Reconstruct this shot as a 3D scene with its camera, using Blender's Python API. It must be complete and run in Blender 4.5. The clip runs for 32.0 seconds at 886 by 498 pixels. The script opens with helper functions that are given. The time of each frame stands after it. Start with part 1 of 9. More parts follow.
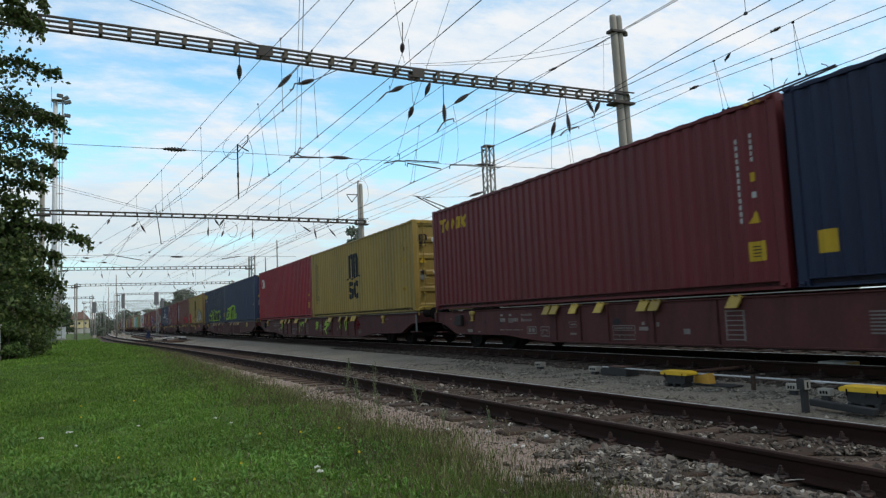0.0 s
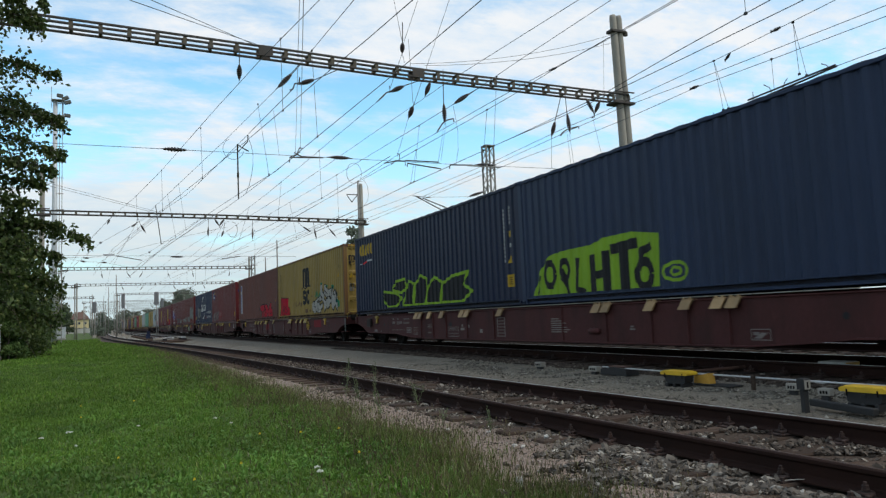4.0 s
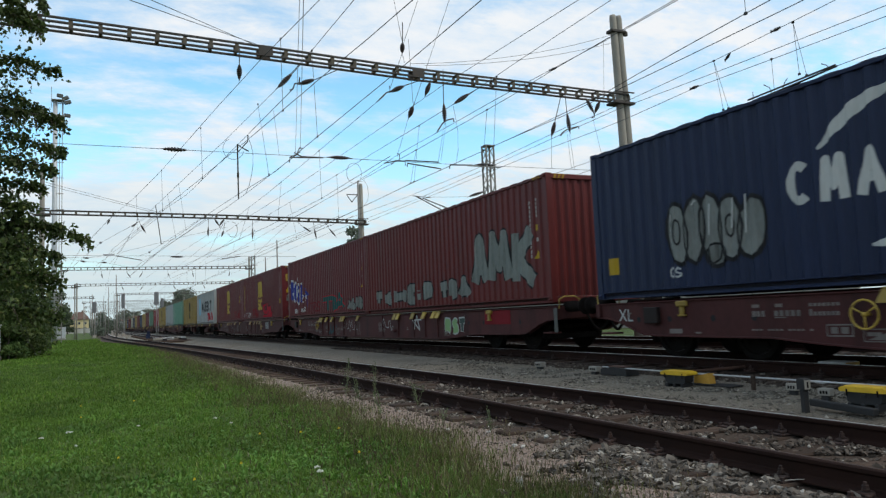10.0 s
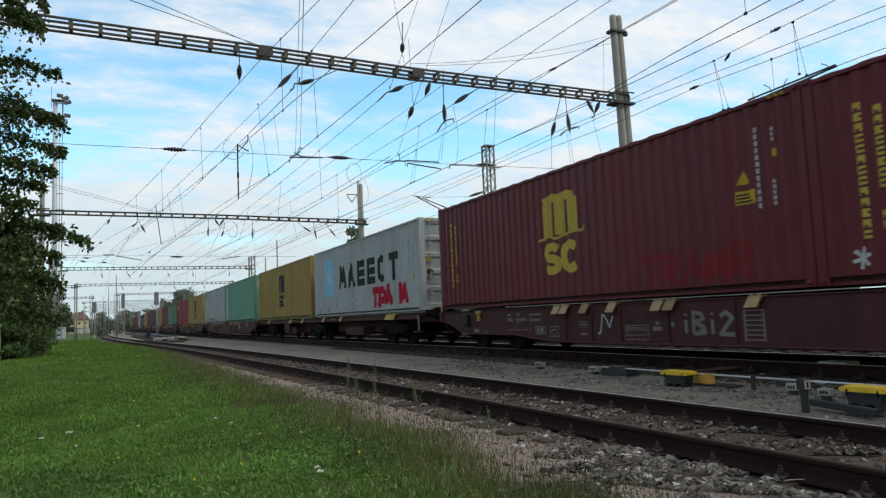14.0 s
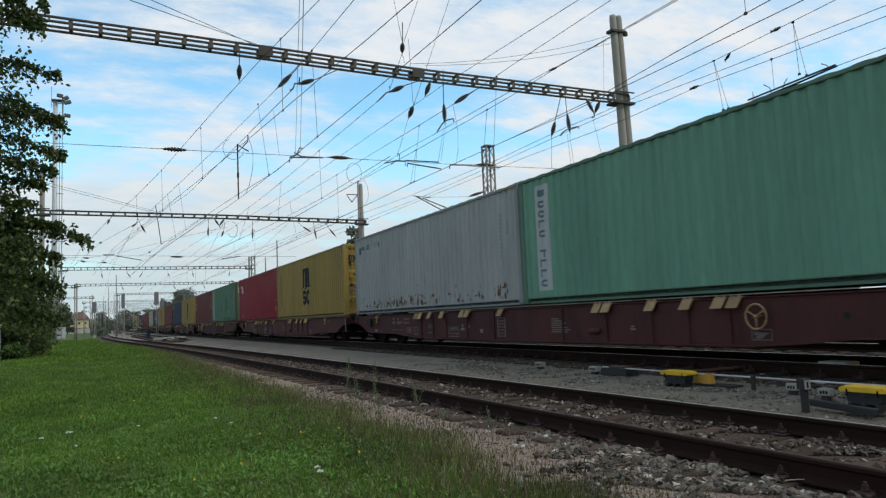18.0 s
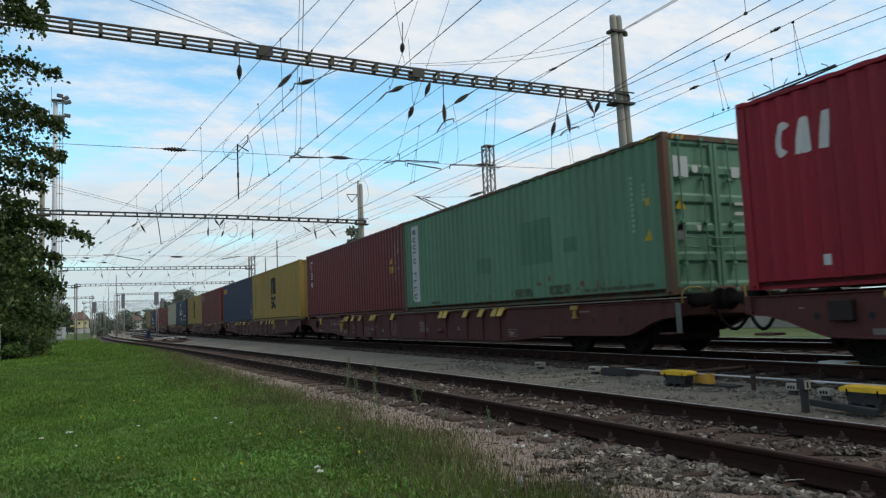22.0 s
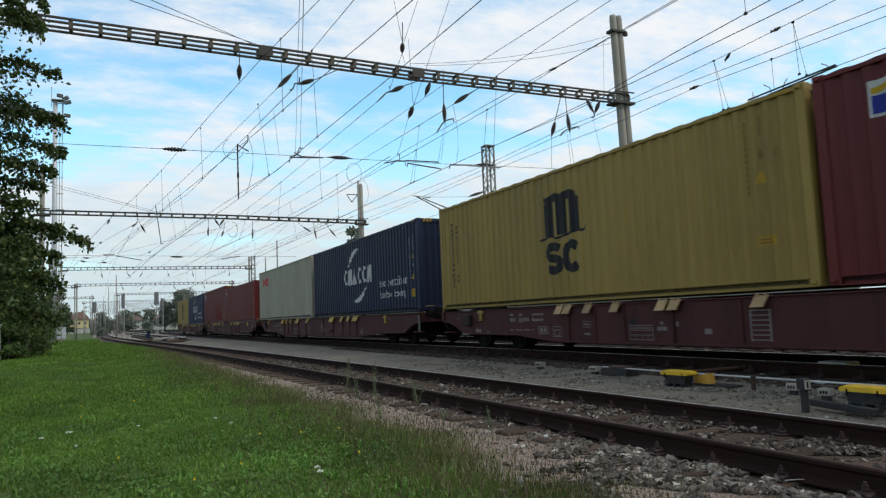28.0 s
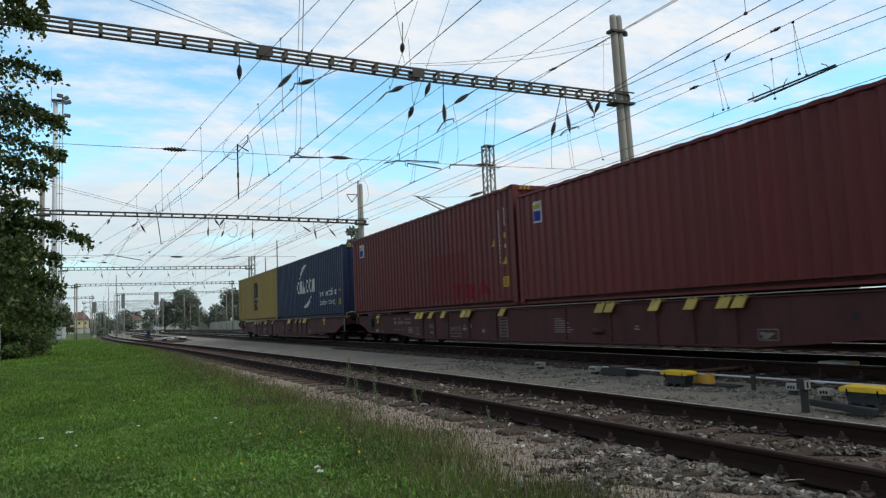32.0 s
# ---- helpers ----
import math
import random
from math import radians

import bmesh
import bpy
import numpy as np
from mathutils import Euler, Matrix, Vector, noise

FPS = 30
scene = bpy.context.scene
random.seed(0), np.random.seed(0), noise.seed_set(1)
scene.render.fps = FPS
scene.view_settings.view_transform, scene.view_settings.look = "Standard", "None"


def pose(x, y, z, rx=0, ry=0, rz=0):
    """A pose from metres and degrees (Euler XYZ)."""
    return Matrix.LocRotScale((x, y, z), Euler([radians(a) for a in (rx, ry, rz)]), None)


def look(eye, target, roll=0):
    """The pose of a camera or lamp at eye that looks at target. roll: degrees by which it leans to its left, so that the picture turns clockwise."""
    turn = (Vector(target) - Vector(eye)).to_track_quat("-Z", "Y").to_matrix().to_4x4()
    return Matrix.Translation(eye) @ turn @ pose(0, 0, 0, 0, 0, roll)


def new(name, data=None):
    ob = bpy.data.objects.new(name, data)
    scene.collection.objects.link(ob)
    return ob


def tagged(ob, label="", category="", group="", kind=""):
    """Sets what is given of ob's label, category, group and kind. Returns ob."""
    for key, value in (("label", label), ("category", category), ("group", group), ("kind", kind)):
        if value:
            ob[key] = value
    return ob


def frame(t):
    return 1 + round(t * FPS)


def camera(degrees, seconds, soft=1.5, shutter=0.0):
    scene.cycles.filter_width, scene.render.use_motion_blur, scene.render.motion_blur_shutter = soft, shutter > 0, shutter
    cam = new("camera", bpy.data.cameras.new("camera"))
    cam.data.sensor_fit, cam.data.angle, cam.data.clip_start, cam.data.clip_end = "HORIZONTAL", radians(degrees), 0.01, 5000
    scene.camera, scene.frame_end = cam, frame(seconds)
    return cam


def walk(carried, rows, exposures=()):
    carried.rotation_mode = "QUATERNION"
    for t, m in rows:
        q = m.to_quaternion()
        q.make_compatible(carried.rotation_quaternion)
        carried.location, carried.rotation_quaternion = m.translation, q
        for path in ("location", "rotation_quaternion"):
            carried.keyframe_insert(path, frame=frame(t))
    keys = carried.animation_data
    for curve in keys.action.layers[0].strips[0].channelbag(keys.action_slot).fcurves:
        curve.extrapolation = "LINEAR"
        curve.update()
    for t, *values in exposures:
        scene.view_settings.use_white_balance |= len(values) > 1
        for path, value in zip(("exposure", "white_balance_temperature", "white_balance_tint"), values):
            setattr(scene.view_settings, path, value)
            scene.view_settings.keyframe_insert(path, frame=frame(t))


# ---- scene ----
# ---------------------------------------------------------------- camera
EYE = 0.92
cam = camera(62.87, 32.0, soft=1.3, shutter=0.12)
yaw, tilt, lean = radians(25.480), radians(5.226), 2.413
ahead = Vector((math.sin(yaw) * math.cos(tilt), math.cos(yaw) * math.cos(tilt), math.sin(tilt)))
stand = look((0, 0, EYE), Vector((0, 0, EYE)) + ahead, -lean)
walk(cam, [(0.0, stand), (32.0, stand)], exposures=((0.0, 0.03), (15.0, 0.03), (17.0, -0.04), (19.0, -0.08), (20.5, -0.08), (22.0, -0.04), (23.0, -0.06), (25.0, 0.02), (32.0, 0.03)))

# ---------------------------------------------------------------- sky, sun
SUN_UP, SUN_TURN = 50.0, 132.0     # degrees up, degrees clockwise from +y
world = bpy.data.worlds.new("sky")
scene.world = world
world.use_nodes = True


def build_sky():
    nt = world.node_tree
    nt.nodes.clear()
    N, K = nt.nodes.new, nt.links.new
    sky = N("ShaderNodeTexSky")
    sky.sky_type, sky.sun_disc = "NISHITA", False
    sky.sun_elevation, sky.sun_rotation = radians(SUN_UP), radians(SUN_TURN)
    sky.air_density, sky.dust_density, sky.ozone_density = 1.0, 0.6, 1.6
    dim = N("ShaderNodeMix"); dim.data_type, dim.blend_type = "RGBA", "MULTIPLY"
    dim.inputs[0].default_value = 1.0
    K(sky.outputs[0], dim.inputs[6]); dim.inputs[7].default_value = (0.192, 0.262, 0.246, 1)
    geo = N("ShaderNodeTexCoord")
    sep = N("ShaderNodeSeparateXYZ"); K(geo.outputs["Generated"], sep.inputs[0])
    up = N("ShaderNodeMath"); up.operation = "MAXIMUM"; up.inputs[1].default_value = 0.0
    K(sep.outputs[2], up.inputs[0])
    add = N("ShaderNodeMath"); add.operation = "ADD"; add.inputs[1].default_value = 0.16
    K(up.outputs[0], add.inputs[0])
    px = N("ShaderNodeMath"); px.operation = "DIVIDE"; K(sep.outputs[0], px.inputs[0]); K(add.outputs[0], px.inputs[1])
    py = N("ShaderNodeMath"); py.operation = "DIVIDE"; K(sep.outputs[1], py.inputs[0]); K(add.outputs[0], py.inputs[1])
    com = N("ShaderNodeCombineXYZ"); K(px.outputs[0], com.inputs[0]); K(py.outputs[0], com.inputs[1])
    mp = N("ShaderNodeMapping"); mp.inputs["Rotation"].default_value = (0, 0, radians(24)); mp.inputs["Scale"].default_value = (0.8, 1.25, 1); mp.inputs["Location"].default_value = (1.3, 0.35, 0)
    K(com.outputs[0], mp.inputs[0])
    n1 = N("ShaderNodeTexNoise"); n1.inputs["Scale"].default_value = 0.9; n1.inputs["Detail"].default_value = 9; n1.inputs["Roughness"].default_value = 0.56
    n2 = N("ShaderNodeTexNoise"); n2.inputs["Scale"].default_value = 4.2; n2.inputs["Detail"].default_value = 9; n2.inputs["Roughness"].default_value = 0.66
    K(mp.outputs[0], n1.inputs[0]); K(mp.outputs[0], n2.inputs[0])
    mix = N("ShaderNodeMath"); mix.operation = "MULTIPLY_ADD"; mix.inputs[1].default_value = 0.42
    K(n2.outputs[0], mix.inputs[0]); K(n1.outputs[0], mix.inputs[2])
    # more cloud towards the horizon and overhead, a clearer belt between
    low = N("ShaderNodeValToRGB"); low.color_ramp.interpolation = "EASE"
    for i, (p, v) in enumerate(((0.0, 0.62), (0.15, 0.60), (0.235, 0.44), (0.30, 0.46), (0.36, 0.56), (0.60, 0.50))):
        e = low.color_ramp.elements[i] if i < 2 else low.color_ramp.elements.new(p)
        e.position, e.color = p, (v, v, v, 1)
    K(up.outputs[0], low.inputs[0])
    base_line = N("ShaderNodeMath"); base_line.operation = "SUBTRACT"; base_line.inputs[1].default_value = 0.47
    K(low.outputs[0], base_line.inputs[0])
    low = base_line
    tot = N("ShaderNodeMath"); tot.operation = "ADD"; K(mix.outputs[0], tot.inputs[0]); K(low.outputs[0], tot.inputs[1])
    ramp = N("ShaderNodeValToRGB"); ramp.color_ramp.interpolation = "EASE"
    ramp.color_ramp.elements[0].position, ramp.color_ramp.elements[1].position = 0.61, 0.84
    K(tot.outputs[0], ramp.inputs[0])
    shade = N("ShaderNodeValToRGB")
    shade.color_ramp.elements[0].color = (0.66, 0.79, 0.92, 1); shade.color_ramp.elements[1].color = (0.87, 0.90, 0.93, 1)
    shade.color_ramp.elements[0].position, shade.color_ramp.elements[1].position = 0.35, 0.62
    K(n2.outputs[0], shade.inputs[0])
    col = N("ShaderNodeMix"); col.data_type = "RGBA"
    K(ramp.outputs[0], col.inputs[0]); K(dim.outputs[2], col.inputs[6]); K(shade.outputs[0], col.inputs[7])
    # pale haze over the horizon
    hz = N("ShaderNodeMapRange"); hz.inputs[1].default_value, hz.inputs[2].default_value = 0.02, 0.24
    hz.inputs[3].default_value, hz.inputs[4].default_value = 0.9, 0.0
    K(up.outputs[0], hz.inputs[0])
    haze = N("ShaderNodeMix"); haze.data_type = "RGBA"
    K(hz.outputs[0], haze.inputs[0]); K(col.outputs[2], haze.inputs[6]); haze.inputs[7].default_value = (0.585, 0.715, 0.745, 1)
    bg = N("ShaderNodeBackground"); bg.inputs[1].default_value = 1.0
    out = N("ShaderNodeOutputWorld")
    K(haze.outputs[2], bg.inputs[0]); K(bg.outputs[0], out.inputs[0])


build_sky()
sun = new("sun", bpy.data.lights.new("sun", "SUN"))
sun.data.energy, sun.data.angle, sun.data.color = 1.7, radians(22), (1.0, 0.925, 0.80)
sa, se = radians(SUN_TURN), radians(SUN_UP)
sun.matrix_world = look((0, 0, 60), Vector((0, 0, 60)) - Vector((math.sin(sa) * math.cos(se), math.cos(sa) * math.cos(se), math.sin(se))))


# ---------------------------------------------------------------- mesh helpers
class Geo:
    """Gathers vertices and faces of one mesh."""

    def __init__(self):
        self.v, self.f = [], []

    def add(self, verts, faces):
        n = len(self.v)
        self.v += [tuple(p) for p in verts]
        self.f += [tuple(i + n for i in q) for q in faces]
        return self

    def box(self, x0, x1, y0, y1, z0, z1):
        return self.add([(x0, y0, z0), (x1, y0, z0), (x1, y1, z0), (x0, y1, z0), (x0, y0, z1), (x1, y0, z1), (x1, y1, z1), (x0, y1, z1)],
                        [(3, 2, 1, 0), (4, 5, 6, 7), (0, 1, 5, 4), (1, 2, 6, 5), (2, 3, 7, 6), (3, 0, 4, 7)])

    def cbox(self, x0, x1, y0, y1, z0, z1, c=0.01):
        """A box with chamfered edges."""
        cx, cy, cz = (x0 + x1) / 2, (y0 + y1) / 2, (z0 + z1) / 2
        hx, hy, hz = (x1 - x0) / 2, (y1 - y0) / 2, (z1 - z0) / 2
        v, idx = [], {}
        for sx in (-1, 1):
            for sy in (-1, 1):
                for sz in (-1, 1):
                    for a in range(3):
                        idx[sx, sy, sz, a] = len(v)
                        v.append((cx + sx * (hx - (a != 0) * c), cy + sy * (hy - (a != 1) * c), cz + sz * (hz - (a != 2) * c)))
        f = []
        for a in range(3):
            b, d = (a + 1) % 3, (a + 2) % 3
            for s in (-1, 1):
                ring = []
                for t, u in ((-1, -1), (1, -1), (1, 1), (-1, 1)):
                    k = [0, 0, 0]
                    k[a], k[b], k[d] = s, t, u
                    ring.append(idx[k[0], k[1], k[2], a])
                f.append(ring if s > 0 else ring[::-1])
        for a in range(3):                      # edges along axis a
            b, d = (a + 1) % 3, (a + 2) % 3
            for t in (-1, 1):
                for u in (-1, 1):
                    q = []
                    for s, e in ((-1, b), (1, b), (1, d), (-1, d)):
                        k = [0, 0, 0]
                        k[a], k[b], k[d] = s, t, u
                        q.append(idx[k[0], k[1], k[2], e])
                    f.append(q if t * u > 0 else q[::-1])
        for sx in (-1, 1):
            for sy in (-1, 1):
                for sz in (-1, 1):
                    t = [idx[sx, sy, sz, a] for a in range(3)]
                    f.append(t if sx * sy * sz > 0 else t[::-1])
        return self.add(v, f)

    def tube(self, p, q, r, n=8, r2=None, caps=True):
        p, q = Vector(p), Vector(q)
        w = (q - p)
        if w.length < 1e-6:
            return self
        w.normalize()
        a = w.orthogonal().normalized()
        b = w.cross(a)
        r2 = r if r2 is None else r2
        vs = [tuple(c + (a * math.cos(2 * math.pi * i / n) + b * math.sin(2 * math.pi * i / n)) * k) for c, k in ((p, r), (q, r2)) for i in range(n)]
        fs = [(i, (i + 1) % n, n + (i + 1) % n, n + i) for i in range(n)]
        if caps:
            fs += [tuple(range(n - 1, -1, -1)), tuple(range(n, 2 * n))]
        return self.add(vs, fs)

    def line(self, pts, r, n=5):
        """A round wire through the points."""
        pts = [Vector(p) for p in pts]
        vs, fs = [], []
        for i, p in enumerate(pts):
            w = (pts[min(i + 1, len(pts) - 1)] - pts[max(i - 1, 0)]).normalized()
            a = Vector((0, 0, 1)).cross(w)
            a = a.normalized() if a.length > 0.05 else Vector((1, 0, 0)).cross(w).normalized()
            b = w.cross(a)
            vs += [tuple(p + (a * math.cos(2 * math.pi * k / n) + b * math.sin(2 * math.pi * k / n)) * r) for k in range(n)]
        for i in range(len(pts) - 1):
            fs += [(i * n + k, i * n + (k + 1) % n, (i + 1) * n + (k + 1) % n, (i + 1) * n + k) for k in range(n)]
        return self.add(vs, fs)

    def lathe(self, axis_p, axis_q, prof, n=14):
        """Rings of (distance along the axis 0..1, radius)."""
        p, q = Vector(axis_p), Vector(axis_q)
        w = (q - p).normalized()
        a = w.orthogonal().normalized()
        b = w.cross(a)
        vs, fs = [], []
        for t, r in prof:
            c = p.lerp(q, t)
            vs += [tuple(c + (a * math.cos(2 * math.pi * k / n) + b * math.sin(2 * math.pi * k / n)) * r) for k in range(n)]
        for i in range(len(prof) - 1):
            fs += [(i * n + k, i * n + (k + 1) % n, (i + 1) * n + (k + 1) % n, (i + 1) * n + k) for k in range(n)]
        fs += [tuple(range(n - 1, -1, -1)), tuple(range((len(prof) - 1) * n, len(prof) * n))]
        return self.add(vs, fs)

    def sweep(self, prof, path, caps=True):
        """A closed outline (side, up) carried along the path, kept upright."""
        vs, fs, n = [], [], len(prof)
        path = [Vector(p) for p in path]
        for i, p in enumerate(path):
            w = path[min(i + 1, len(path) - 1)] - path[max(i - 1, 0)]
            w.z = 0
            w.normalize()
            side = Vector((w.y, -w.x, 0))
            vs += [tuple(p + side * s + Vector((0, 0, u))) for s, u in prof]
        for i in range(len(path) - 1):
            fs += [(i * n + k, (i + 1) * n + k, (i + 1) * n + (k + 1) % n, i * n + (k + 1) % n) for k in range(n)]
        if caps:
            fs += [tuple(range(n)), tuple(range(len(vs) - 1, len(vs) - n - 1, -1))]
        return self.add(vs, fs)

    def slab(self, outline, axis, a, b):
        """An outline (two coordinates) thickened along an axis from a to b."""
        n = len(outline)

        def at(p, c):
            q = list(p)
            q.insert(axis, c)
            return tuple(q)
        return self.add([at(p, a) for p in outline] + [at(p, b) for p in outline],
                        [tuple(range(n - 1, -1, -1)), tuple(range(n, 2 * n))] + [(i, (i + 1) % n, n + (i + 1) % n, n + i) for i in range(n)])

    def mesh(self, name, smooth=False):
        me = bpy.data.meshes.new(name)
        me.from_pydata(self.v, [], self.f)
        if smooth:
            me.polygons.foreach_set("use_smooth", [True] * len(me.polygons))
        me.update()
        return me


def part(name, geo, material, parent=None, label="", smooth=False):
    """One mesh object under a thing or a part; geo is a Geo or a mesh."""
    me = geo.mesh(name, smooth) if isinstance(geo, Geo) else geo
    ob = new(name, me)
    if not me.materials:
        me.materials.append(material)
    elif me.materials[0] != material:
        ob.material_slots[0].link = "OBJECT"
        ob.material_slots[0].material = material
    if parent is not None:
        ob.parent = parent
    if label:
        ob["label"] = label
    return ob


def thing(name, geo, material, label, category, group="", kind="", smooth=False):
    return tagged(part(name, geo, material, smooth=smooth), label, category, group, kind)


def base(name, m, label, category, group="", kind=""):
    ob = new(name)
    ob.empty_display_size = 0.2
    ob.matrix_basis = m
    return tagged(ob, label, category, group, kind)


# ---------------------------------------------------------------- materials
def material(name, color, rough=0.6, metal=0.0, vary=0.25, scale=3.0, fine=40.0, bump=0.15, bump_scale=60.0, second=None, second_at=(0.55, 0.7),
             stretch=(1, 1, 1), rand=0.0, coords="Object", dist=0.01, spec=0.5):
    """Base colour with large stains, fine grain, an optional second colour in patches, and relief."""
    m = bpy.data.materials.new(name)
    m.use_nodes = True
    nt = m.node_tree
    N, K = nt.nodes.new, nt.links.new
    bsdf = nt.nodes["Principled BSDF"]
    tc = N("ShaderNodeTexCoord")
    mp = N("ShaderNodeMapping"); mp.inputs["Scale"].default_value = stretch
    K(tc.outputs[coords], mp.inputs[0])
    info = N("ShaderNodeObjectInfo")
    off = N("ShaderNodeMath"); off.operation = "MULTIPLY"; off.inputs[1].default_value = 37.0
    K(info.outputs["Random"], off.inputs[0])
    K(off.outputs[0], mp.inputs["Location"])
    big = N("ShaderNodeTexNoise"); big.inputs["Scale"].default_value = scale; big.inputs["Detail"].default_value = 6
    small = N("ShaderNodeTexNoise"); small.inputs["Scale"].default_value = fine; small.inputs["Detail"].default_value = 4
    K(mp.outputs[0], big.inputs[0]); K(mp.outputs[0], small.inputs[0])
    s = N("ShaderNodeMath"); s.operation = "MULTIPLY_ADD"; s.inputs[1].default_value = 0.5
    K(small.outputs[0], s.inputs[0]); K(big.outputs[0], s.inputs[2])
    rng = N("ShaderNodeMapRange")
    rng.inputs[1].default_value, rng.inputs[2].default_value = 0.45, 1.05
    rng.inputs[3].default_value, rng.inputs[4].default_value = 1 - vary, 1 + vary
    K(s.outputs[0], rng.inputs[0])
    val = rng.outputs[0]
    if rand:
        r2 = N("ShaderNodeMapRange"); r2.inputs[3].default_value, r2.inputs[4].default_value = 1 - rand, 1 + rand
        K(info.outputs["Random"], r2.inputs[0])
        mul = N("ShaderNodeMath"); mul.operation = "MULTIPLY"; K(val, mul.inputs[0]); K(r2.outputs[0], mul.inputs[1])
        val = mul.outputs[0]
    hsv = N("ShaderNodeHueSaturation"); K(val, hsv.inputs["Value"])
    hsv.inputs["Color"].default_value = (*color, 1)
    out = hsv.outputs[0]
    if second:
        rp = N("ShaderNodeMapRange"); rp.inputs[1].default_value, rp.inputs[2].default_value = second_at
        n3 = N("ShaderNodeTexNoise"); n3.inputs["Scale"].default_value = scale * 1.7; n3.inputs["Detail"].default_value = 8; n3.inputs["Roughness"].default_value = 0.65
        mp3 = N("ShaderNodeMapping"); mp3.inputs["Scale"].default_value = stretch; mp3.inputs["Location"].default_value = (7, 3, 5)
        K(mp.outputs[0], mp3.inputs[0]); K(mp3.outputs[0], n3.inputs[0]); K(n3.outputs[0], rp.inputs[0])
        mx = N("ShaderNodeMix"); mx.data_type = "RGBA"
        K(rp.outputs[0], mx.inputs[0]); K(out, mx.inputs[6]); mx.inputs[7].default_value = (*second, 1)
        out = mx.outputs[2]
    K(out, bsdf.inputs["Base Color"])
    rr = N("ShaderNodeMapRange"); rr.inputs[3].default_value, rr.inputs[4].default_value = max(rough - 0.12, 0.05), min(rough + 0.12, 1)
    K(big.outputs[0], rr.inputs[0]); K(rr.outputs[0], bsdf.inputs["Roughness"])
    bsdf.inputs["Metallic"].default_value = metal
    bsdf.inputs["Specular IOR Level"].default_value = spec
    if bump:
        bn = N("ShaderNodeTexNoise"); bn.inputs["Scale"].default_value = bump_scale; bn.inputs["Detail"].default_value = 5
        K(mp.outputs[0], bn.inputs[0])
        bp = N("ShaderNodeBump"); bp.inputs["Strength"].default_value = bump; bp.inputs["Distance"].default_value = dist
        K(bn.outputs[0], bp.inputs["Height"]); K(bp.outputs[0], bsdf.inputs["Normal"])
    return m


def paint(name, color, rough=0.55, rust=0.0, fade=0.24):
    """Weathered container paint: faded in vertical streaks, with rust."""
    return material(name, color, rough, 0.0, vary=fade, scale=0.9, fine=14, bump=0.08, bump_scale=9, second=(0.10, 0.045, 0.025) if rust else None,
                    second_at=(0.78 - rust, 0.90 - rust), stretch=(1, 1, 0.2), rand=0.06, dist=0.01, spec=0.25)


RUST = material("rusty_steel", (0.075, 0.036, 0.024), 0.85, 0.0, 0.35, 3, 60, 0.25, 90)
RAIL = material("rail_steel", (0.0195, 0.0085, 0.0060), 0.85, 0.0, 0.35, 2, 50, 0.2, 90, spec=0.15)
DULL = material("rusted_rail_top", (0.070, 0.042, 0.030), 0.5, 0.3, 0.3, 3, 50, 0.1, 80)
SHINE = material("polished_rail", (0.55, 0.54, 0.53), 0.4, 0.6, 0.15, 5, 50, 0.03, 60)
WOOD = material("sleeper_wood", (0.072, 0.049, 0.037), 0.95, 0.0, 0.5, 2, 30, 0.6, 40, second=(0.030, 0.019, 0.014), second_at=(0.48, 0.68), stretch=(0.3, 4, 4), rand=0.3, spec=0.15)
# sleeper wood darkened to carry the shade beneath and behind the train
SHADEWOOD = material("shaded_sleeper_wood", (0.026, 0.018, 0.014), 0.9, 0.0, 0.4, 2, 30, 0.5, 40, stretch=(0.3, 4, 4), rand=0.25, spec=0.15)
CONC = material("concrete", (0.275, 0.250, 0.212), 0.9, 0.0, 0.22, 1.2, 40, 0.2, 80, stretch=(1, 1, 0.5), rand=0.08)
STAY = material("dull_ochre_steel", (0.088, 0.073, 0.051), 0.8, 0.0, 0.35, 2, 40, 0.1, 60, second=(0.070, 0.045, 0.030), second_at=(0.55, 0.7))
MASTGREY = material("weathered_grey_paint", (0.21, 0.20, 0.18), 0.75, 0.0, 0.3, 3, 40, 0.1)
BEAM = material("painted_lattice_steel", (0.052, 0.044, 0.038), 0.8, 0.0, 0.3, 2, 40, 0.1, 60, second=(0.060, 0.036, 0.024), second_at=(0.55, 0.7))
GALV = material("galvanised_steel", (0.45, 0.46, 0.47), 0.55, 0.3, 0.15, 3, 40, 0.05)
WIRE = material("overhead_wire", (0.045, 0.045, 0.045), 0.6, 0.3, 0.1, 3, 20, 0.0)
CERAMIC = material("brown_insulator", (0.030, 0.018, 0.014), 0.35, 0.0, 0.2, 5, 30, 0.0)
BLACK = material("grimy_black", (0.0125, 0.0100, 0.0090), 0.9, 0.0, 0.4, 4, 40, 0.2, spec=0.06)
WHEEL = material("wheel_steel", (0.0095, 0.0075, 0.0065), 0.7, 0.1, 0.35, 5, 40, 0.15, spec=0.08)
WAGON = material("wagon_brown", (0.066, 0.0220, 0.0210), 0.75, 0.0, 0.3, 1.4, 24, 0.15, 30, second=(0.036, 0.0150, 0.0138), second_at=(0.50, 0.72), stretch=(1, 1, 0.5), rand=0.15, spec=0.2)
YELLOW = material("yellow_paint", (0.34, 0.225, 0.03), 0.6, 0.0, 0.2, 4, 50, 0.1, second=(0.22, 0.14, 0.05), second_at=(0.52, 0.72), rand=0.35)
TAN = material("faded_tan_paint", (0.30, 0.19, 0.09), 0.7, 0.0, 0.25, 4, 50, 0.1, rand=0.3)
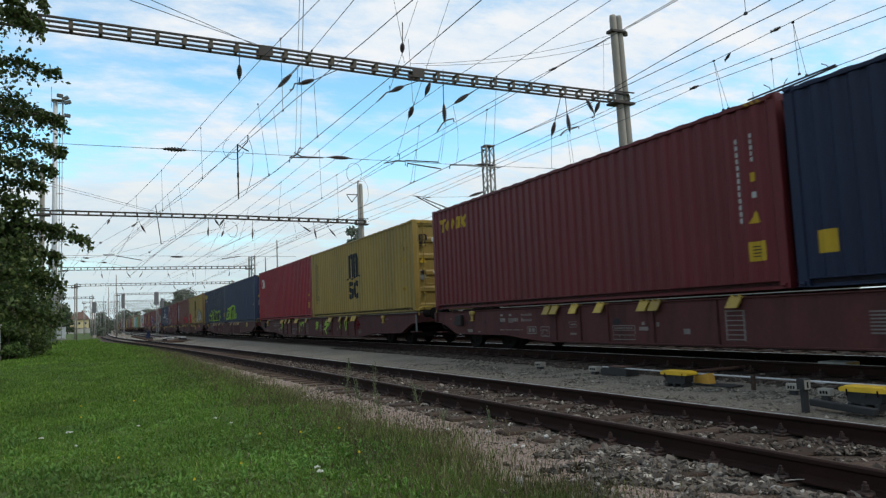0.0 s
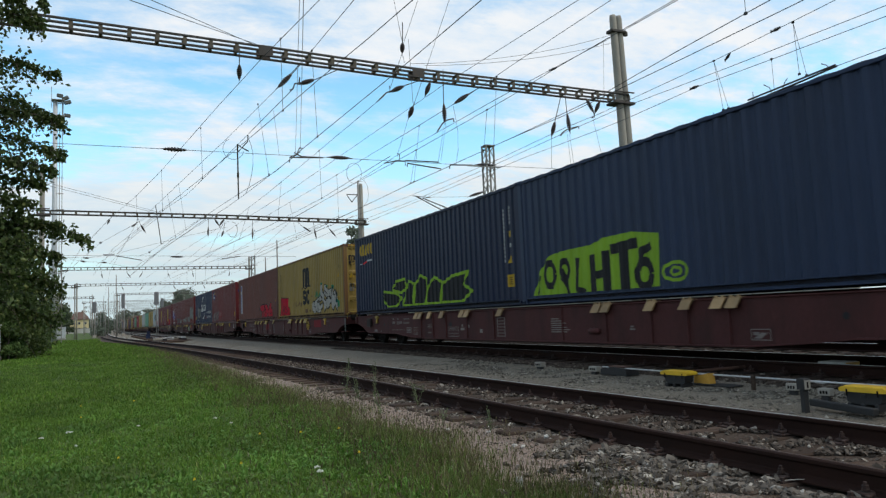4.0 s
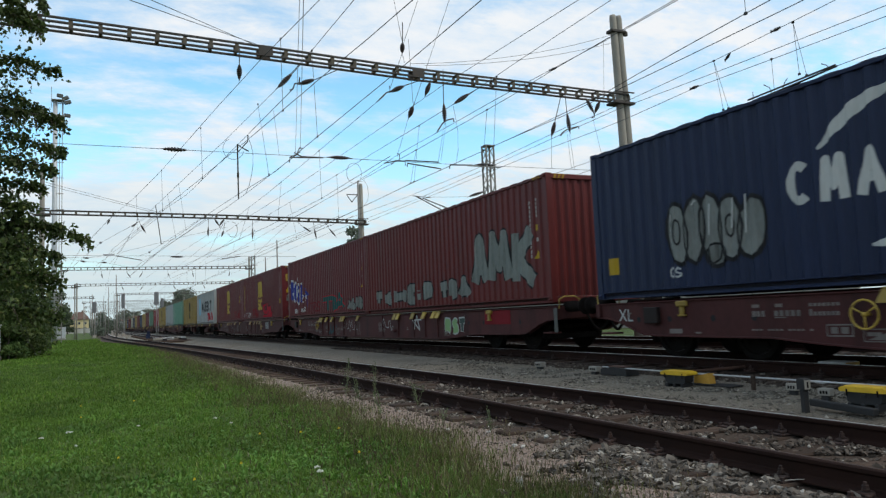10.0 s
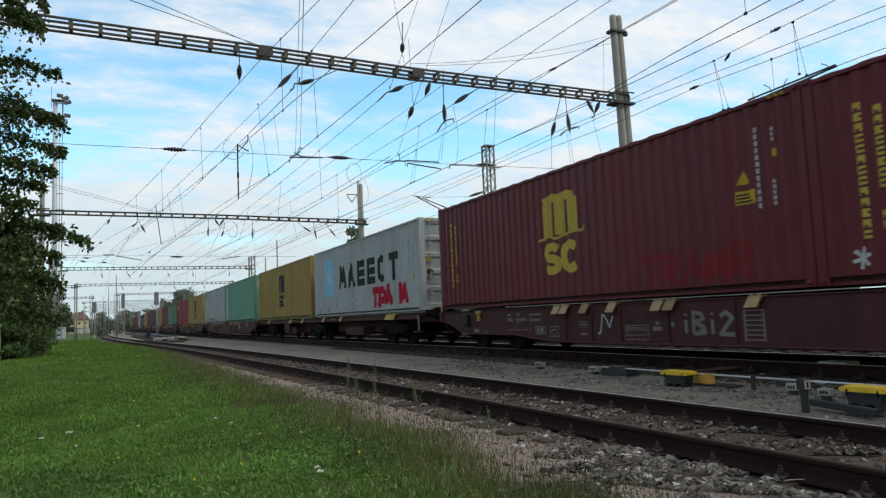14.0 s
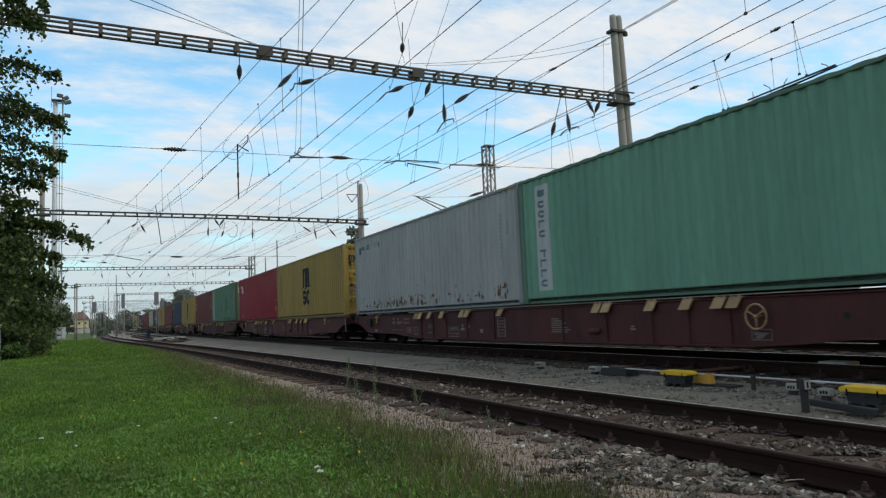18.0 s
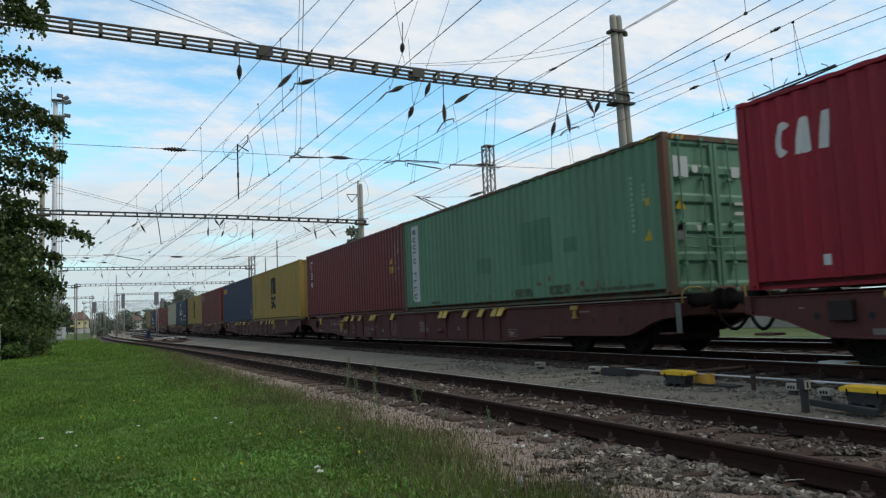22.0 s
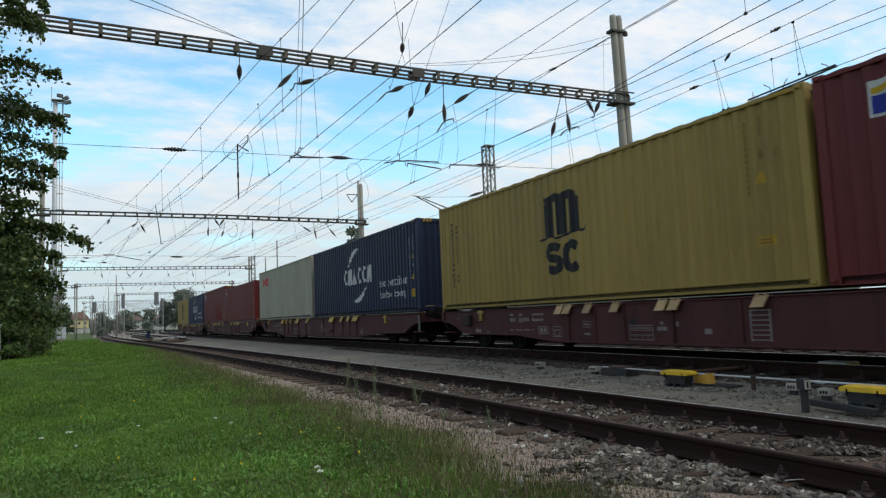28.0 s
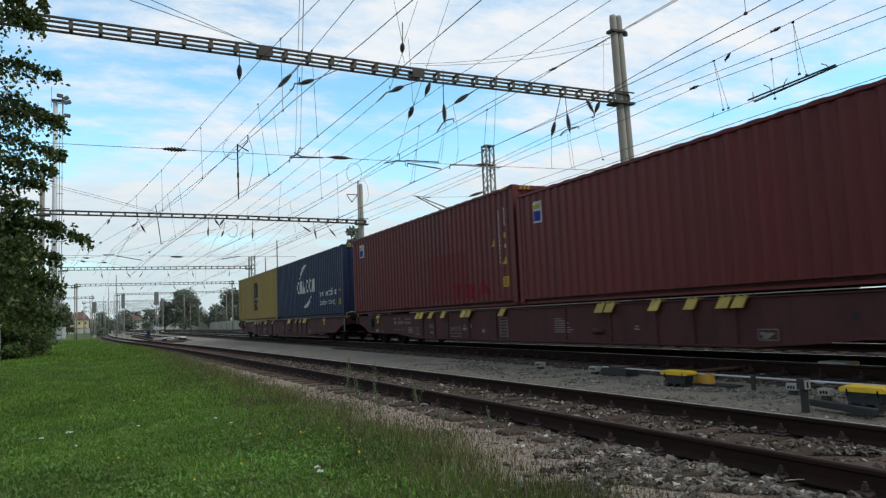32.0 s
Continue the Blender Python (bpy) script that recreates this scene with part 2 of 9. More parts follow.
WHITE = material("white_marking", (0.62, 0.61, 0.58), 0.7, 0.0, 0.15, 5, 40, 0.0)


# ---------------------------------------------------------------- ground
def smooth_path(knots, ys, reach=6.0):
    kx, ky = [k[1] for k in knots], [k[0] for k in knots]
    fine = np.arange(ky[0], ky[-1] + 0.5, 0.5)
    val = np.interp(fine, ky, kx)
    n = int(reach / 0.5)
    val = np.convolve(np.pad(val, n, mode="edge"), np.ones(2 * n + 1) / (2 * n + 1), "valid")
    return np.interp(ys, fine, val)


NEAR_TRACK = [(-120, 5.8), (-20, 5.3), (0, 5.22), (5, 5.17), (9, 5.10), (15, 5.0), (20, 4.86), (26, 4.70), (32, 4.52), (38, 4.30), (45, 3.95), (52, 3.58), (60, 3.15), (75, 2.35), (95, 1.60), (120, 1.05), (400, 0.9)]
SHELF = ([-60, 2.7, 3.3, 3.7, 6.05, 6.5, 8.4, 8.8, 16.6, 18.0, 30, 60], [-0.34, -0.34, -0.345, -0.356, -0.356, -0.245, -0.20, -0.190, -0.20, -0.28, -0.2, 0.0])
TRAIN_X, SECOND_X = 10.18, 14.70


def near_x(y):
    return float(smooth_path(NEAR_TRACK, np.array([y]))[0])


def ground_material():
    m = bpy.data.materials.new("ground_cover")
    m.use_nodes = True
    nt = m.node_tree
    N, K = nt.nodes.new, nt.links.new
    bsdf = nt.nodes["Principled BSDF"]
    bsdf.inputs["Roughness"].default_value = 0.95
    bsdf.inputs["Specular IOR Level"].default_value = 0.2
    geo = N("ShaderNodeNewGeometry")
    sep = N("ShaderNodeSeparateXYZ"); K(geo.outputs["Position"], sep.inputs[0])

    def noise_at(scale, detail=6, rough=0.55):
        n = N("ShaderNodeTexNoise"); n.inputs["Scale"].default_value = scale; n.inputs["Detail"].default_value = detail; n.inputs["Roughness"].default_value = rough
        K(geo.outputs["Position"], n.inputs[0])
        return n.outputs[0]

    def math_node(op, a, b):
        n = N("ShaderNodeMath"); n.operation = op
        for i, x in enumerate((a, b)):
            if isinstance(x, (int, float)):
                n.inputs[i].default_value = x
            else:
                K(x, n.inputs[i])
        return n.outputs[0]

    def ramp(x, a, b, lo=0.0, hi=1.0):
        n = N("ShaderNodeMapRange")
        n.inputs[1].default_value, n.inputs[2].default_value, n.inputs[3].default_value, n.inputs[4].default_value = a, b, lo, hi
        K(x, n.inputs[0])
        return n.outputs[0]

    def mix(f, a, b):
        n = N("ShaderNodeMix"); n.data_type = "RGBA"
        K(f, n.inputs[0])
        for i, c in ((6, a), (7, b)):
            if isinstance(c, tuple):
                n.inputs[i].default_value = (*c, 1)
            else:
                K(c, n.inputs[i])
        return n.outputs[2]

    big, mid, fine = noise_at(0.35), noise_at(2.2), noise_at(28, 8, 0.7)
    vor = N("ShaderNodeTexVoronoi"); vor.inputs["Scale"].default_value = 26; K(geo.outputs["Position"], vor.inputs[0])
    stone_tone = N("ShaderNodeSeparateColor"); K(vor.outputs["Color"], stone_tone.inputs[0])
    grit = N("ShaderNodeTexVoronoi"); grit.inputs["Scale"].default_value = 62; K(geo.outputs["Position"], grit.inputs[0])
    grit_tone = N("ShaderNodeSeparateColor"); K(grit.outputs["Color"], grit_tone.inputs[0])
    # the lawn's edge bends away with the near track
    bend = math_node("MULTIPLY", math_node("MULTIPLY", sep.outputs[1], sep.outputs[1]), 0.0006)
    bend = math_node("MINIMUM", bend, 4.2)
    edge = math_node("ADD", sep.outputs[0], bend)
    ragged = math_node("MULTIPLY", math_node("SUBTRACT", mid, 0.5), 1.1)
    verge = math_node("ADD", math_node("MAXIMUM", sep.outputs[0], math_node("SUBTRACT", edge, 1.3)), ragged)
    # the bare strip widens towards the near end
    verge = math_node("ADD", verge, math_node("MULTIPLY", math_node("MAXIMUM", math_node("SUBTRACT", 8.0, sep.outputs[1]), 0.0), 0.11))
    edge = math_node("ADD", edge, ragged)
    grass = mix(ramp(mid, 0.3, 0.7), (0.040, 0.080, 0.014), (0.075, 0.125, 0.026))
    grass = mix(ramp(fine, 0.35, 0.75), grass, (0.085, 0.075, 0.035))
    pink = mix(ramp(fine, 0.35, 0.65), (0.130, 0.090, 0.072), (0.310, 0.228, 0.184))
    pink = mix(ramp(grit_tone.outputs[0], 0.55, 1.0, 0.0, 0.6), pink, (0.34, 0.29, 0.245))
    grey = mix(ramp(grit_tone.outputs[1], 0.0, 1.0), (0.100, 0.086, 0.067), (0.252, 0.218, 0.174))
    grey = mix(ramp(big, 0.52, 0.66, 0.0, 0.55), grey, (0.085, 0.070, 0.054))
    dirt = mix(ramp(fine, 0.3, 0.7), (0.036, 0.024, 0.018), (0.105, 0.076, 0.057))
    dark = mix(ramp(stone_tone.outputs[0], 0.1, 0.9), (0.026, 0.0165, 0.0115), (0.085, 0.060, 0.046))
    col = mix(ramp(verge, 2.75, 3.10), grass, pink)
    col = mix(ramp(edge, 3.75, 4.15), col, dirt)
    col = mix(ramp(edge, 6.15, 6.4), col, grey)
    col = mix(ramp(sep.outputs[0], 8.35, 8.75), col, dark)
    wild = math_node("ADD", sep.outputs[0], math_node("MULTIPLY", math_node("SUBTRACT", mid, 0.5), 2.0))
    col = mix(ramp(wild, 17.6, 18.2), col, mix(ramp(big, 0.35, 0.65), (0.045, 0.075, 0.018), (0.085, 0.10, 0.035)))
    K(col, bsdf.inputs["Base Color"])
    bp = N("ShaderNodeBump"); bp.inputs["Strength"].default_value = 0.7; bp.inputs["Distance"].default_value = 0.03
    h = math_node("ADD", math_node("MULTIPLY", vor.outputs["Distance"], -0.8), fine)
    K(h, bp.inputs["Height"]); K(bp.outputs[0], bsdf.inputs["Normal"])
    return m


def ground_z(x, y):
    z = float(np.interp(x, *SHELF))
    if x < 2.9 and -30 < y < 90:
        z += 0.012 * (noise.noise((x * 0.35, y * 0.25, 0)) + 0.4 * noise.noise((x * 1.3, y * 1.1, 3))) - 0.012
    return z


def build_ground():
    xs = [-2500, -900, -300, -120, -60, -30, -20, -14] + [round(-10 + 0.4 * i, 2) for i in range(31)] + [2.3, 2.7, 3.0, 3.3, 3.7, 4.4, 5.2, 6.05, 6.5, 7, 8.4, 8.8, 12, 16.6, 18, 22, 30, 60, 150, 400, 1000, 2500]
    ys = [-2500, -900, -400, -150, -60, -20, -8] + list(range(-4, 40)) + list(range(40, 120, 5)) + [130, 160, 220, 320, 500, 900, 1600, 3000]
    v = [(x, y, ground_z(x, y)) for y in ys for x in xs]
    n = len(xs)
    f = [(j * n + i, j * n + i + 1, (j + 1) * n + i + 1, (j + 1) * n + i) for j in range(len(ys) - 1) for i in range(n - 1)]
    thing("ground", Geo().add(v, f), ground_material(), "flat lawn, gravel path and track ballast", "ground", kind="structure", smooth=True)


build_ground()

# ---------------------------------------------------------------- tracks
RAIL_PROF = [(-0.070, 0.0), (0.070, 0.0), (0.070, 0.012), (0.018, 0.030), (0.010, 0.045), (0.010, 0.118), (0.030, 0.128), (0.036, 0.136), (0.036, 0.158), (0.028, 0.165),
             (-0.028, 0.165), (-0.036, 0.158), (-0.036, 0.136), (-0.030, 0.128), (-0.010, 0.118), (-0.010, 0.045), (-0.018, 0.030), (-0.070, 0.012)]


def sleeper_mesh(length=2.6, w=0.24):
    return Geo().cbox(-length / 2, length / 2, -w / 2, w / 2, -0.16, 0.0, 0.015).mesh("sleeper")


def chair_mesh():
    """Ribbed plate with two clips, spring washers and bolts at the foot of a rail."""
    g = Geo().cbox(-0.185, 0.185, -0.085, 0.085, 0.0, 0.016, 0.004)
    for s in (-1, 1):
        g.cbox(s * 0.098 - 0.030, s * 0.098 + 0.030, -0.055, 0.055, 0.016, 0.042, 0.008)
        g.cbox(s * 0.066 - 0.020, s * 0.066 + 0.020, -0.035, 0.035, 0.022, 0.050, 0.008)
        g.tube((s * 0.094, 0, 0.03), (s * 0.094, 0, 0.104), 0.013, 6)
        g.tube((s * 0.094, 0, 0.050), (s * 0.094, 0, 0.062), 0.026, 8)
        g.tube((s * 0.094, 0, 0.062), (s * 0.094, 0, 0.084), 0.022, 6)
        for d in (-0.06, 0.06):
            g.tube((s * 0.158, d, 0.012), (s * 0.158, d, 0.040), 0.018, 6)
    return g.mesh("rail_fastening")


SLEEPER, CHAIR = sleeper_mesh(), chair_mesh()


BOLT = material("rusty_bolts", (0.030, 0.014, 0.010), 0.9, 0.0, 0.4, 5, 60, 0.2, 90, rand=0.35)


def build_track(name, centre, top, ys, sleepers, label, chairs=(), dull=False, timber=WOOD):
    track = base(name, Matrix(), label, "railway track", kind="structure")
    for s in (-1, 1):
        path = [(centre(y) + s * 0.7525, y, top - 0.165) for y in ys]
        rail = part("rail", Geo().sweep(RAIL_PROF, path), RAIL, track)
        edge = -0.002 if dull else -0.026
        part("running_surface", Geo().sweep([(edge, 0.164), (0.024, 0.164), (0.024, 0.1675), (edge, 0.1675)], path), DULL if dull and s < 0 else SHINE, rail, "worn running surface")
    for y in sleepers:
        turn = math.degrees(math.atan2(-(centre(y + 0.5) - centre(y - 0.5)), 1.0))
        o = part("sleeper", SLEEPER, timber, track)
        o.matrix_basis = pose(centre(y) + random.uniform(-0.04, 0.04), y, top - 0.168 + random.uniform(-0.008, 0.004), 0, 0, turn + random.uniform(-1, 1))
    for y in chairs:
        for s in (-1, 1):
            o = part("rail_fastening", CHAIR, BOLT, track)
            o.matrix_basis = pose(centre(y) + s * 0.7525, y, top - 0.172)
    return track


near_ys = list(np.concatenate([np.arange(-40, -4, 6), np.arange(-4, 60, 1.0), np.arange(60, 130, 3), [150, 200, 300]]))
build_track("near_track", near_x, -0.16, near_ys, np.arange(-3.1, 75, 0.62), "rusty siding rails on dark wooden sleepers", np.arange(-4.96, 32, 0.62), True)
build_track("train_track", lambda y: TRAIN_X, 0.0, [-420, -100, 0, 100, 460], np.arange(1.0, 90, 0.62), "main line rails under the passing train", np.arange(4.1, 24, 0.62), timber=SHADEWOOD)
build_track("second_track", lambda y: SECOND_X, 0.0, [-420, 0, 460], np.arange(4.0, 70, 0.65), "straight main line rails on sleepers", timber=SHADEWOOD)
build_track("third_track", lambda y: 5.6 + 0.0 * y, -0.03, [62, 100, 200, 400], np.arange(62, 120, 0.65), "distant station track")
build_track("fourth_track", lambda y: 19.4, -0.02, [70, 150, 250, 420], (), "distant station track")


# ---------------------------------------------------------------- gantries and masts
def lattice_beam(x0, x1, y, line, h=0.29, w=0.30):
    """Parts of a flat-stayed steel beam whose lower chord follows line: four chords and the stays between them."""
    def low(x):
        return float(np.interp(x, [p[0] for p in line], [p[1] for p in line]))

    chord, stay = [], []
    knots = [x0] + [p[0] for p in line if x0 < p[0] < x1] + [x1]
    ring = [(-0.03, -0.022), (-0.022, -0.029), (0.022, -0.029), (0.03, -0.022), (0.03, 0.022), (0.022, 0.029), (-0.022, 0.029), (-0.03, 0.022)]
    for dy in (-w / 2, w / 2):
        for dz in (0, h):
            v = [(x, y + dy + a, low(x) + dz + b) for x in knots for a, b in ring]
            n = len(ring)
            f = [(n * i + k, n * i + (k + 1) % n, n * i + n + (k + 1) % n, n * i + n + k) for i in range(len(knots) - 1) for k in range(n)]
            chord.append(Geo().add(v, f + [tuple(range(n))[::-1], tuple(range(len(v) - n, len(v)))]))
    n = max(4, round((x1 - x0) / 0.68))
    for i in range(n + 1):
        x = x0 + (x1 - x0) * i / n
        z = low(x)
        g = Geo()
        for dy in (-w / 2, w / 2):
            g.box(x - 0.05, x + 0.05, y + dy - 0.012, y + dy + 0.012, z + 0.03, z + h - 0.03)
        g.box(x - 0.03, x + 0.03, y - w / 2, y + w / 2, z + h - 0.02, z + h)
        g.box(x - 0.03, x + 0.03, y - w / 2, y + w / 2, z, z + 0.02)
        stay.append(g)
    return chord, stay


def insulator(p, q, r=0.075):
    """A ribbed insulator between two points, with end fittings."""
    prof = [(0.0, 0.010), (0.10, 0.014), (0.14, 0.03)]
    n = 7
    for i in range(n):
        a = 0.16 + 0.68 * i / n
        k = r * (0.45 + 0.55 * math.sin(math.pi * (i + 0.7) / (n + 0.4)))
        prof += [(a, k * 0.7), (a + 0.045, k), (a + 0.06, k), (a + 0.085, k * 0.7)]
    prof += [(0.86, 0.03), (0.90, 0.014), (1.0, 0.010)]
    return Geo().lathe(p, q, prof, 10)


def concrete_mast(parent, x, y, z0, z1, twin=True, r0=0.21, r1=0.15, lean=0.0):
    for dx in ((-0.135, 0.135) if twin else (0,)):
        part("mast_pole", Geo().lathe((x + dx + lean, y, z0), (x + dx * 0.9, y, z1), [(0, r0), (0.5, (r0 + r1) / 2), (0.99, r1), (1, r1 * 0.85)], 16), CONC, parent, smooth=True)


def gantry(y, x0, x1, line, top, twin, label, r0=0.17, r1=0.125, left=True, h=0.29):
    g = base("catenary_gantry", Matrix(), label, "catenary gantry", "gantries over the tracks")
    concrete_mast(g, x1, y, -0.4, top, twin, r0, r1, 0.28 if twin else 0.0)
    if left:
        concrete_mast(g, x0, y, -0.4, top, twin, r0, r1)
    if isinstance(line, float):
        line = [(x0, line), (x1, line)]
    chords, stays = lattice_beam(x0 - 0.25, x1 + 0.25, y, line, h)
    for c in chords:
        part("chord", c, BEAM, g)
    for s in stays:
        part("stay", s, STAY, g)
    if twin:
        for x, y2 in ((4.25, y), (8.95, y)):
            z2 = float(np.interp(x, [p[0] for p in line], [p[1] for p in line]))
            for d in (-0.178, 0.178):
                part("splice_plate", Geo().cbox(x - 0.20, x + 0.20, y2 + d - 0.012, y2 + d + 0.012, z2 - 0.03, z2 + 0.28, 0.006), BEAM, g, "bolted splice plate")
        z2 = top - 0.62
        part("clamp", Geo().cbox(x1 - 0.33, x1 + 0.33, y - 0.18, y + 0.18, z2 - 0.05, z2 + 0.05, 0.015).cbox(x1 + 0.30, x1 + 0.48, y - 0.06, y + 0.06, z2 - 0.09, z2 + 0.07, 0.015), BEAM, g, "dark steel wire clamp")
    for x, z in ((x0, line[0][1]), (x1, line[-1][1])):
        part("bracket", Geo().cbox(x - 0.45, x + 0.45, y - 0.26, y + 0.26, z - 0.12, z - 0.04, 0.01).tube((x - 0.42, y - 0.24, z + 0.3), (x + 0.42, y - 0.24, z + 0.3), 0.03), BEAM, g)
    return g


gantry(20.19, -6.6, 16.95, [(-6.6, 8.70), (-1.1, 8.575), (4.25, 8.455), (8.95, 8.325), (16.95, 8.29)], 11.5, True, "concrete twin masts with a long rusty steel lattice beam", h=0.25)
gantry(49.0, -3.1, 17.0, [(-3.1, 7.96), (7.5, 7.885), (16.1, 7.73), (17.0, 7.72)], 10.6, False, "concrete masts with a flat steel lattice beam", 0.17, 0.13, h=0.22)
gantry(92.4, -3.7, 17.0, 7.8, 9.3, False, "distant concrete mast with a steel lattice beam", 0.15, 0.11, False)
gantry(118.0, -2.96, 19.0, 7.35, 7.85, False, "distant concrete masts with a steel lattice beam", 0.11, 0.10)
gantry(121.0, -9.5, -3.3, 7.35, 7.75, False, "distant concrete masts with a short steel lattice beam", 0.09, 0.08)


# ---------------------------------------------------------------- containers
LEN, WID, FLOOR = 12.192, 2.438, 1.095
CELLS, U0, U1 = 42, 0.17, 12.022
PITCH = (U1 - U0) / CELLS
CUTS = sorted({round(U0 + i * PITCH + c, 5) for i in range(CELLS) for c in (0, 0.092, 0.142, 0.2322)} | {U1})


def dent(u):
    """Depth of the corrugated side at u metres from the container's rear."""
    if u <= U0 or u >= U1:
        return 0.0
    return float(np.interp((u - U0) % PITCH, [0, 0.092, 0.142, 0.2322, PITCH], [0, 0, 0.036, 0.036, 0]))


MESHES = {}


def shared(key, make):
    if key not in MESHES:
        MESHES[key] = make()
    return MESHES[key]


def side_mesh(h, s):
    v, f = [], []
    for u in CUTS:
        x = s * (WID / 2 - 0.018 - dent(u))
        v += [(x, LEN / 2 - u, 0.122), (x, LEN / 2 - u, h - 0.07)]
    n = len(CUTS)
    f = [(2 * i, 2 * i + 2, 2 * i + 3, 2 * i + 1) for i in range(n - 1)]
    return Geo().add(v, f).mesh("side_panel")


def roof_mesh(h):
    v, f = [], []
    n = 88
    for i in range(n + 1):
        y = -LEN / 2 + 0.1 + (LEN - 0.2) * i / n
        z = h - 0.016 + (0.010 if i % 4 in (1, 2) else -0.004)
        v += [(-WID / 2 + 0.012, y, z), (WID / 2 - 0.012, y, z)]
    f = [(2 * i, 2 * i + 1, 2 * i + 3, 2 * i + 2) for i in range(n)]
    v2 = [(x, y, h - 0.05) for x, y, z in v]
    return Geo().add(v, f).add(v2, f).mesh("roof")


def end_mesh(h):
    """Corrugated plain end, outward -y."""
    v, n = [], 40
    xs = np.linspace(-WID / 2 + 0.14, WID / 2 - 0.14, n + 1)
    for i, x in enumerate(xs):
        d = (0, 0, 0.045, 0.045)[i % 4]
        v += [(x, -LEN / 2 + 0.03 + d, 0.13), (x, -LEN / 2 + 0.03 + d, h - 0.1)]
    return Geo().add(v, [(2 * i, 2 * i + 2, 2 * i + 3, 2 * i + 1) for i in range(n)]).mesh("end_panel")


def door_mesh(h, s):
    """One door leaf with horizontal pressed panels; s tells which half."""
    x0, x1 = (-WID / 2 + 0.13, -0.008) if s < 0 else (0.008, WID / 2 - 0.13)
    y = -LEN / 2 + 0.03
    g = Geo()
    z = 0.14
    top = h - 0.12
    rows = 5
    step = (top - z) / rows
    g.cbox(x0, x0 + 0.09, y - 0.01, y + 0.05, z, top, 0.008)
    g.cbox(x1 - 0.09, x1, y - 0.01, y + 0.05, z, top, 0.008)
    v, f = [], []
    zs = []
    for i in range(rows):
        a = z + step * i
        zs += [(a, 0.0), (a + 0.10 * step, 0.0), (a + 0.2 * step, 0.04), (a + 0.8 * step, 0.04), (a + 0.9 * step, 0.0)]
    zs.append((top, 0.0))
    for zz, d in zs:
        v += [(x0 + 0.08, y + d, zz), (x1 - 0.08, y + d, zz)]
    f = [(2 * i, 2 * i + 1, 2 * i + 3, 2 * i + 2) for i in range(len(zs) - 1)]
    return g.add(v, f).mesh("door")


def rod_mesh(h, x):
    y = -LEN / 2 - 0.005
    g = Geo().tube((x, y, 0.06), (x, y, h - 0.06), 0.014, 8)
    for z in (0.08, 0.55, h * 0.45, h * 0.72, h - 0.09):
        g.cbox(x - 0.05, x + 0.05, y - 0.02, y + 0.045, z - 0.03, z + 0.03, 0.006)
    g.tube((x, y - 0.03, 1.02), (x + (0.34 if x < 0 else -0.34), y - 0.03, 1.0), 0.014, 6)
    g.tube((x, y - 0.03, 0.86), (x + (0.30 if x < 0 else -0.30), y - 0.03, 0.83), 0.014, 6)
    return g.mesh("lock_rod")


def frame_box(key, *a):
    return shared((key, a), lambda: Geo().cbox(*a, 0.01).mesh(key))


def rail_mesh(s):
    """Bottom side rail: a channel with its hollow face outwards."""
    hw, y = WID / 2, LEN / 2 - 0.16
    prof = [(0.0, 0.118), (0.0, 0.132), (-0.075, 0.140), (-0.075, 0.0), (0.0, 0.0), (0.0, 0.012), (-0.060, 0.016), (-0.060, 0.112)]
    v = [(s * (hw + a), b, c) for b in (-y, y) for a, c in prof]
    n = len(prof)
    f = [(i, (i + 1) % n, n + (i + 1) % n, n + i) for i in range(n)] + [(0, 1, 2, 7), (2, 3, 6, 7), (3, 4, 5, 6), (n, n + 1, n + 2, n + 7), (n + 2, n + 3, n + 6, n + 7), (n + 3, n + 4, n + 5, n + 6)]
    return Geo().add(v, f).mesh("bottom_rail")


def casting_mesh():
    g = Geo().cbox(-0.081, 0.081, -0.089, 0.089, -0.059, 0.059, 0.01)
    g.tube((-0.0822, -0.035, 0), (-0.0822, 0.035, 0), 0.03, 8)
    return g.mesh("corner_casting")


CASTING = shared("casting", casting_mesh)


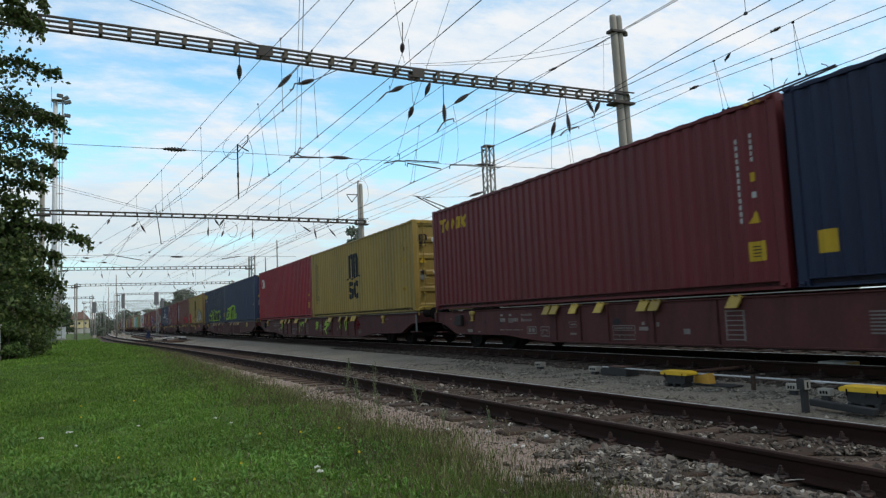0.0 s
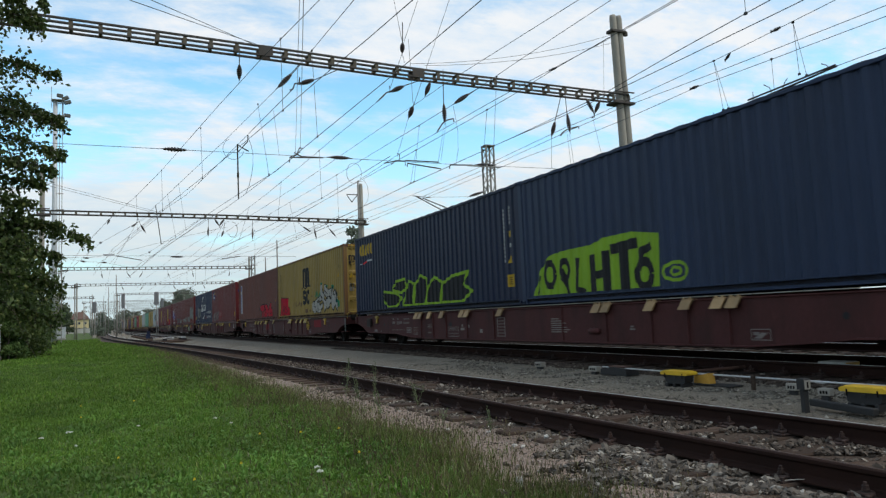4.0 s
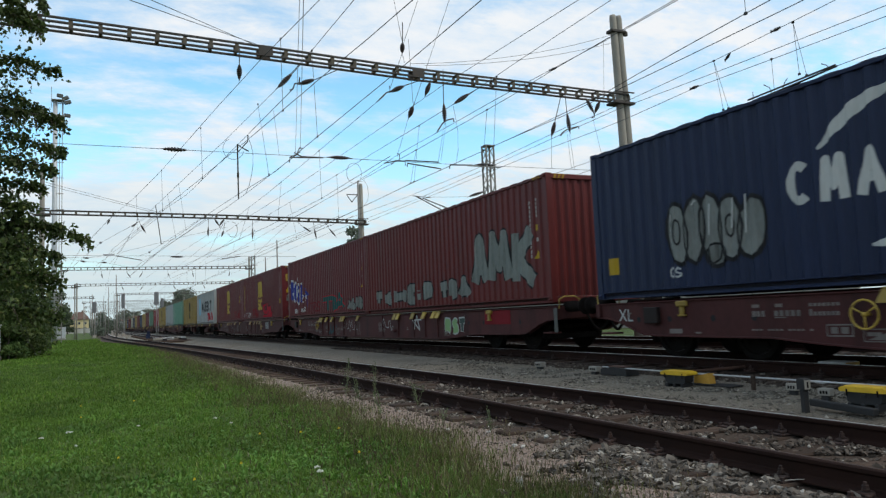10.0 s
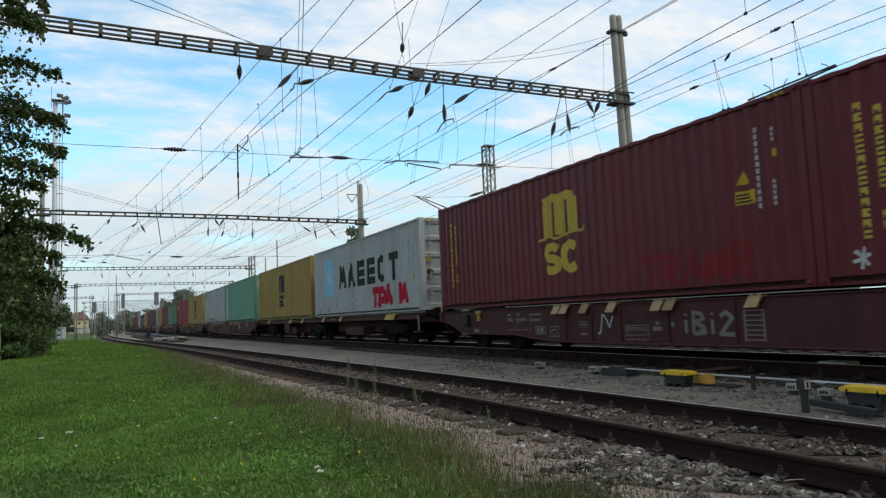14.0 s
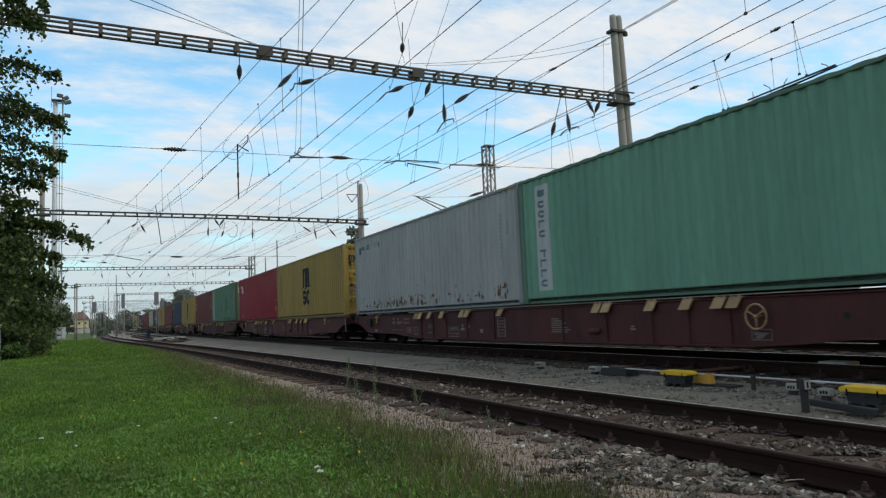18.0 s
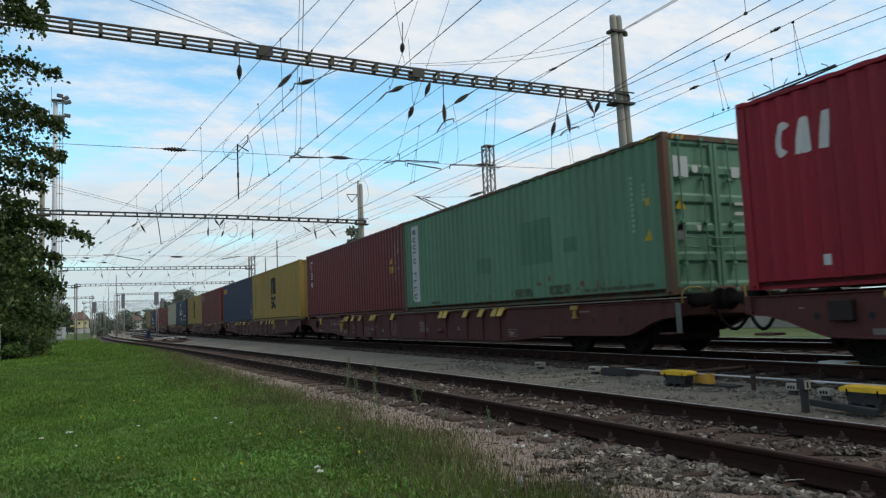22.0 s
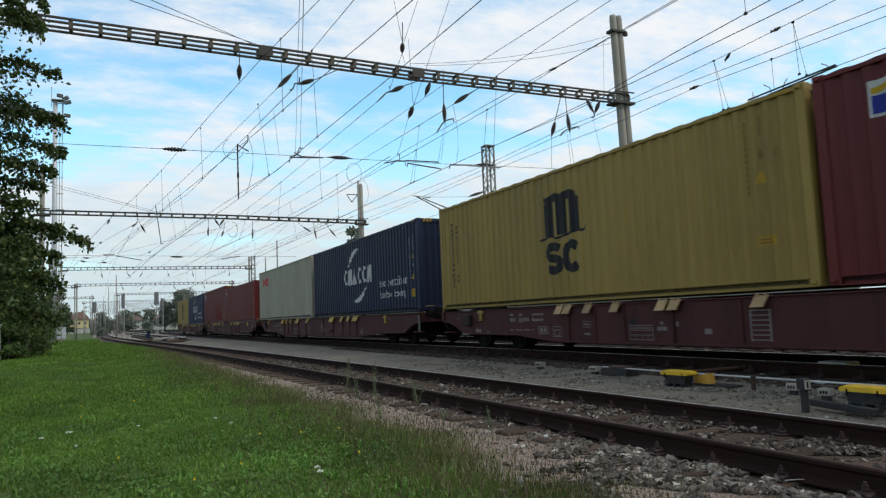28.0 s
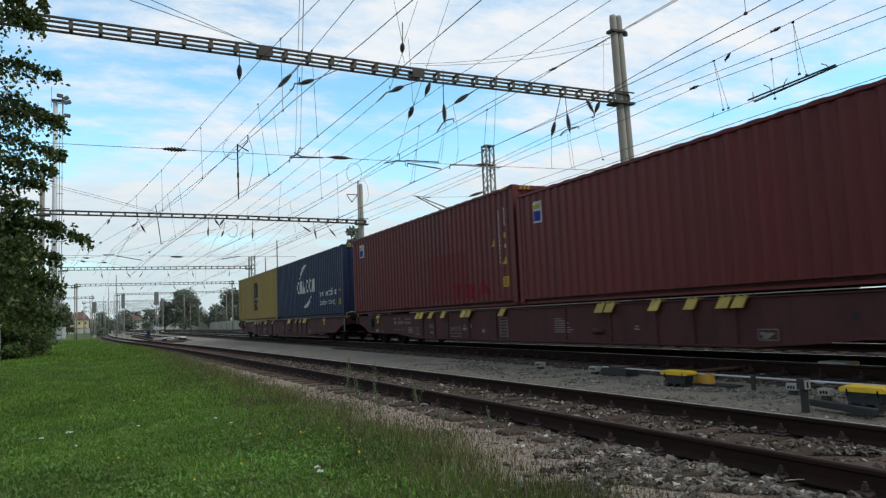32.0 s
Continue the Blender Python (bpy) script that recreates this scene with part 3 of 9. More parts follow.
def container(s_front, h, coat, rail_coat, front, label, rod=GALV):
    """A forty-foot container whose leading end stands at s_front at the start. front: door or plain."""
    box = base("shipping_container", pose(TRAIN_X, s_front + LEN / 2, FLOOR), label, "shipping container", "containers of the train")
    hw, hl = WID / 2, LEN / 2
    for s in (-1, 1):
        part("side_panel", shared(("side", h, s), lambda: side_mesh(h, s)), coat, box)
        for y in (-hl, hl):
            k = 0.0 if y < 0 else 1.0
            part("corner_post", frame_box("corner_post", s * hw - (0.15 if s > 0 else 0), s * hw + (0.15 if s < 0 else 0), y + (-0.16 if k else 0.0), y + (0.0 if k else 0.16), 0.1, h - 0.1), rail_coat, box)
        part("bottom_rail", shared(("bottom_rail", s), lambda: rail_mesh(s)), rail_coat, box)
        part("top_rail", frame_box("top_rail", s * hw - (0.06 if s > 0 else 0), s * hw + (0.06 if s < 0 else 0), -hl + 0.16, hl - 0.16, h - 0.085, h - 0.02), rail_coat, box)
    part("roof", shared(("roof", h), lambda: roof_mesh(h)), coat, box)
    part("underframe", frame_box("underframe", -hw + 0.06, hw - 0.06, -hl + 0.05, hl - 0.05, 0.04, 0.15), BLACK, box)
    for k in (0, 1):
        y0, y1 = (-hl + 0.005, -hl + 0.12) if k == 0 else (hl - 0.12, hl - 0.005)
        part("end_sill", frame_box("end_sill", -hw + 0.15, hw - 0.15, y0, y1, 0.012, 0.135), rail_coat, box)
        part("end_header", frame_box("end_header", -hw + 0.15, hw - 0.15, y0, y1, h - 0.12, h - 0.01), rail_coat, box)
        kind = front if k == 0 else ("plain" if front == "door" else "door")
        if kind == "plain":
            e = part("end_panel", shared(("end", h), lambda: end_mesh(h)), coat, box)
            e.matrix_basis = pose(0, 0, 0, 0, 0, 180 * k)
        else:
            for s in (-1, 1):
                d = part("door", shared(("door", h, s), lambda: door_mesh(h, s)), coat, box)
                d.matrix_basis = pose(0, 0, 0, 0, 0, 180 * k)
                for x in (0.32, 0.86):
                    part("lock_rod", shared(("rod", h, s * x), lambda: rod_mesh(h, s * x)), rod, d, "upright locking rod")
    for sx in (-1, 1):
        for sy in (-1, 1):
            for z in (0.059, h - 0.055):
                c = part("corner_casting", CASTING, rail_coat, box)
                c.matrix_basis = pose(sx * (hw - 0.081), sy * (hl - 0.089), z, 0, 0, 0 if sx < 0 else 180)
    return box


# ---------------------------------------------------------------- wagons
WAGON_HALF = 12.33
HALF_LOW = [(12.33, 0.74), (11.95, 0.715), (11.6, 0.63), (11.2, 0.48), (10.98, 0.415), (10.6, 0.40), (8.2, 0.385), (7.4, 0.31), (6.4, 0.25)]
SILL_LOW = HALF_LOW + [(-y, z) for y, z in HALF_LOW[::-1]]


def sill_mesh(s, thin=False):
    """Deep side sill of the wagon, cut away over the bogies and at the ends."""
    e = WAGON_HALF
    if thin:
        lower = [(e, 0.86), (-e, 0.86)]
    else:
        lower = SILL_LOW
    outline = [(-e, 1.0), (e, 1.0)] + lower
    x0, x1 = s * 1.17, s * 1.145
    return Geo().slab(outline, 0, min(x0, x1), max(x0, x1)).mesh("side_sill")


def flange_mesh(s, thin=False):
    """Lower edge strip that follows the cut-away sill."""
    e = WAGON_HALF
    if thin:
        lower = [(e, 0.86), (-e, 0.86)]
    else:
        lower = SILL_LOW
    a, b = sorted((s * 1.21, s * 1.06))
    v = [p for y, z in lower for p in ((a, y, z - 0.012), (b, y, z - 0.012), (b, y, z + 0.012), (a, y, z + 0.012))]
    f = [(4 * i + k, 4 * i + (k + 1) % 4, 4 * i + 4 + (k + 1) % 4, 4 * i + 4 + k) for i in range(len(lower) - 1) for k in range(4)]
    return Geo().add(v, f + [(3, 2, 1, 0), tuple(len(v) - 4 + k for k in range(4))]).mesh("lower_flange")


def wheelset_geo():
    g = Geo().tube((-0.95, 0, 0), (0.95, 0, 0), 0.08, 10)
    for s in (-1, 1):
        g.lathe((s * 0.66, 0, 0), (s * 0.80, 0, 0), [(0, 0.30), (0.0, 0.465), (0.2, 0.492), (0.28, 0.462), (0.9, 0.452), (1.0, 0.44), (1.0, 0.37), (0.75, 0.35), (0.7, 0.16), (1.0, 0.14), (1.0, 0.05)], 28)
        for k in range(4):          # balance marks make the turning visible
            a = k * math.pi / 2
            g.tube((s * 0.785, 0.27 * math.cos(a), 0.27 * math.sin(a)), (s * 0.80, 0.27 * math.cos(a), 0.27 * math.sin(a)), 0.05, 8)
    return g


def bogie_geo():
    g = Geo()
    for s in (-1, 1):
        x0, x1 = sorted((s * 0.94, s * 1.06))
        out = [(-1.35, 0.52), (-1.25, 0.66), (-0.5, 0.70), (-0.35, 0.82), (0.35, 0.82), (0.5, 0.70), (1.25, 0.66), (1.35, 0.52), (1.1, 0.52), (0.6, 0.50), (0.4, 0.36), (-0.4, 0.36), (-0.6, 0.50), (-1.1, 0.52)]
        g.slab(out, 0, x0, x1)
        for y in (-0.9, 0.9):
            g.cbox(min(s * 0.92, s * 1.10), max(s * 0.92, s * 1.10), y - 0.16, y + 0.16, 0.34, 0.60, 0.03)
            g.tube((s * 1.10, y, 0.46), (s * 1.15, y, 0.46), 0.11, 12)
            for d in (-0.25, 0.25):
                for k in range(5):
                    z = 0.36 + 0.045 * k
                    g.lathe((s * 1.0, y + d, z), (s * 1.0, y + d, z + 0.03), [(0, 0.07), (0.5, 0.085), (1, 0.07)], 10)
    g.cbox(-1.0, 1.0, -0.22, 0.22, 0.55, 0.80, 0.03)
    g.cbox(-0.9, 0.9, -1.30, -1.22, 0.5, 0.6, 0.02).cbox(-0.9, 0.9, 1.22, 1.30, 0.5, 0.6, 0.02)
    # brake beams, shoes and pull rods between the wheels
    for y in (-1.46, -0.36, 0.36, 1.46):
        g.cbox(-0.80, 0.80, y - 0.05, y + 0.05, 0.26, 0.40, 0.02)
        for s in (-1, 1):
            g.cbox(min(s * 0.66, s * 0.82), max(s * 0.66, s * 0.82), y - 0.07, y + 0.07, 0.28, 0.62, 0.03)
            g.tube((s * 0.5, y, 0.36), (s * 0.35, y * 0.5, 0.62), 0.025, 6)
    for x in (-0.30, 0.30):
        g.cbox(x - 0.04, x + 0.04, -1.5, 1.5, 0.30, 0.36, 0.015)
    return g


def buffer_geo(s, e):
    y = e * WAGON_HALF
    x = s * 0.875
    g = Geo().lathe((x, y - e * 0.05, 1.0), (x, y + e * 0.62, 1.0), [(0, 0.12), (0.5, 0.12), (0.52, 0.09), (0.9, 0.09), (0.92, 0.17), (0.98, 0.185), (1.0, 0.16)], 18)
    return g


POSTGREY = material("faded_grey_steel", (0.085, 0.088, 0.082), 0.7, 0.1, 0.25, 3, 30, 0.1)
WHEELSETS = []


def flap_mesh():
    """Folding container spigot hanging over the sill: a slanting plate with two hinge lugs."""
    a, b, d, e = -0.12, 0.12, -0.155, 0.06
    g = Geo().add([(-0.05, a, 0.0), (-0.05, b, 0.0), (-0.10, b + e, d), (-0.10, a + e, d), (-0.02, a, 0.0), (-0.02, b, 0.0), (-0.07, b + e, d), (-0.07, a + e, d)], [(0, 1, 2, 3), (7, 6, 5, 4), (0, 4, 5, 1), (1, 5, 6, 2), (2, 6, 7, 3), (3, 7, 4, 0)])
    g.cbox(-0.05, 0.10, a, b, -0.012, 0.022, 0.008)
    for y in (-0.07, 0.07):
        g.cbox(-0.055, 0.0, y - 0.022, y + 0.022, 0.01, 0.05, 0.008)
    return g.mesh("spigot")


def tee_mesh():
    return Geo().cbox(-0.04, 0.04, -0.125, 0.125, -0.10, 0.0, 0.02).cbox(-0.03, 0.03, -0.05, 0.05, -0.24, -0.10, 0.015).cbox(-0.035, 0.035, -0.085, 0.085, -0.265, -0.235, 0.01).mesh("folding_peg")


def wagon(middle, thin, label, flap_coat):
    w = base("container_wagon", pose(TRAIN_X, middle, 0), label, "flat wagon", "wagons of the train")
    e = WAGON_HALF
    for s in (-1, 1):
        part("side_sill", shared(("sill", s, thin), lambda: sill_mesh(s, thin)), WAGON, w)
        part("top_flange", frame_box("top_flange", *sorted((s * 1.20, s * 1.05)), -e, e, 0.986, 1.012), WAGON, w)
        part("lower_flange", shared(("flange", s, thin), lambda: flange_mesh(s, thin)), WAGON, w)
        for k in (-1, 1):
            part("buffer", shared(("buffer", s, k), lambda: buffer_geo(s, k).mesh("buffer", True)), BLACK, w)
    part("deck_frame", shared(("deck", thin), lambda: deck_geo(thin).mesh("deck_frame")), WAGON, w)
    for k in (-1, 1):
        part("headstock", frame_box("headstock", -1.24, 1.24, *sorted((k * e, k * (e - 0.12))), 0.74, 1.012), WAGON, w)
        part("draw_hook", shared(("hook", k), lambda: hook_geo(k).mesh("draw_hook")), BLACK, w)
        part("hand_rail", shared(("handrail", k), lambda: rail_geo(k).mesh("hand_rail", True)), YELLOW, w, "bent yellow hand rail")
        part("brake_hose", shared(("hose", k), lambda: hose_geo(k).mesh("brake_hose", True)), BLACK, w)
        if k < 0:
            part("end_post", frame_box("end_post", -1.255, -1.242, -e - 0.08, -e + 0.05, 0.45, 0.97), POSTGREY, w, "grey end post")
        part("step", frame_box("step", -1.25, -0.98, *sorted((k * (e - 0.15), k * (e - 0.5))), 0.42, 0.455), WAGON, w)
    spots = (-e + 2.6, 0.0, e - 2.6) if thin else (-e + 2.6, e - 2.6)
    for y in spots:
        b = part("bogie", shared("bogie", lambda: bogie_geo().mesh("bogie")), BLACK, w, "grimy black two-axle bogie")
        b.matrix_basis = pose(0, y, 0)
        for d in (-0.9, 0.9):
            ws = part("wheelset", shared("wheelset", lambda: wheelset_geo().mesh("wheelset")), WHEEL, b)
            ws.matrix_basis = pose(0, d, 0.46)
            WHEELSETS.append((ws, d))
    near = -1.19
    if thin:
        flaps = [-10.2, -9.9, -9.6, -4.3, -1.8, 1.9, 4.2, 4.5, 9.6, 9.9]
        c = part("equipment_box", shared("eqbox", lambda: Geo().cbox(-1.16, -0.7, -0.55, 0.55, 0.36, 0.84, 0.02).mesh("equipment_box")), WAGON, w, "faded brown equipment box")
        c.matrix_basis = pose(0, 5.6, 0)
    else:
        flaps = [-6.27, -5.96, -5.25, -4.37, -3.1, -2.8, 1.07, 2.87, 3.18, 4.46, 5.33, 6.04, 6.34]
        for y in (-9.28, 10.0):
            p = part("folding_peg", shared("peg", tee_mesh), YELLOW, w)
            p.matrix_basis = pose(near - 0.01, y, 1.0)
        # added raised strips that imitate the dark shade bands below the spigots
        for y in (-6.1, -5.2, -4.3, -3.0, -1.5, 1.5, 3.0, 4.3, 5.2, 6.1):
            r = part("rib", shared("rib", lambda: Geo().box(-0.035, 0.0, -0.012, 0.012, 0.275, 0.985).mesh("rib")), WAGON, w)
            r.matrix_basis = pose(-1.17, y, 0)
    for y in flaps:
        p = part("spigot", shared("spigot", flap_mesh), flap_coat, w)
        p.matrix_basis = pose(near, y, 1.0)
    return w


def deck_geo(thin):
    e = WAGON_HALF
    g = Geo().box(-0.35, 0.35, -e + 0.1, e - 0.1, 0.70, 1.054)
    for i in range(14):
        y = -e + 1 + i * (2 * e - 2) / 13
        g.box(-1.14, 1.14, y - 0.08, y + 0.08, 0.80, 0.99)
    if thin:
        for s in (-1, 1):
            g.box(-0.55, 0.55, *sorted((s * 1.7, s * (e - 4.3))), 0.40, 0.80)
            g.box(-1.0, 1.0, *sorted((s * 4.2, s * 6.4)), 0.30, 0.62)
    if not thin:
        g.box(-0.25, 0.25, -e + 5, e - 5, 0.34, 0.72)
        g.tube((0.5, -2.4, 0.62), (0.5, -1.0, 0.62), 0.18, 12)
    return g


def hook_geo(k):
    y = k * WAGON_HALF
    return Geo().cbox(-0.10, 0.10, *sorted((y, y + k * 0.30)), 0.93, 1.07, 0.03).cbox(-0.05, 0.05, *sorted((y + k * 0.28, y + k * 0.72)), 0.86, 0.98, 0.03).tube((-0.12, y + k * 0.6, 0.78), (0.12, y + k * 0.6, 0.78), 0.035)


def rail_geo(k):
    y, z = k * (WAGON_HALF + 0.02), 1.06
    return Geo().line([(-1.15, y, z - 0.1), (-1.15, y + k * 0.02, z + 0.10), (-1.02, y + k * 0.03, z + 0.16), (-0.75, y + k * 0.03, z + 0.16), (-0.62, y + k * 0.02, z + 0.10), (-0.62, y, z - 0.1)], 0.018, 8)


def hose_geo(k):
    y = k * WAGON_HALF
    pts = []
    for i in range(9):
        a = i / 8
        pts.append((-0.45 + 0.1 * a, y + k * (0.02 + 0.66 * a), 0.90 - 0.42 * math.sin(a * math.pi * 0.85)))
    return Geo().line(pts, 0.03, 8)


# colours of the train
C_DARKRED = paint("paint_dark_red", (0.099, 0.0128, 0.0155), 0.5, 0.05)
C_RED = paint("paint_red", (0.192, 0.0062, 0.0155), 0.5)
C_RED2 = paint("paint_brick_red", (0.100, 0.0135, 0.0125), 0.5, 0.05)
C_BROWN = paint("paint_brown", (0.116, 0.043, 0.033), 0.6, 0.06)
C_MUSTARD = paint("paint_mustard", (0.250, 0.171, 0.043), 0.55, 0.03)
C_NAVY = paint("paint_navy", (0.0075, 0.0125, 0.036), 0.5)
C_BLUE = paint("paint_blue", (0.0095, 0.0170, 0.050), 0.5, 0.03)
C_STEEL = paint("paint_slate_blue", (0.0185, 0.030, 0.064), 0.55, 0.04)
C_GREY = paint("paint_light_grey", (0.298, 0.306, 0.294), 0.6, 0.14)
C_MINT = paint("paint_mint", (0.125, 0.268, 0.187), 0.6, 0.05)
C_GREEN = paint("paint_green", (0.082, 0.170, 0.108), 0.6, 0.12)
C_CREAM = paint("paint_pale_grey", (0.278, 0.262, 0.200), 0.6, 0.06)

ROD = material("painted_lock_rod", (0.19, 0.17, 0.15), 0.6, 0.2, 0.3, 4, 30, 0.1)

HC, STD = 2.896, 2.591
TRAIN = [  # front at the start, height, coat, leading end
    ("A1", -5.05, HC, C_NAVY, "plain", "navy blue corrugated container with yellow warning labels"),
    ("A2", 7.28, HC, C_DARKRED, "plain", "dark red corrugated container with a yellow logo"),
    ("B1", 21.01, HC, C_MUSTARD, "door", "mustard yellow container with a black logo, doors forward"),
    ("B2", 33.28, HC, C_RED, "plain", "bright crimson container with a white logo"),
    ("C1", 47.07, HC, C_STEEL, "door", "slate blue container with green graffiti, doors forward"),
    ("C2", 59.24, HC, C_NAVY, "plain", "navy container with a yellow logo and lime graffiti"),
    ("F1", 72.92, HC, C_MUSTARD, "door", "mustard yellow container with silver graffiti, doors forward"),
    ("F2", 85.28, HC, C_BROWN, "plain", "faded brown container with red graffiti and a white label strip"),
    ("G1", 98.93, HC, C_DARKRED, "door", "dark red container with grey graffiti letters, doors forward"),
    ("G2", 111.24, HC, C_BLUE, "plain", "blue container with white swooshes and lettering"),
    ("H1", 125.05, HC, C_RED2, "plain", "brick red container with large grey graffiti letters"),
    ("H2", 137.28, HC, C_DARKRED, "plain", "dark red container with blue and white graffiti"),
    ("I1", 151.02, HC, C_DARKRED, "door", "dark red container with a yellow logo and red graffiti"),
    ("I2", 163.23, HC, C_DARKRED, "plain", "dark red container with a yellow logo"),
    ("J1", 176.88, HC, C_GREY, "door", "pale grey container with a dark wordmark and red graffiti"),
    ("J2", 189.79, HC, C_MUSTARD, "plain", "mustard yellow container with a black logo"),
    ("K1", 203.40, HC, C_MINT, "door", "mint green container with a white label strip, doors forward"),
    ("K2", 215.64, HC, C_GREY, "plain", "pale grey container with rust stains near its foot"),
    ("L1", 229.30, HC, C_MUSTARD, "door", "mustard yellow container with a black logo, doors forward"),
    ("L2", 241.56, HC, C_RED, "plain", "bright crimson container with a white logo"),
    ("M1", 255.39, HC, C_GREEN, "door", "weathered green container with a white label strip, doors forward"),
    ("M2", 267.62, HC, C_DARKRED, "plain", "dark red container with small white letters"),
    ("N1", 281.27, HC, C_MUSTARD, "plain", "mustard yellow container with a black logo"),
    ("N2", 293.62, HC, C_STEEL, "plain", "slate blue container with a yellow logo"),
    ("O1", 307.23, HC, C_RED2, "plain", "brick red container with a small square logo"),
    ("O2", 319.55, HC, C_MUSTARD, "plain", "mustard yellow container with a black logo"),
    ("P1", 333.37, HC, C_NAVY, "plain", "navy container with white swooshes and lettering"),
    ("P2", 345.99, HC, C_CREAM, "plain", "pale grey container with a red logo"),
    ("Q1", 359.92, STD, C_RED2, "plain", "low brick red container with a small square logo"),
    ("Q2", 372.25, HC, C_RED2, "plain", "brick red container with a dark patch and a small square logo"),
    ("R1", 385.83, HC, C_BLUE, "plain", "blue container with white swooshes and lettering"),
    ("R2", 398.08, HC, C_MUSTARD, "plain", "mustard yellow container with a black logo, last of the train"),
]
POSTS = {"K2": paint("paint_rusted_grey", (0.23, 0.245, 0.24), 0.65, 0.15), "K1": paint("paint_rusted_mint", (0.10, 0.17, 0.12), 0.7, 0.20), "F1": paint("paint_rusted_mustard", (0.18, 0.105, 0.028), 0.65, 0.36), "M1": paint("paint_rusted_green", (0.060, 0.085, 0.055), 0.7, 0.34)}
BOXES = {}
for code, s0, h, coat, front, label in TRAIN:
    BOXES[code] = container(s0, h, coat, POSTS.get(code, coat), front, label, rod=ROD if coat == C_DARKRED else GALV if coat == C_STEEL else coat)
WAGONS = {}
for a in range(0, len(TRAIN), 2):
    lo, hi = TRAIN[a][1], TRAIN[a + 1][1] + LEN
    thin = TRAIN[a][0] == "J1"
    WAGONS[TRAIN[a][0][0]] = wagon((lo + hi) / 2 - (0.3 if TRAIN[a][0] == "Q1" else 0.0), thin, "low articulated brown container wagon with three bogies" if thin else "long brown container wagon with a deep side sill", TAN if TRAIN[a][0][0] in "CIKO" else YELLOW)


# ---------------------------------------------------------------- scattered meshes
def raw_mesh(name, verts, quads=None, tris=None, smooth=False):
    """A mesh straight from arrays of vertices and faces."""
    me = bpy.data.meshes.new(name)
    nq = 0 if quads is None else len(quads)
    nt = 0 if tris is None else len(tris)
    me.vertices.add(len(verts))
    me.vertices.foreach_set("co", np.asarray(verts, dtype=np.float32).ravel())
    idx = np.concatenate([a.ravel() for a in (quads, tris) if a is not None]).astype(np.int32)
    me.loops.add(len(idx))
    me.loops.foreach_set("vertex_index", idx)
    me.polygons.add(nq + nt)
    me.polygons.foreach_set("loop_start", np.concatenate([np.arange(nq) * 4, nq * 4 + np.arange(nt) * 3]).astype(np.int32))
    me.polygons.foreach_set("loop_total", np.concatenate([np.full(nq, 4), np.full(nt, 3)]).astype(np.int32))
    me.polygons.foreach_set("use_smooth", np.full(nq + nt, smooth, dtype=bool))
    me.update(calc_edges=True)
    return me


def leafy(name, a, b, c=None, rough=0.6, translucent=0.25, vary=0.3):
    """Foliage colour that differs from leaf to leaf."""
    m = bpy.data.materials.new(name)
    m.use_nodes = True
    nt = m.node_tree
    N, K = nt.nodes.new, nt.links.new
    bsdf = nt.nodes["Principled BSDF"]
    geo = N("ShaderNodeNewGeometry")
    ramp = N("ShaderNodeValToRGB")
    ramp.color_ramp.elements[0].color, ramp.color_ramp.elements[1].color = (*a, 1), (*b, 1)
    if c:
        e = ramp.color_ramp.elements.new(0.86)
        e.color = (*b, 1)
        ramp.color_ramp.elements[-1].color = (*c, 1)
    K(geo.outputs["Random Per Island"], ramp.inputs[0])
    big = N("ShaderNodeTexNoise"); big.inputs["Scale"].default_value = 0.8; big.inputs["Detail"].default_value = 5
    K(geo.outputs["Position"], big.inputs[0])
    rng = N("ShaderNodeMapRange"); rng.inputs[1].default_value, rng.inputs[2].default_value, rng.inputs[3].default_value, rng.inputs[4].default_value = 0.3, 0.7, 1 - vary, 1 + vary
    K(big.outputs[0], rng.inputs[0])
    hsv = N("ShaderNodeHueSaturation"); K(ramp.outputs[0], hsv.inputs["Color"]); K(rng.outputs[0], hsv.inputs["Value"])
    K(hsv.outputs[0], bsdf.inputs["Base Color"])
    bsdf.inputs["Roughness"].default_value = rough
    bsdf.inputs["Specular IOR Level"].default_value = 0.25
    tr = N("ShaderNodeBsdfTranslucent"); K(hsv.outputs[0], tr.inputs[0])
    mx = N("ShaderNodeMixShader"); mx.inputs[0].default_value = translucent
    K(bsdf.outputs[0], mx.inputs[1]); K(tr.outputs[0], mx.inputs[2])
    K(mx.outputs[0], nt.nodes["Material Output"].inputs[0])
    return m


GRASS = leafy("grass_blades", (0.056, 0.118, 0.013), (0.122, 0.215, 0.024), (0.21, 0.24, 0.07))
DRYGRASS = leafy("dry_grass", (0.070, 0.105, 0.022), (0.140, 0.165, 0.045), (0.23, 0.19, 0.10))
SEEDS = leafy("seed_heads", (0.045, 0.038, 0.019), (0.105, 0.086, 0.044), (0.24, 0.24, 0.14), 0.8, 0.15)
BROAD = leafy("broad_weeds", (0.065, 0.15, 0.022), (0.13, 0.24, 0.045))
LEAF = leafy("tree_leaves", (0.028, 0.048, 0.012), (0.070, 0.100, 0.024), (0.15, 0.16, 0.050), 0.5, 0.35)
LEAF_MID = leafy("dark_tree_leaves", (0.040, 0.066, 0.018), (0.092, 0.130, 0.034), (0.15, 0.16, 0.050), 0.5, 0.35)
# leaf colours greyed to stand in for the air haze over distance
LEAF_FAR = leafy("haze_greyed_leaves", (0.060, 0.082, 0.048), (0.105, 0.128, 0.075), None, 0.9, 0.2)
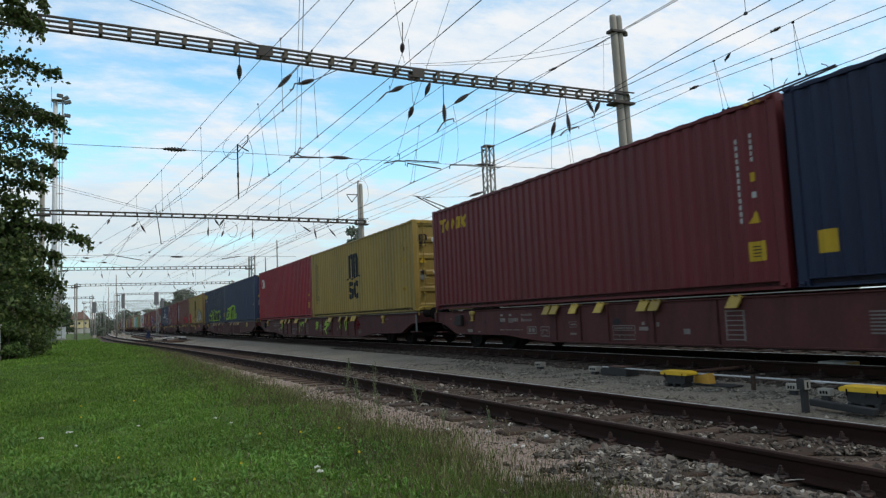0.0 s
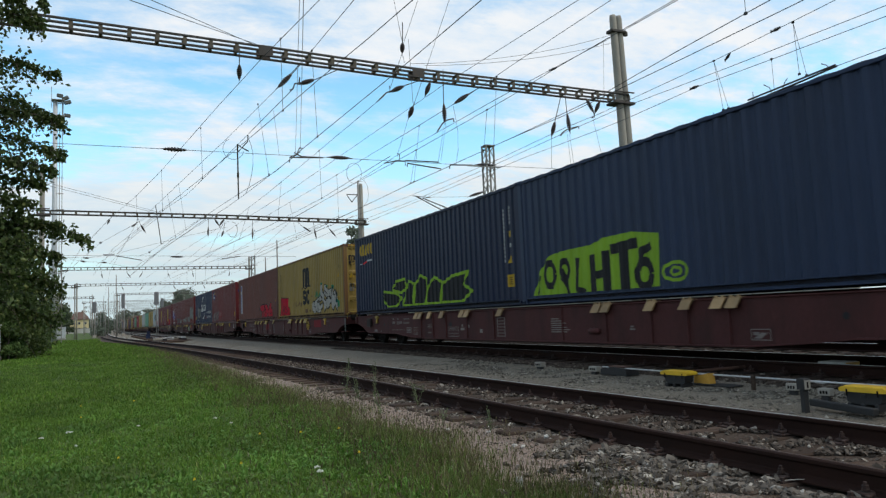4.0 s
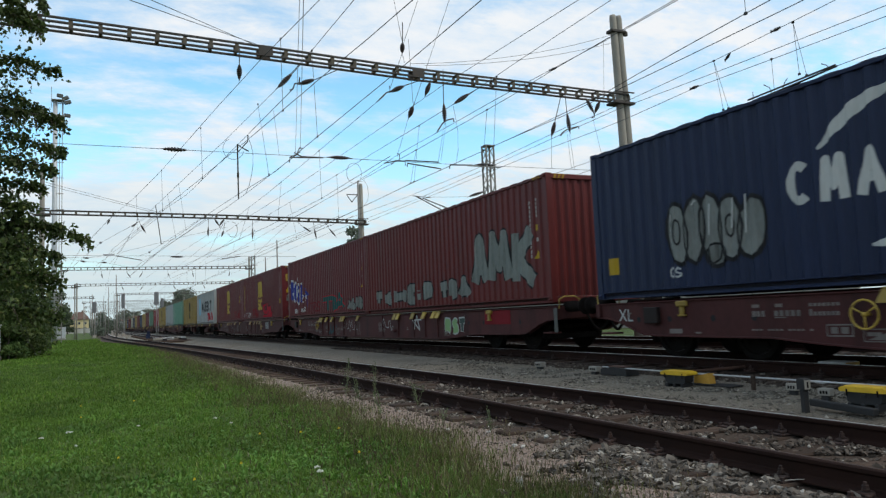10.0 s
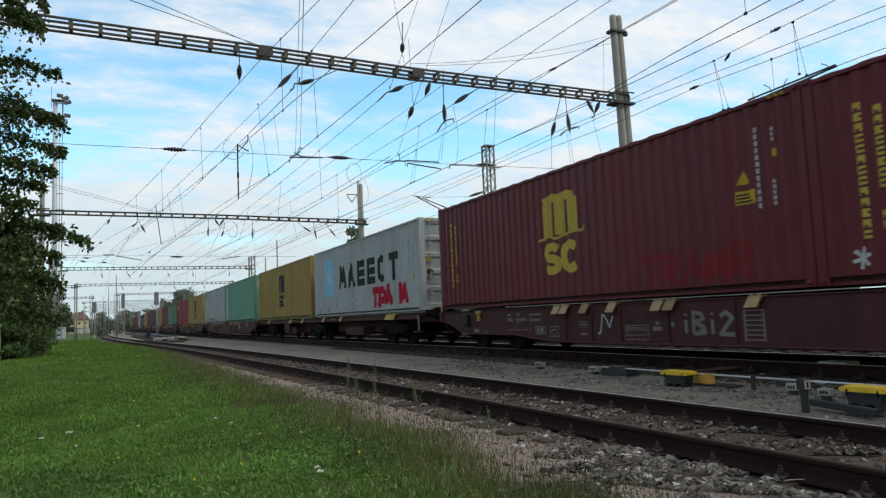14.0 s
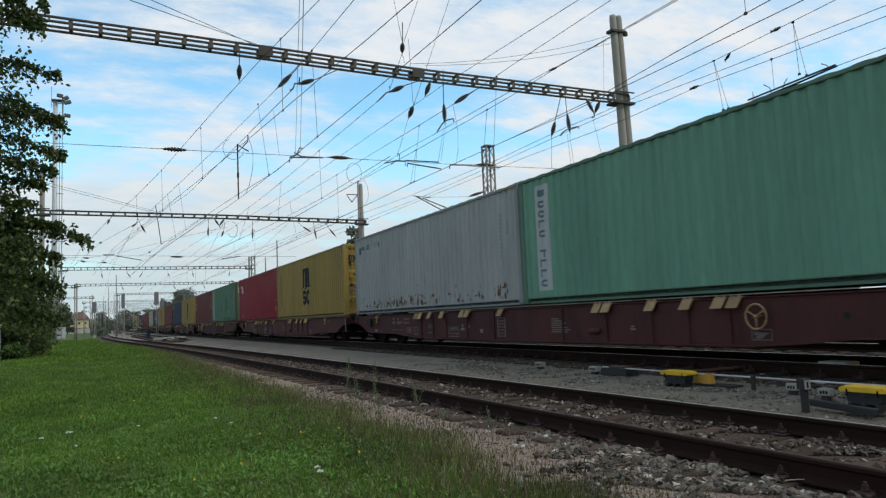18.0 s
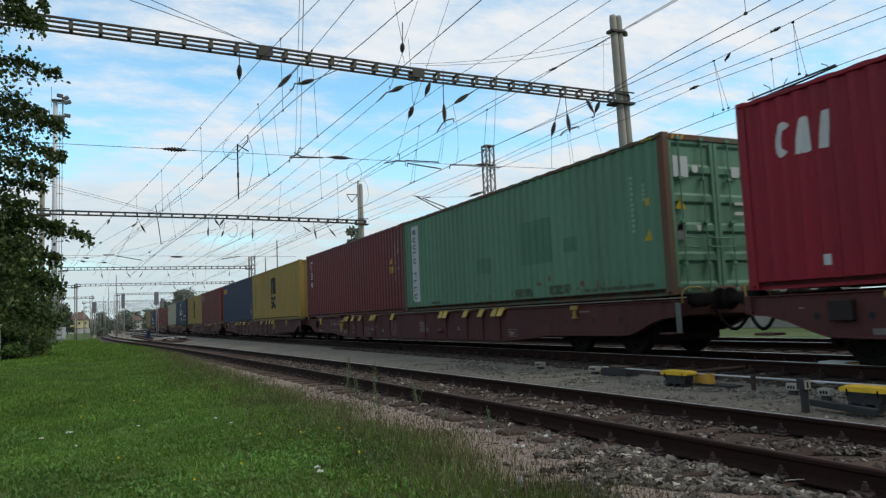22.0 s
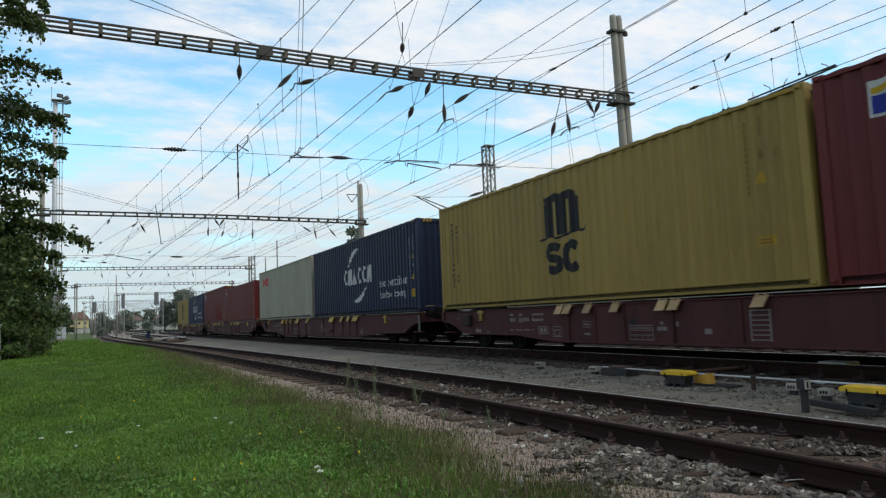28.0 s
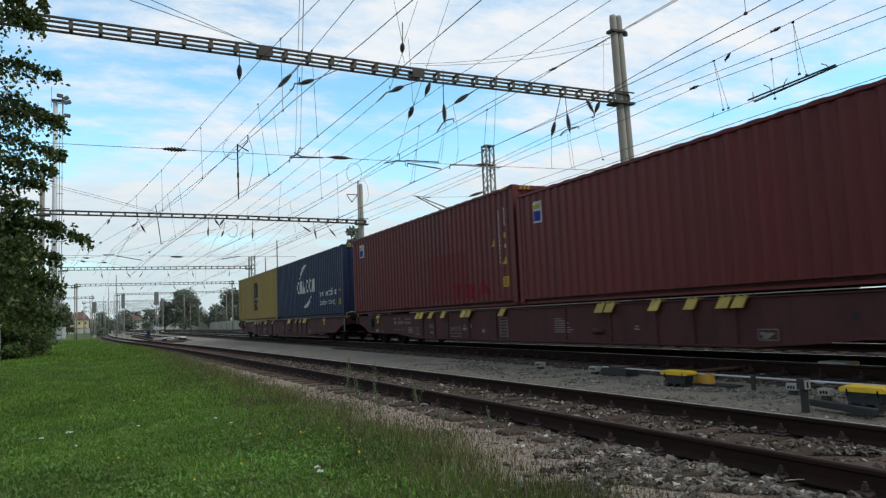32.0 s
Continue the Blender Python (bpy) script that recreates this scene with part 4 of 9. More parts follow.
WEEDLEAF = leafy("bush_leaves", (0.045, 0.085, 0.020), (0.085, 0.13, 0.035))
BARK = material("bark", (0.075, 0.060, 0.045), 0.95, 0, 0.35, 3, 20, 0.6, 18, stretch=(1, 1, 0.25))
rng = np.random.default_rng(7)


def ground_zs(x, y):
    z = np.interp(x, *SHELF)
    return z - 0.02


def lawn_edge(y):
    ragged = 0.13 * np.sin(1.9 * y + 1.0) + 0.09 * np.sin(4.7 * y + 0.5) + 0.05 * np.sin(9.1 * y)
    return np.minimum(np.clip(2.56 + 0.115 * (y - 4.5), 2.38, 2.76), 4.15 - np.minimum(0.0006 * y * y, 4.2)) + ragged


def blades(name, x, y, height, width, mat, label, lean=0.5):
    """Tapered bent blades, one island each."""
    n = len(x)
    z = ground_zs(x, y)
    a = rng.uniform(0, 2 * math.pi, n)
    h = height * rng.uniform(0.5, 1.35, n)
    w = width * rng.uniform(0.6, 1.4, n)
    b = rng.uniform(0, 2 * math.pi, n)
    k = lean * h * rng.uniform(0.2, 1.0, n)
    dx, dy = np.cos(a) * w / 2, np.sin(a) * w / 2
    bx, by = np.cos(b) * k, np.sin(b) * k
    v = np.stack([np.stack([x - dx, y - dy, z], 1), np.stack([x + dx, y + dy, z], 1),
                  np.stack([x + dx * 0.8 + bx * 0.35, y + dy * 0.8 + by * 0.35, z + h * 0.6], 1), np.stack([x - dx * 0.8 + bx * 0.35, y - dy * 0.8 + by * 0.35, z + h * 0.6], 1),
                  np.stack([x + bx, y + by, z + h], 1)], 1).reshape(-1, 3)
    o = np.arange(n)[:, None] * 5
    me = raw_mesh(name, v, o + np.array([[0, 1, 2, 3]]), o + np.array([[3, 2, 4]]))
    return thing(name, me, mat, label, "grass", kind="stuff")


def wedge(n, y0, y1, power=1.0, right=None):
    """Random places on the visible lawn between two distances."""
    y = y0 + (y1 - y0) * rng.random(n) ** power
    left = -0.125 * y - 0.6
    edge = lawn_edge(y) if right is None else right
    x = left + (edge - left) * rng.random(n) + np.abs(rng.normal(0, 0.10, n))
    return x, y


def tufts(name, n, per, y0, y1, power, height, width, spread, mat, label, lean=0.9, right=None, cut=None):
    """Blades that spring from shared roots and bend outwards, each tuft with its own height."""
    cx, cy = wedge(n, y0, y1, power, right)
    if cut is not None:
        keep = np.array([noise.noise((a * 0.9, b * 0.7, 9)) > cut for a, b in zip(cx, cy)])
        cx, cy = cx[keep], cy[keep]
    n = len(cx)
    k = np.repeat(np.arange(n), per)
    tall = rng.lognormal(0, 0.35, n)[k]
    a = rng.uniform(0, 2 * math.pi, len(k))
    r = spread * np.sqrt(rng.random(len(k)))
    x, y = cx[k] + np.cos(a) * r, cy[k] + np.sin(a) * r
    z = ground_zs(x, y)
    h = height * tall * rng.uniform(0.55, 1.25, len(k))
    w = width * rng.uniform(0.6, 1.4, len(k))
    b = a + rng.normal(0, 0.7, len(k))
    lk = lean * h * rng.uniform(0.15, 1.0, len(k))
    dx, dy = -np.sin(b) * w / 2, np.cos(b) * w / 2
    bx, by = np.cos(b) * lk, np.sin(b) * lk
    v = np.stack([np.stack([x - dx * 0.5, y - dy * 0.5, z], 1), np.stack([x + dx * 0.5, y + dy * 0.5, z], 1),
                  np.stack([x + dx + bx * 0.4, y + dy + by * 0.4, z + h * 0.65], 1), np.stack([x - dx + bx * 0.4, y - dy + by * 0.4, z + h * 0.65], 1),
                  np.stack([x + bx, y + by, z + h * 0.97], 1)], 1).reshape(-1, 3)
    o = np.arange(len(k))[:, None] * 5
    return thing(name, raw_mesh(name, v, o + np.array([[0, 1, 2, 3]]), o + np.array([[3, 2, 4]])), mat, label, "grass", kind="stuff")


def stalks(name, x, y, height, label):
    """Thin upright stems that end in brown seed heads."""
    n = len(x)
    z = ground_zs(x, y)
    h = height * rng.uniform(0.55, 1.3, n)
    a = rng.uniform(0, 2 * math.pi, n)
    k = h * rng.uniform(0.10, 0.85, n)
    c, s = np.cos(a), np.sin(a)
    tx, ty = x + c * k, y + s * k
    hl, hw = h * rng.uniform(0.16, 0.30, n), rng.uniform(0.004, 0.0085, n)
    v = np.stack([np.stack([x - 0.0015, y, z], 1), np.stack([x + 0.0015, y, z], 1), np.stack([tx + 0.0012, ty, z + h], 1), np.stack([tx - 0.0012, ty, z + h], 1),
                  np.stack([tx, ty, z + h - hl * 0.2], 1), np.stack([tx + hw, ty + hw * 0.4, z + h + hl * 0.3], 1), np.stack([tx + c * k * 0.2, ty + s * k * 0.2, z + h + hl], 1), np.stack([tx - hw, ty - hw * 0.4, z + h + hl * 0.35], 1)], 1).reshape(-1, 3)
    o = np.arange(n)[:, None, None] * 8
    q = (o + np.array([[[0, 1, 2, 3], [4, 5, 6, 7]]])).reshape(-1, 4)
    return thing(name, raw_mesh(name, v, q), SEEDS, label, "grass", kind="stuff")


def ground_leaves(name, n, y0, y1, power, size, mat, label, cut=None):
    """Small flat leaves lying at all angles close to the soil."""
    x, y = wedge(n, y0, y1, power)
    if cut is not None:
        keep = np.array([noise.noise((a * 1.1, b * 0.8, 4)) > cut for a, b in zip(x, y)])
        x, y = x[keep], y[keep]
    n = len(x)
    z = ground_zs(x, y) + 0.02 + 0.035 * rng.random(n)
    a = rng.uniform(0, 2 * math.pi, n)
    L, w = size * rng.uniform(0.6, 1.4, n), size * rng.uniform(0.22, 0.42, n)
    t = rng.normal(0.15, 0.35, n)
    dx, dy, dz = np.cos(a) * np.cos(t), np.sin(a) * np.cos(t), np.sin(t)
    sx, sy, sz = -np.sin(a), np.cos(a), rng.normal(0, 0.3, n)
    p = np.stack([x, y, z], 1)
    d, q = np.stack([dx, dy, dz], 1), np.stack([sx, sy, sz], 1)
    v = np.stack([p, p + d * (L * 0.35)[:, None] + q * w[:, None], p + d * (L * 0.75)[:, None] + q * (w * 0.8)[:, None], p + d * L[:, None],
                  p + d * (L * 0.75)[:, None] - q * (w * 0.8)[:, None], p + d * (L * 0.35)[:, None] - q * w[:, None]], 1).reshape(-1, 3)
    o = np.arange(n)[:, None, None] * 6
    quads = (o + np.array([[[0, 1, 2, 5], [2, 3, 4, 5]]])).reshape(-1, 4)
    return thing(name, raw_mesh(name, v, quads), mat, label, "plant", kind="stuff")


def build_lawn():
    text = "short uneven green lawn grass"
    x, y = wedge(110000, 2.2, 13.0, 1.25)
    blades("lawn_grass", x, y, 0.041, 0.0056, GRASS, text, 1.0)
    tufts("lawn_grass", 8000, 12, 2.2, 14.0, 1.25, 0.042, 0.0055, 0.04, GRASS, text)
    x, y = wedge(50000, 12.0, 34.0, 1.3)
    blades("lawn_grass", x, y, 0.055, 0.0135, GRASS, text, 1.0)
    tufts("lawn_grass", 5000, 9, 13.0, 36.0, 1.2, 0.055, 0.012, 0.07, GRASS, text)
    x, y = wedge(36000, 33.0, 110.0, 1.3)
    blades("lawn_grass", x, y, 0.10, 0.050, GRASS, text)
    # round and behind the viewer
    n = 20000
    x, y = rng.uniform(-12, 2.5, n), rng.uniform(-9, 14, n)
    blades("lawn_grass", x, y, 0.060, 0.020, GRASS, text, 0.9)
    n = 36000
    y = rng.uniform(-6, 2.6, n)
    x = -7 + (lawn_edge(y) + 7) * rng.random(n)
    blades("lawn_grass", x, y, 0.045, 0.014, GRASS, text, 1.0)
    n = 15000
    y = rng.uniform(2.2, 14, n)
    x = -0.125 * y - 0.5 - 6 * rng.random(n)
    blades("lawn_grass", x, y, 0.045, 0.016, GRASS, text, 1.0)
    ground_leaves("lawn_weeds", 17000, 2.2, 14.0, 1.35, 0.024, BROAD, "clover and small broad leaves among the grass")
    ground_leaves("lawn_weeds", 4200, 2.3, 9.0, 1.3, 0.042, BROAD, "patches of plantain leaves in the lawn", 0.05)
    # seeding grass along the gravel
    n = 28000
    y = 3.0 + 36 * rng.random(n) ** 1.7
    x = lawn_edge(y) + 0.10 - rng.normal(0, 0.26, n)
    blades("verge_grass", x, y, 0.095, 0.005, DRYGRASS, "tall seeding grass along the gravel", 0.5)
    n = 5200
    y = 2.7 + 40 * rng.random(n) ** 1.7
    x = lawn_edge(y) + 0.22 - np.abs(rng.normal(0, 0.70, n)) * np.where(rng.random(n) < 0.15, -0.5, 1.0)
    stalks("seeding_stalks", x, y, 0.145, "thin reddish seeding stalks along the gravel")
    n = 500
    y = 2.6 + 6 * rng.random(n) ** 1.3
    x = lawn_edge(y) + 0.15 + 0.95 * rng.random(n) ** 1.4
    stalks("seeding_stalks", x, y, 0.12, "sparse dry stalks growing in the gravel")
    # clumps at the corner of the path
    n = 5200
    c = rng.integers(0, 30, n)
    cy = 3.8 + 9.0 * rng.random(30)
    cx = lawn_edge(cy) + rng.uniform(-0.55, 0.22, 30)
    x, y = cx[c] + rng.normal(0, 0.13, n), cy[c] + rng.normal(0, 0.16, n)
    blades("verge_grass", x, y, 0.115, 0.005, DRYGRASS, "tall clumps of grass at the path", 0.5)
    # upright leaves of dandelion and plantain
    tufts("lawn_weeds", 3600, 6, 2.3, 12.0, 1.3, 0.050, 0.017, 0.02, BROAD, "broad-leaved weeds in the lawn", 1.0, None, 0.0)


build_lawn()


# ---------------------------------------------------------------- stones
def stones(name, x, y, z, size, mat, label, flat=0.7):
    # broken blocks: a skewed box with one corner knocked off
    box = np.array([(-1, -1, -1), (1, -0.8, -1), (0.7, 1, -1), (-1, 0.8, -1), (-0.9, -0.5, 0.5), (0.3, -0.9, 1.1), (-0.1, 0.5, 0.8), (-0.9, 0.9, 0.2), (1.1, 0.3, 0.0)]) * 0.5
    tri = np.array([(0, 2, 1), (0, 3, 2), (4, 5, 6), (4, 6, 7), (0, 1, 5), (0, 5, 4), (3, 7, 6), (3, 6, 2), (0, 4, 7), (0, 7, 3), (1, 2, 8), (1, 8, 5), (5, 8, 6), (2, 6, 8)])
    n = len(x)
    s = size * np.minimum(rng.lognormal(0.0, 0.32, n), 1.9)
    v = box[None] * (1 + rng.uniform(-0.45, 0.45, (n, 9, 3)))
    v = v * (s[:, None, None] * np.array([1.35, 0.95, 0.55]) * rng.uniform(0.7, 1.25, (n, 1, 3)))
    tip, roll = rng.normal(0, 0.55, n)[:, None], rng.normal(0, 0.55, n)[:, None]
    v = np.stack([v[:, :, 0] * np.cos(tip) - v[:, :, 2] * np.sin(tip), v[:, :, 1], v[:, :, 0] * np.sin(tip) + v[:, :, 2] * np.cos(tip)], 2)
    v = np.stack([v[:, :, 0], v[:, :, 1] * np.cos(roll) - v[:, :, 2] * np.sin(roll), v[:, :, 1] * np.sin(roll) + v[:, :, 2] * np.cos(roll)], 2)
    a = rng.uniform(0, 6.28, n)
    c, q = np.cos(a)[:, None], np.sin(a)[:, None]
    vx, vy = v[:, :, 0] * c - v[:, :, 1] * q, v[:, :, 0] * q + v[:, :, 1] * c
    v = np.stack([vx + x[:, None], vy + y[:, None], v[:, :, 2] + z[:, None] + (s * 0.15)[:, None]], 2).reshape(-1, 3)
    me = raw_mesh(name, v, None, (np.arange(n)[:, None, None] * 9 + tri[None]).reshape(-1, 3))
    return thing(name, me, mat, label, "gravel", kind="stuff")


def stone_mat(name, a, b, c):
    return leafy(name, a, b, c, 0.9, 0.0, 0.12)


PALE = stone_mat("pale_ballast", (0.036, 0.028, 0.022), (0.150, 0.127, 0.105), (0.42, 0.38, 0.325))
BROWNST = stone_mat("brown_ballast", (0.026, 0.018, 0.013), (0.130, 0.104, 0.084), (0.40, 0.355, 0.30))
GREYST = stone_mat("grey_chippings", (0.045, 0.038, 0.029), (0.150, 0.133, 0.108), (0.34, 0.315, 0.265))
# oil-grimed stones, their colour also darkened for the shade under the wagons
OILSHADEST = stone_mat("shaded_oily_ballast", (0.022, 0.015, 0.011), (0.062, 0.047, 0.037), (0.17, 0.145, 0.12))


def patchy(x, y, cut, k=1.6):
    """True where stones gather in heaps."""
    return np.array([noise.noise((a * k * 1.3, b * k, 21)) > cut for a, b in zip(x, y)])


def build_stones():
    off = np.vectorize(near_x)

    def lay(name, x, y, z, size, mat, label, cut=None, k=1.6, crib=False):
        if cut is not None:
            m = patchy(x, y, cut, k)
            if crib:            # the gaps between the sleepers
                m &= (np.abs(((y + 3.1) / 0.62) % 1.0 - 0.5) < 0.30) | (rng.random(len(y)) < 0.14)
            x, y, z = x[m], y[m], z[m]
        stones(name, x, y, z, size, mat, label)

    n = 15000
    y = 2.2 + 3.5 * rng.random(n)
    x = off(y) - 0.86 - np.abs(rng.normal(0, 1, n)) * np.maximum(0.80 - 0.26 * np.maximum(y - 3.5, 0), 0.2)
    lay("ballast_shoulder", x, y, ground_zs(x, y) + 0.016 + 0.03 * rng.random(n), 0.033, PALE, "loose pale ballast beside the siding", -0.04, 2.4)
    n = 9000
    y = -7 + 9.4 * rng.random(n)
    x = off(y) - 0.86 - np.abs(rng.normal(0, 0.7, n))
    lay("ballast_shoulder", x, y, ground_zs(x, y) + 0.016 + 0.03 * rng.random(n), 0.034, PALE, "loose pale ballast beside the siding", -0.04, 2.4)
    n = 10000
    y = -7 + 9.3 * rng.random(n)
    x = off(y) + rng.uniform(-0.68, 1.2, n)
    lay("ballast", x, y, -0.352 + 0.030 * rng.random(n), 0.030, BROWNST, "brown and grey ballast heaped between the siding rails", -0.02, 2.6, True)
    n = 4200
    y = 4.6 + 9 * rng.random(n) ** 1.2
    x = off(y) - 0.84 - np.abs(rng.normal(0, 0.24, n))
    lay("ballast_shoulder", x, y, ground_zs(x, y) + 0.022, 0.030, PALE, "scattered pale stones between the sleeper ends", -0.05, 2.2, True)
    n = 34000
    y = 2.2 + 24 * rng.random(n) ** 1.3
    x = off(y) + rng.uniform(-0.68, 0.68, n)
    lay("ballast", x, y, -0.352 + 0.030 * rng.random(n), 0.030, BROWNST, "brown and grey ballast heaped between the siding rails", -0.02, 2.6, True)
    n = 6500
    y = 2.2 + 12 * rng.random(n)
    x = off(y) + 0.85 + rng.random(n) * 0.4
    lay("ballast", x, y, np.full(n, -0.345), 0.024, BROWNST, "brown ballast at the siding's far edge", -0.05)
    n = 6000
    y = 2.4 + 11 * rng.random(n) ** 1.3
    x = off(y) - 0.8 - 1.15 * rng.random(n)
    lay("chippings", x, y, ground_zs(x, y) + 0.020, 0.011, PALE, "fine pale grit on the pinkish soil")
    n = 10000
    y = 3.0 + 10 * rng.random(n) ** 1.4
    x = 6.4 + 1.6 * rng.random(n)
    lay("chippings", x, y, ground_zs(x, y) + 0.012, 0.0125, GREYST, "fine grey chippings of the walkway")
    n = 17000
    y = 3.4 + 13 * rng.random(n) ** 1.3
    x = 8.15 - np.abs(rng.normal(0, 0.95, n))
    lay("ballast", x, y, ground_zs(x, y) + 0.012, 0.024, GREYST, "grey stones strewn along the walkway's edge", -0.08, 1.5)
    n = 5500
    y = 4.0 + 24 * rng.random(n) ** 1.2
    x = 8.2 + np.abs(rng.normal(0, 0.45, n))
    lay("ballast", x, y, np.full(n, -0.20), 0.034, OILSHADEST, "dark ballast along the main line")
    n = 3000
    y = 6.0 + 20 * rng.random(n)
    x = rng.uniform(11.1, 14.0, n)
    lay("ballast", x, y, np.full(n, -0.20), 0.036, OILSHADEST, "dark ballast between the main lines")


build_stones()


# ---------------------------------------------------------------- trees
def leaves_mesh(name, pts, size, droop=0.3):
    """Folded leaf blades around the given places."""
    n = len(pts)
    d = rng.normal(0, 1, (n, 3))
    d[:, 2] -= droop
    d /= np.linalg.norm(d, axis=1)[:, None]
    s = np.cross(d, rng.normal(0, 1, (n, 3)))
    s /= np.linalg.norm(s, axis=1)[:, None]
    L = (size * rng.uniform(0.65, 1.35, n))[:, None]
    up = np.cross(s, d) * L * 0.12
    v = np.stack([pts, pts + d * L * 0.5 + s * L * 0.36 + up, pts + d * L, pts + d * L * 0.5 - s * L * 0.36 + up], 1).reshape(-1, 3)
    return raw_mesh(name, v, (np.arange(n)[:, None] * 4 + np.array([[0, 1, 2, 3]])))


def limb(g, p, q, r0, r1, sag=0.0, n=5):
    pts = []
    for i in range(n + 1):
        a = i / n
        c = Vector(p).lerp(Vector(q), a)
        c.z += sag * math.sin(a * math.pi) + 0.10 * noise.noise((c.x, c.y, c.z))
        c.x += 0.12 * noise.noise((c.z, c.x, 5)) * (0 < i < n)
        pts.append(c)
    for i in range(n):
        ra, rb = r0 + (r1 - r0) * i / n, r0 + (r1 - r0) * (i + 1) / n
        g.tube(pts[i], pts[i + 1], ra, 7, rb, caps=(i == n - 1))
    return pts


BOUGHS = []
SPRAYS = [(-2.35, 7.72, -1.16, 7.22, 0.30), (-1.98, 8.20, -1.02, 7.14, 0.51), (-1.32, 8.31, -0.96, 7.64, 0.19), (-2.46, 6.63, -0.70, 6.36, 0.32), (-2.44, 5.81, -0.95, 5.64, 0.37), (-2.25, 5.59, -0.59, 5.21, 0.35), (-2.33, 5.03, -0.63, 4.74, 0.24), (-2.42, 4.53, -0.76, 4.19, 0.29),
          (-2.42, 4.03, -0.96, 3.94, 0.24), (-2.41, 3.64, -1.00, 3.45, 0.21), (-2.12, 3.42, -0.10, 2.84, 0.27), (-2.21, 3.15, -0.62, 3.10, 0.29), (-2.30, 2.87, -0.68, 2.45, 0.40), (-2.30, 2.30, -0.60, 1.84, 0.40), (-2.29, 1.63, -0.72, 1.23, 0.48)]
CROWN_EDGE = ([0.5, 1.7, 2.3, 2.9, 3.35, 3.8, 4.3, 4.8, 5.2, 5.8, 6.3, 6.75, 7.15, 7.9, 11.0], [-0.95, -0.95, -1.05, -1.1, -1.4, -1.5, -1.45, -1.35, -1.3, -1.4, -1.65, -2.0, -1.95, -1.6, -2.4])


def near_tree():
    """A trunk and drooping boughs whose side twigs carry the leaves in hanging clumps."""
    t = base("tree", Matrix(), "leafy lime tree whose boughs hang beside the lawn", "tree")
    g = Geo()
    limb(g, (-4.6, 17.2, -0.5), (-4.4, 17.1, 6.0), 0.26, 0.14, 0, 6)
    limb(g, (-4.4, 17.1, 6.0), (-4.0, 16.9, 10.2), 0.14, 0.04, 0, 5)
    part("trunk", g, BARK, t, smooth=True)
    for x0, z0, x1, z1, half in SPRAYS:
        b = Geo()
        y1 = 17.0 + rng.uniform(-0.5, 0.5)
        limb(b, (-4.45, 17.1, z0 + 0.35), (x0, 17.0, z0), 0.05, 0.025, 0.15, 4)
        path = limb(b, (x0, 17.0, z0), (x1 - 0.06, y1, z1 + 0.03), 0.025, 0.004, 0.06, 6)
        P = np.array([tuple(p) for p in path])
        span = float(np.linalg.norm(P[-1] - P[0]))
        pts = []
        for i in range(int(66 * span * (0.6 + 1.9 * half))):
            a = rng.random()
            k = min(a * 6, 5.99)
            c = P[int(k)] + (P[int(k) + 1] - P[int(k)]) * (k - int(k))
            side = -1 if rng.random() < 0.58 else 1
            way = np.array([0.55 * rng.uniform(0.3, 1.2), rng.normal(0, 0.7), side * rng.uniform(0.25, 1.0) - 0.15])
            way = way / np.linalg.norm(way) * half * abs(rng.normal(0.8, 0.38)) * (1.25 - a ** 2)
            m = rng.integers(4, 8)
            f = np.linspace(0.15, 1, m)[:, None]
            q = c + way * f + np.array([0, 0, -0.10]) * f ** 2 + rng.normal(0, 0.022, (m, 3))
            q[:, 0] = np.minimum(q[:, 0], x1 + 0.08)
            pts.append(q)
            if i % 3 == 0:
                b.line([tuple(c), tuple(c + way * 0.5), tuple(q[-1])], 0.004, 3)
        bough = part("bough", b, BARK, t, smooth=True)
        part("leaf_mass", leaves_mesh("leaf_mass", np.concatenate(pts), 0.092, 0.6), LEAF, bough, "dark green heart-shaped leaves")["kind"] = "stuff"
        BOUGHS.append((bough, z0))
    n = 34000
    c = np.stack([rng.uniform(-6.5, -0.9, n), rng.normal(17.3, 0.9, n), rng.uniform(0.6, 11.0, n)], 1)
    room = np.interp(c[:, 2], *CROWN_EDGE) - c[:, 0]
    thick = np.array([noise.noise((p[0] * 1.7, p[1] * 0.8, p[2] * 2.3)) for p in c]) + np.interp(c[:, 2], [2.5, 5.5], [0.30, 0.0])
    c = c[(room > 0) & ((thick > -0.02) | (room > 1.2)) & (c[:, 2] > 1.3)]
    part("crown", leaves_mesh("crown", c, 0.090, 0.5), LEAF, t, "dark green heart-shaped leaves")


near_tree()


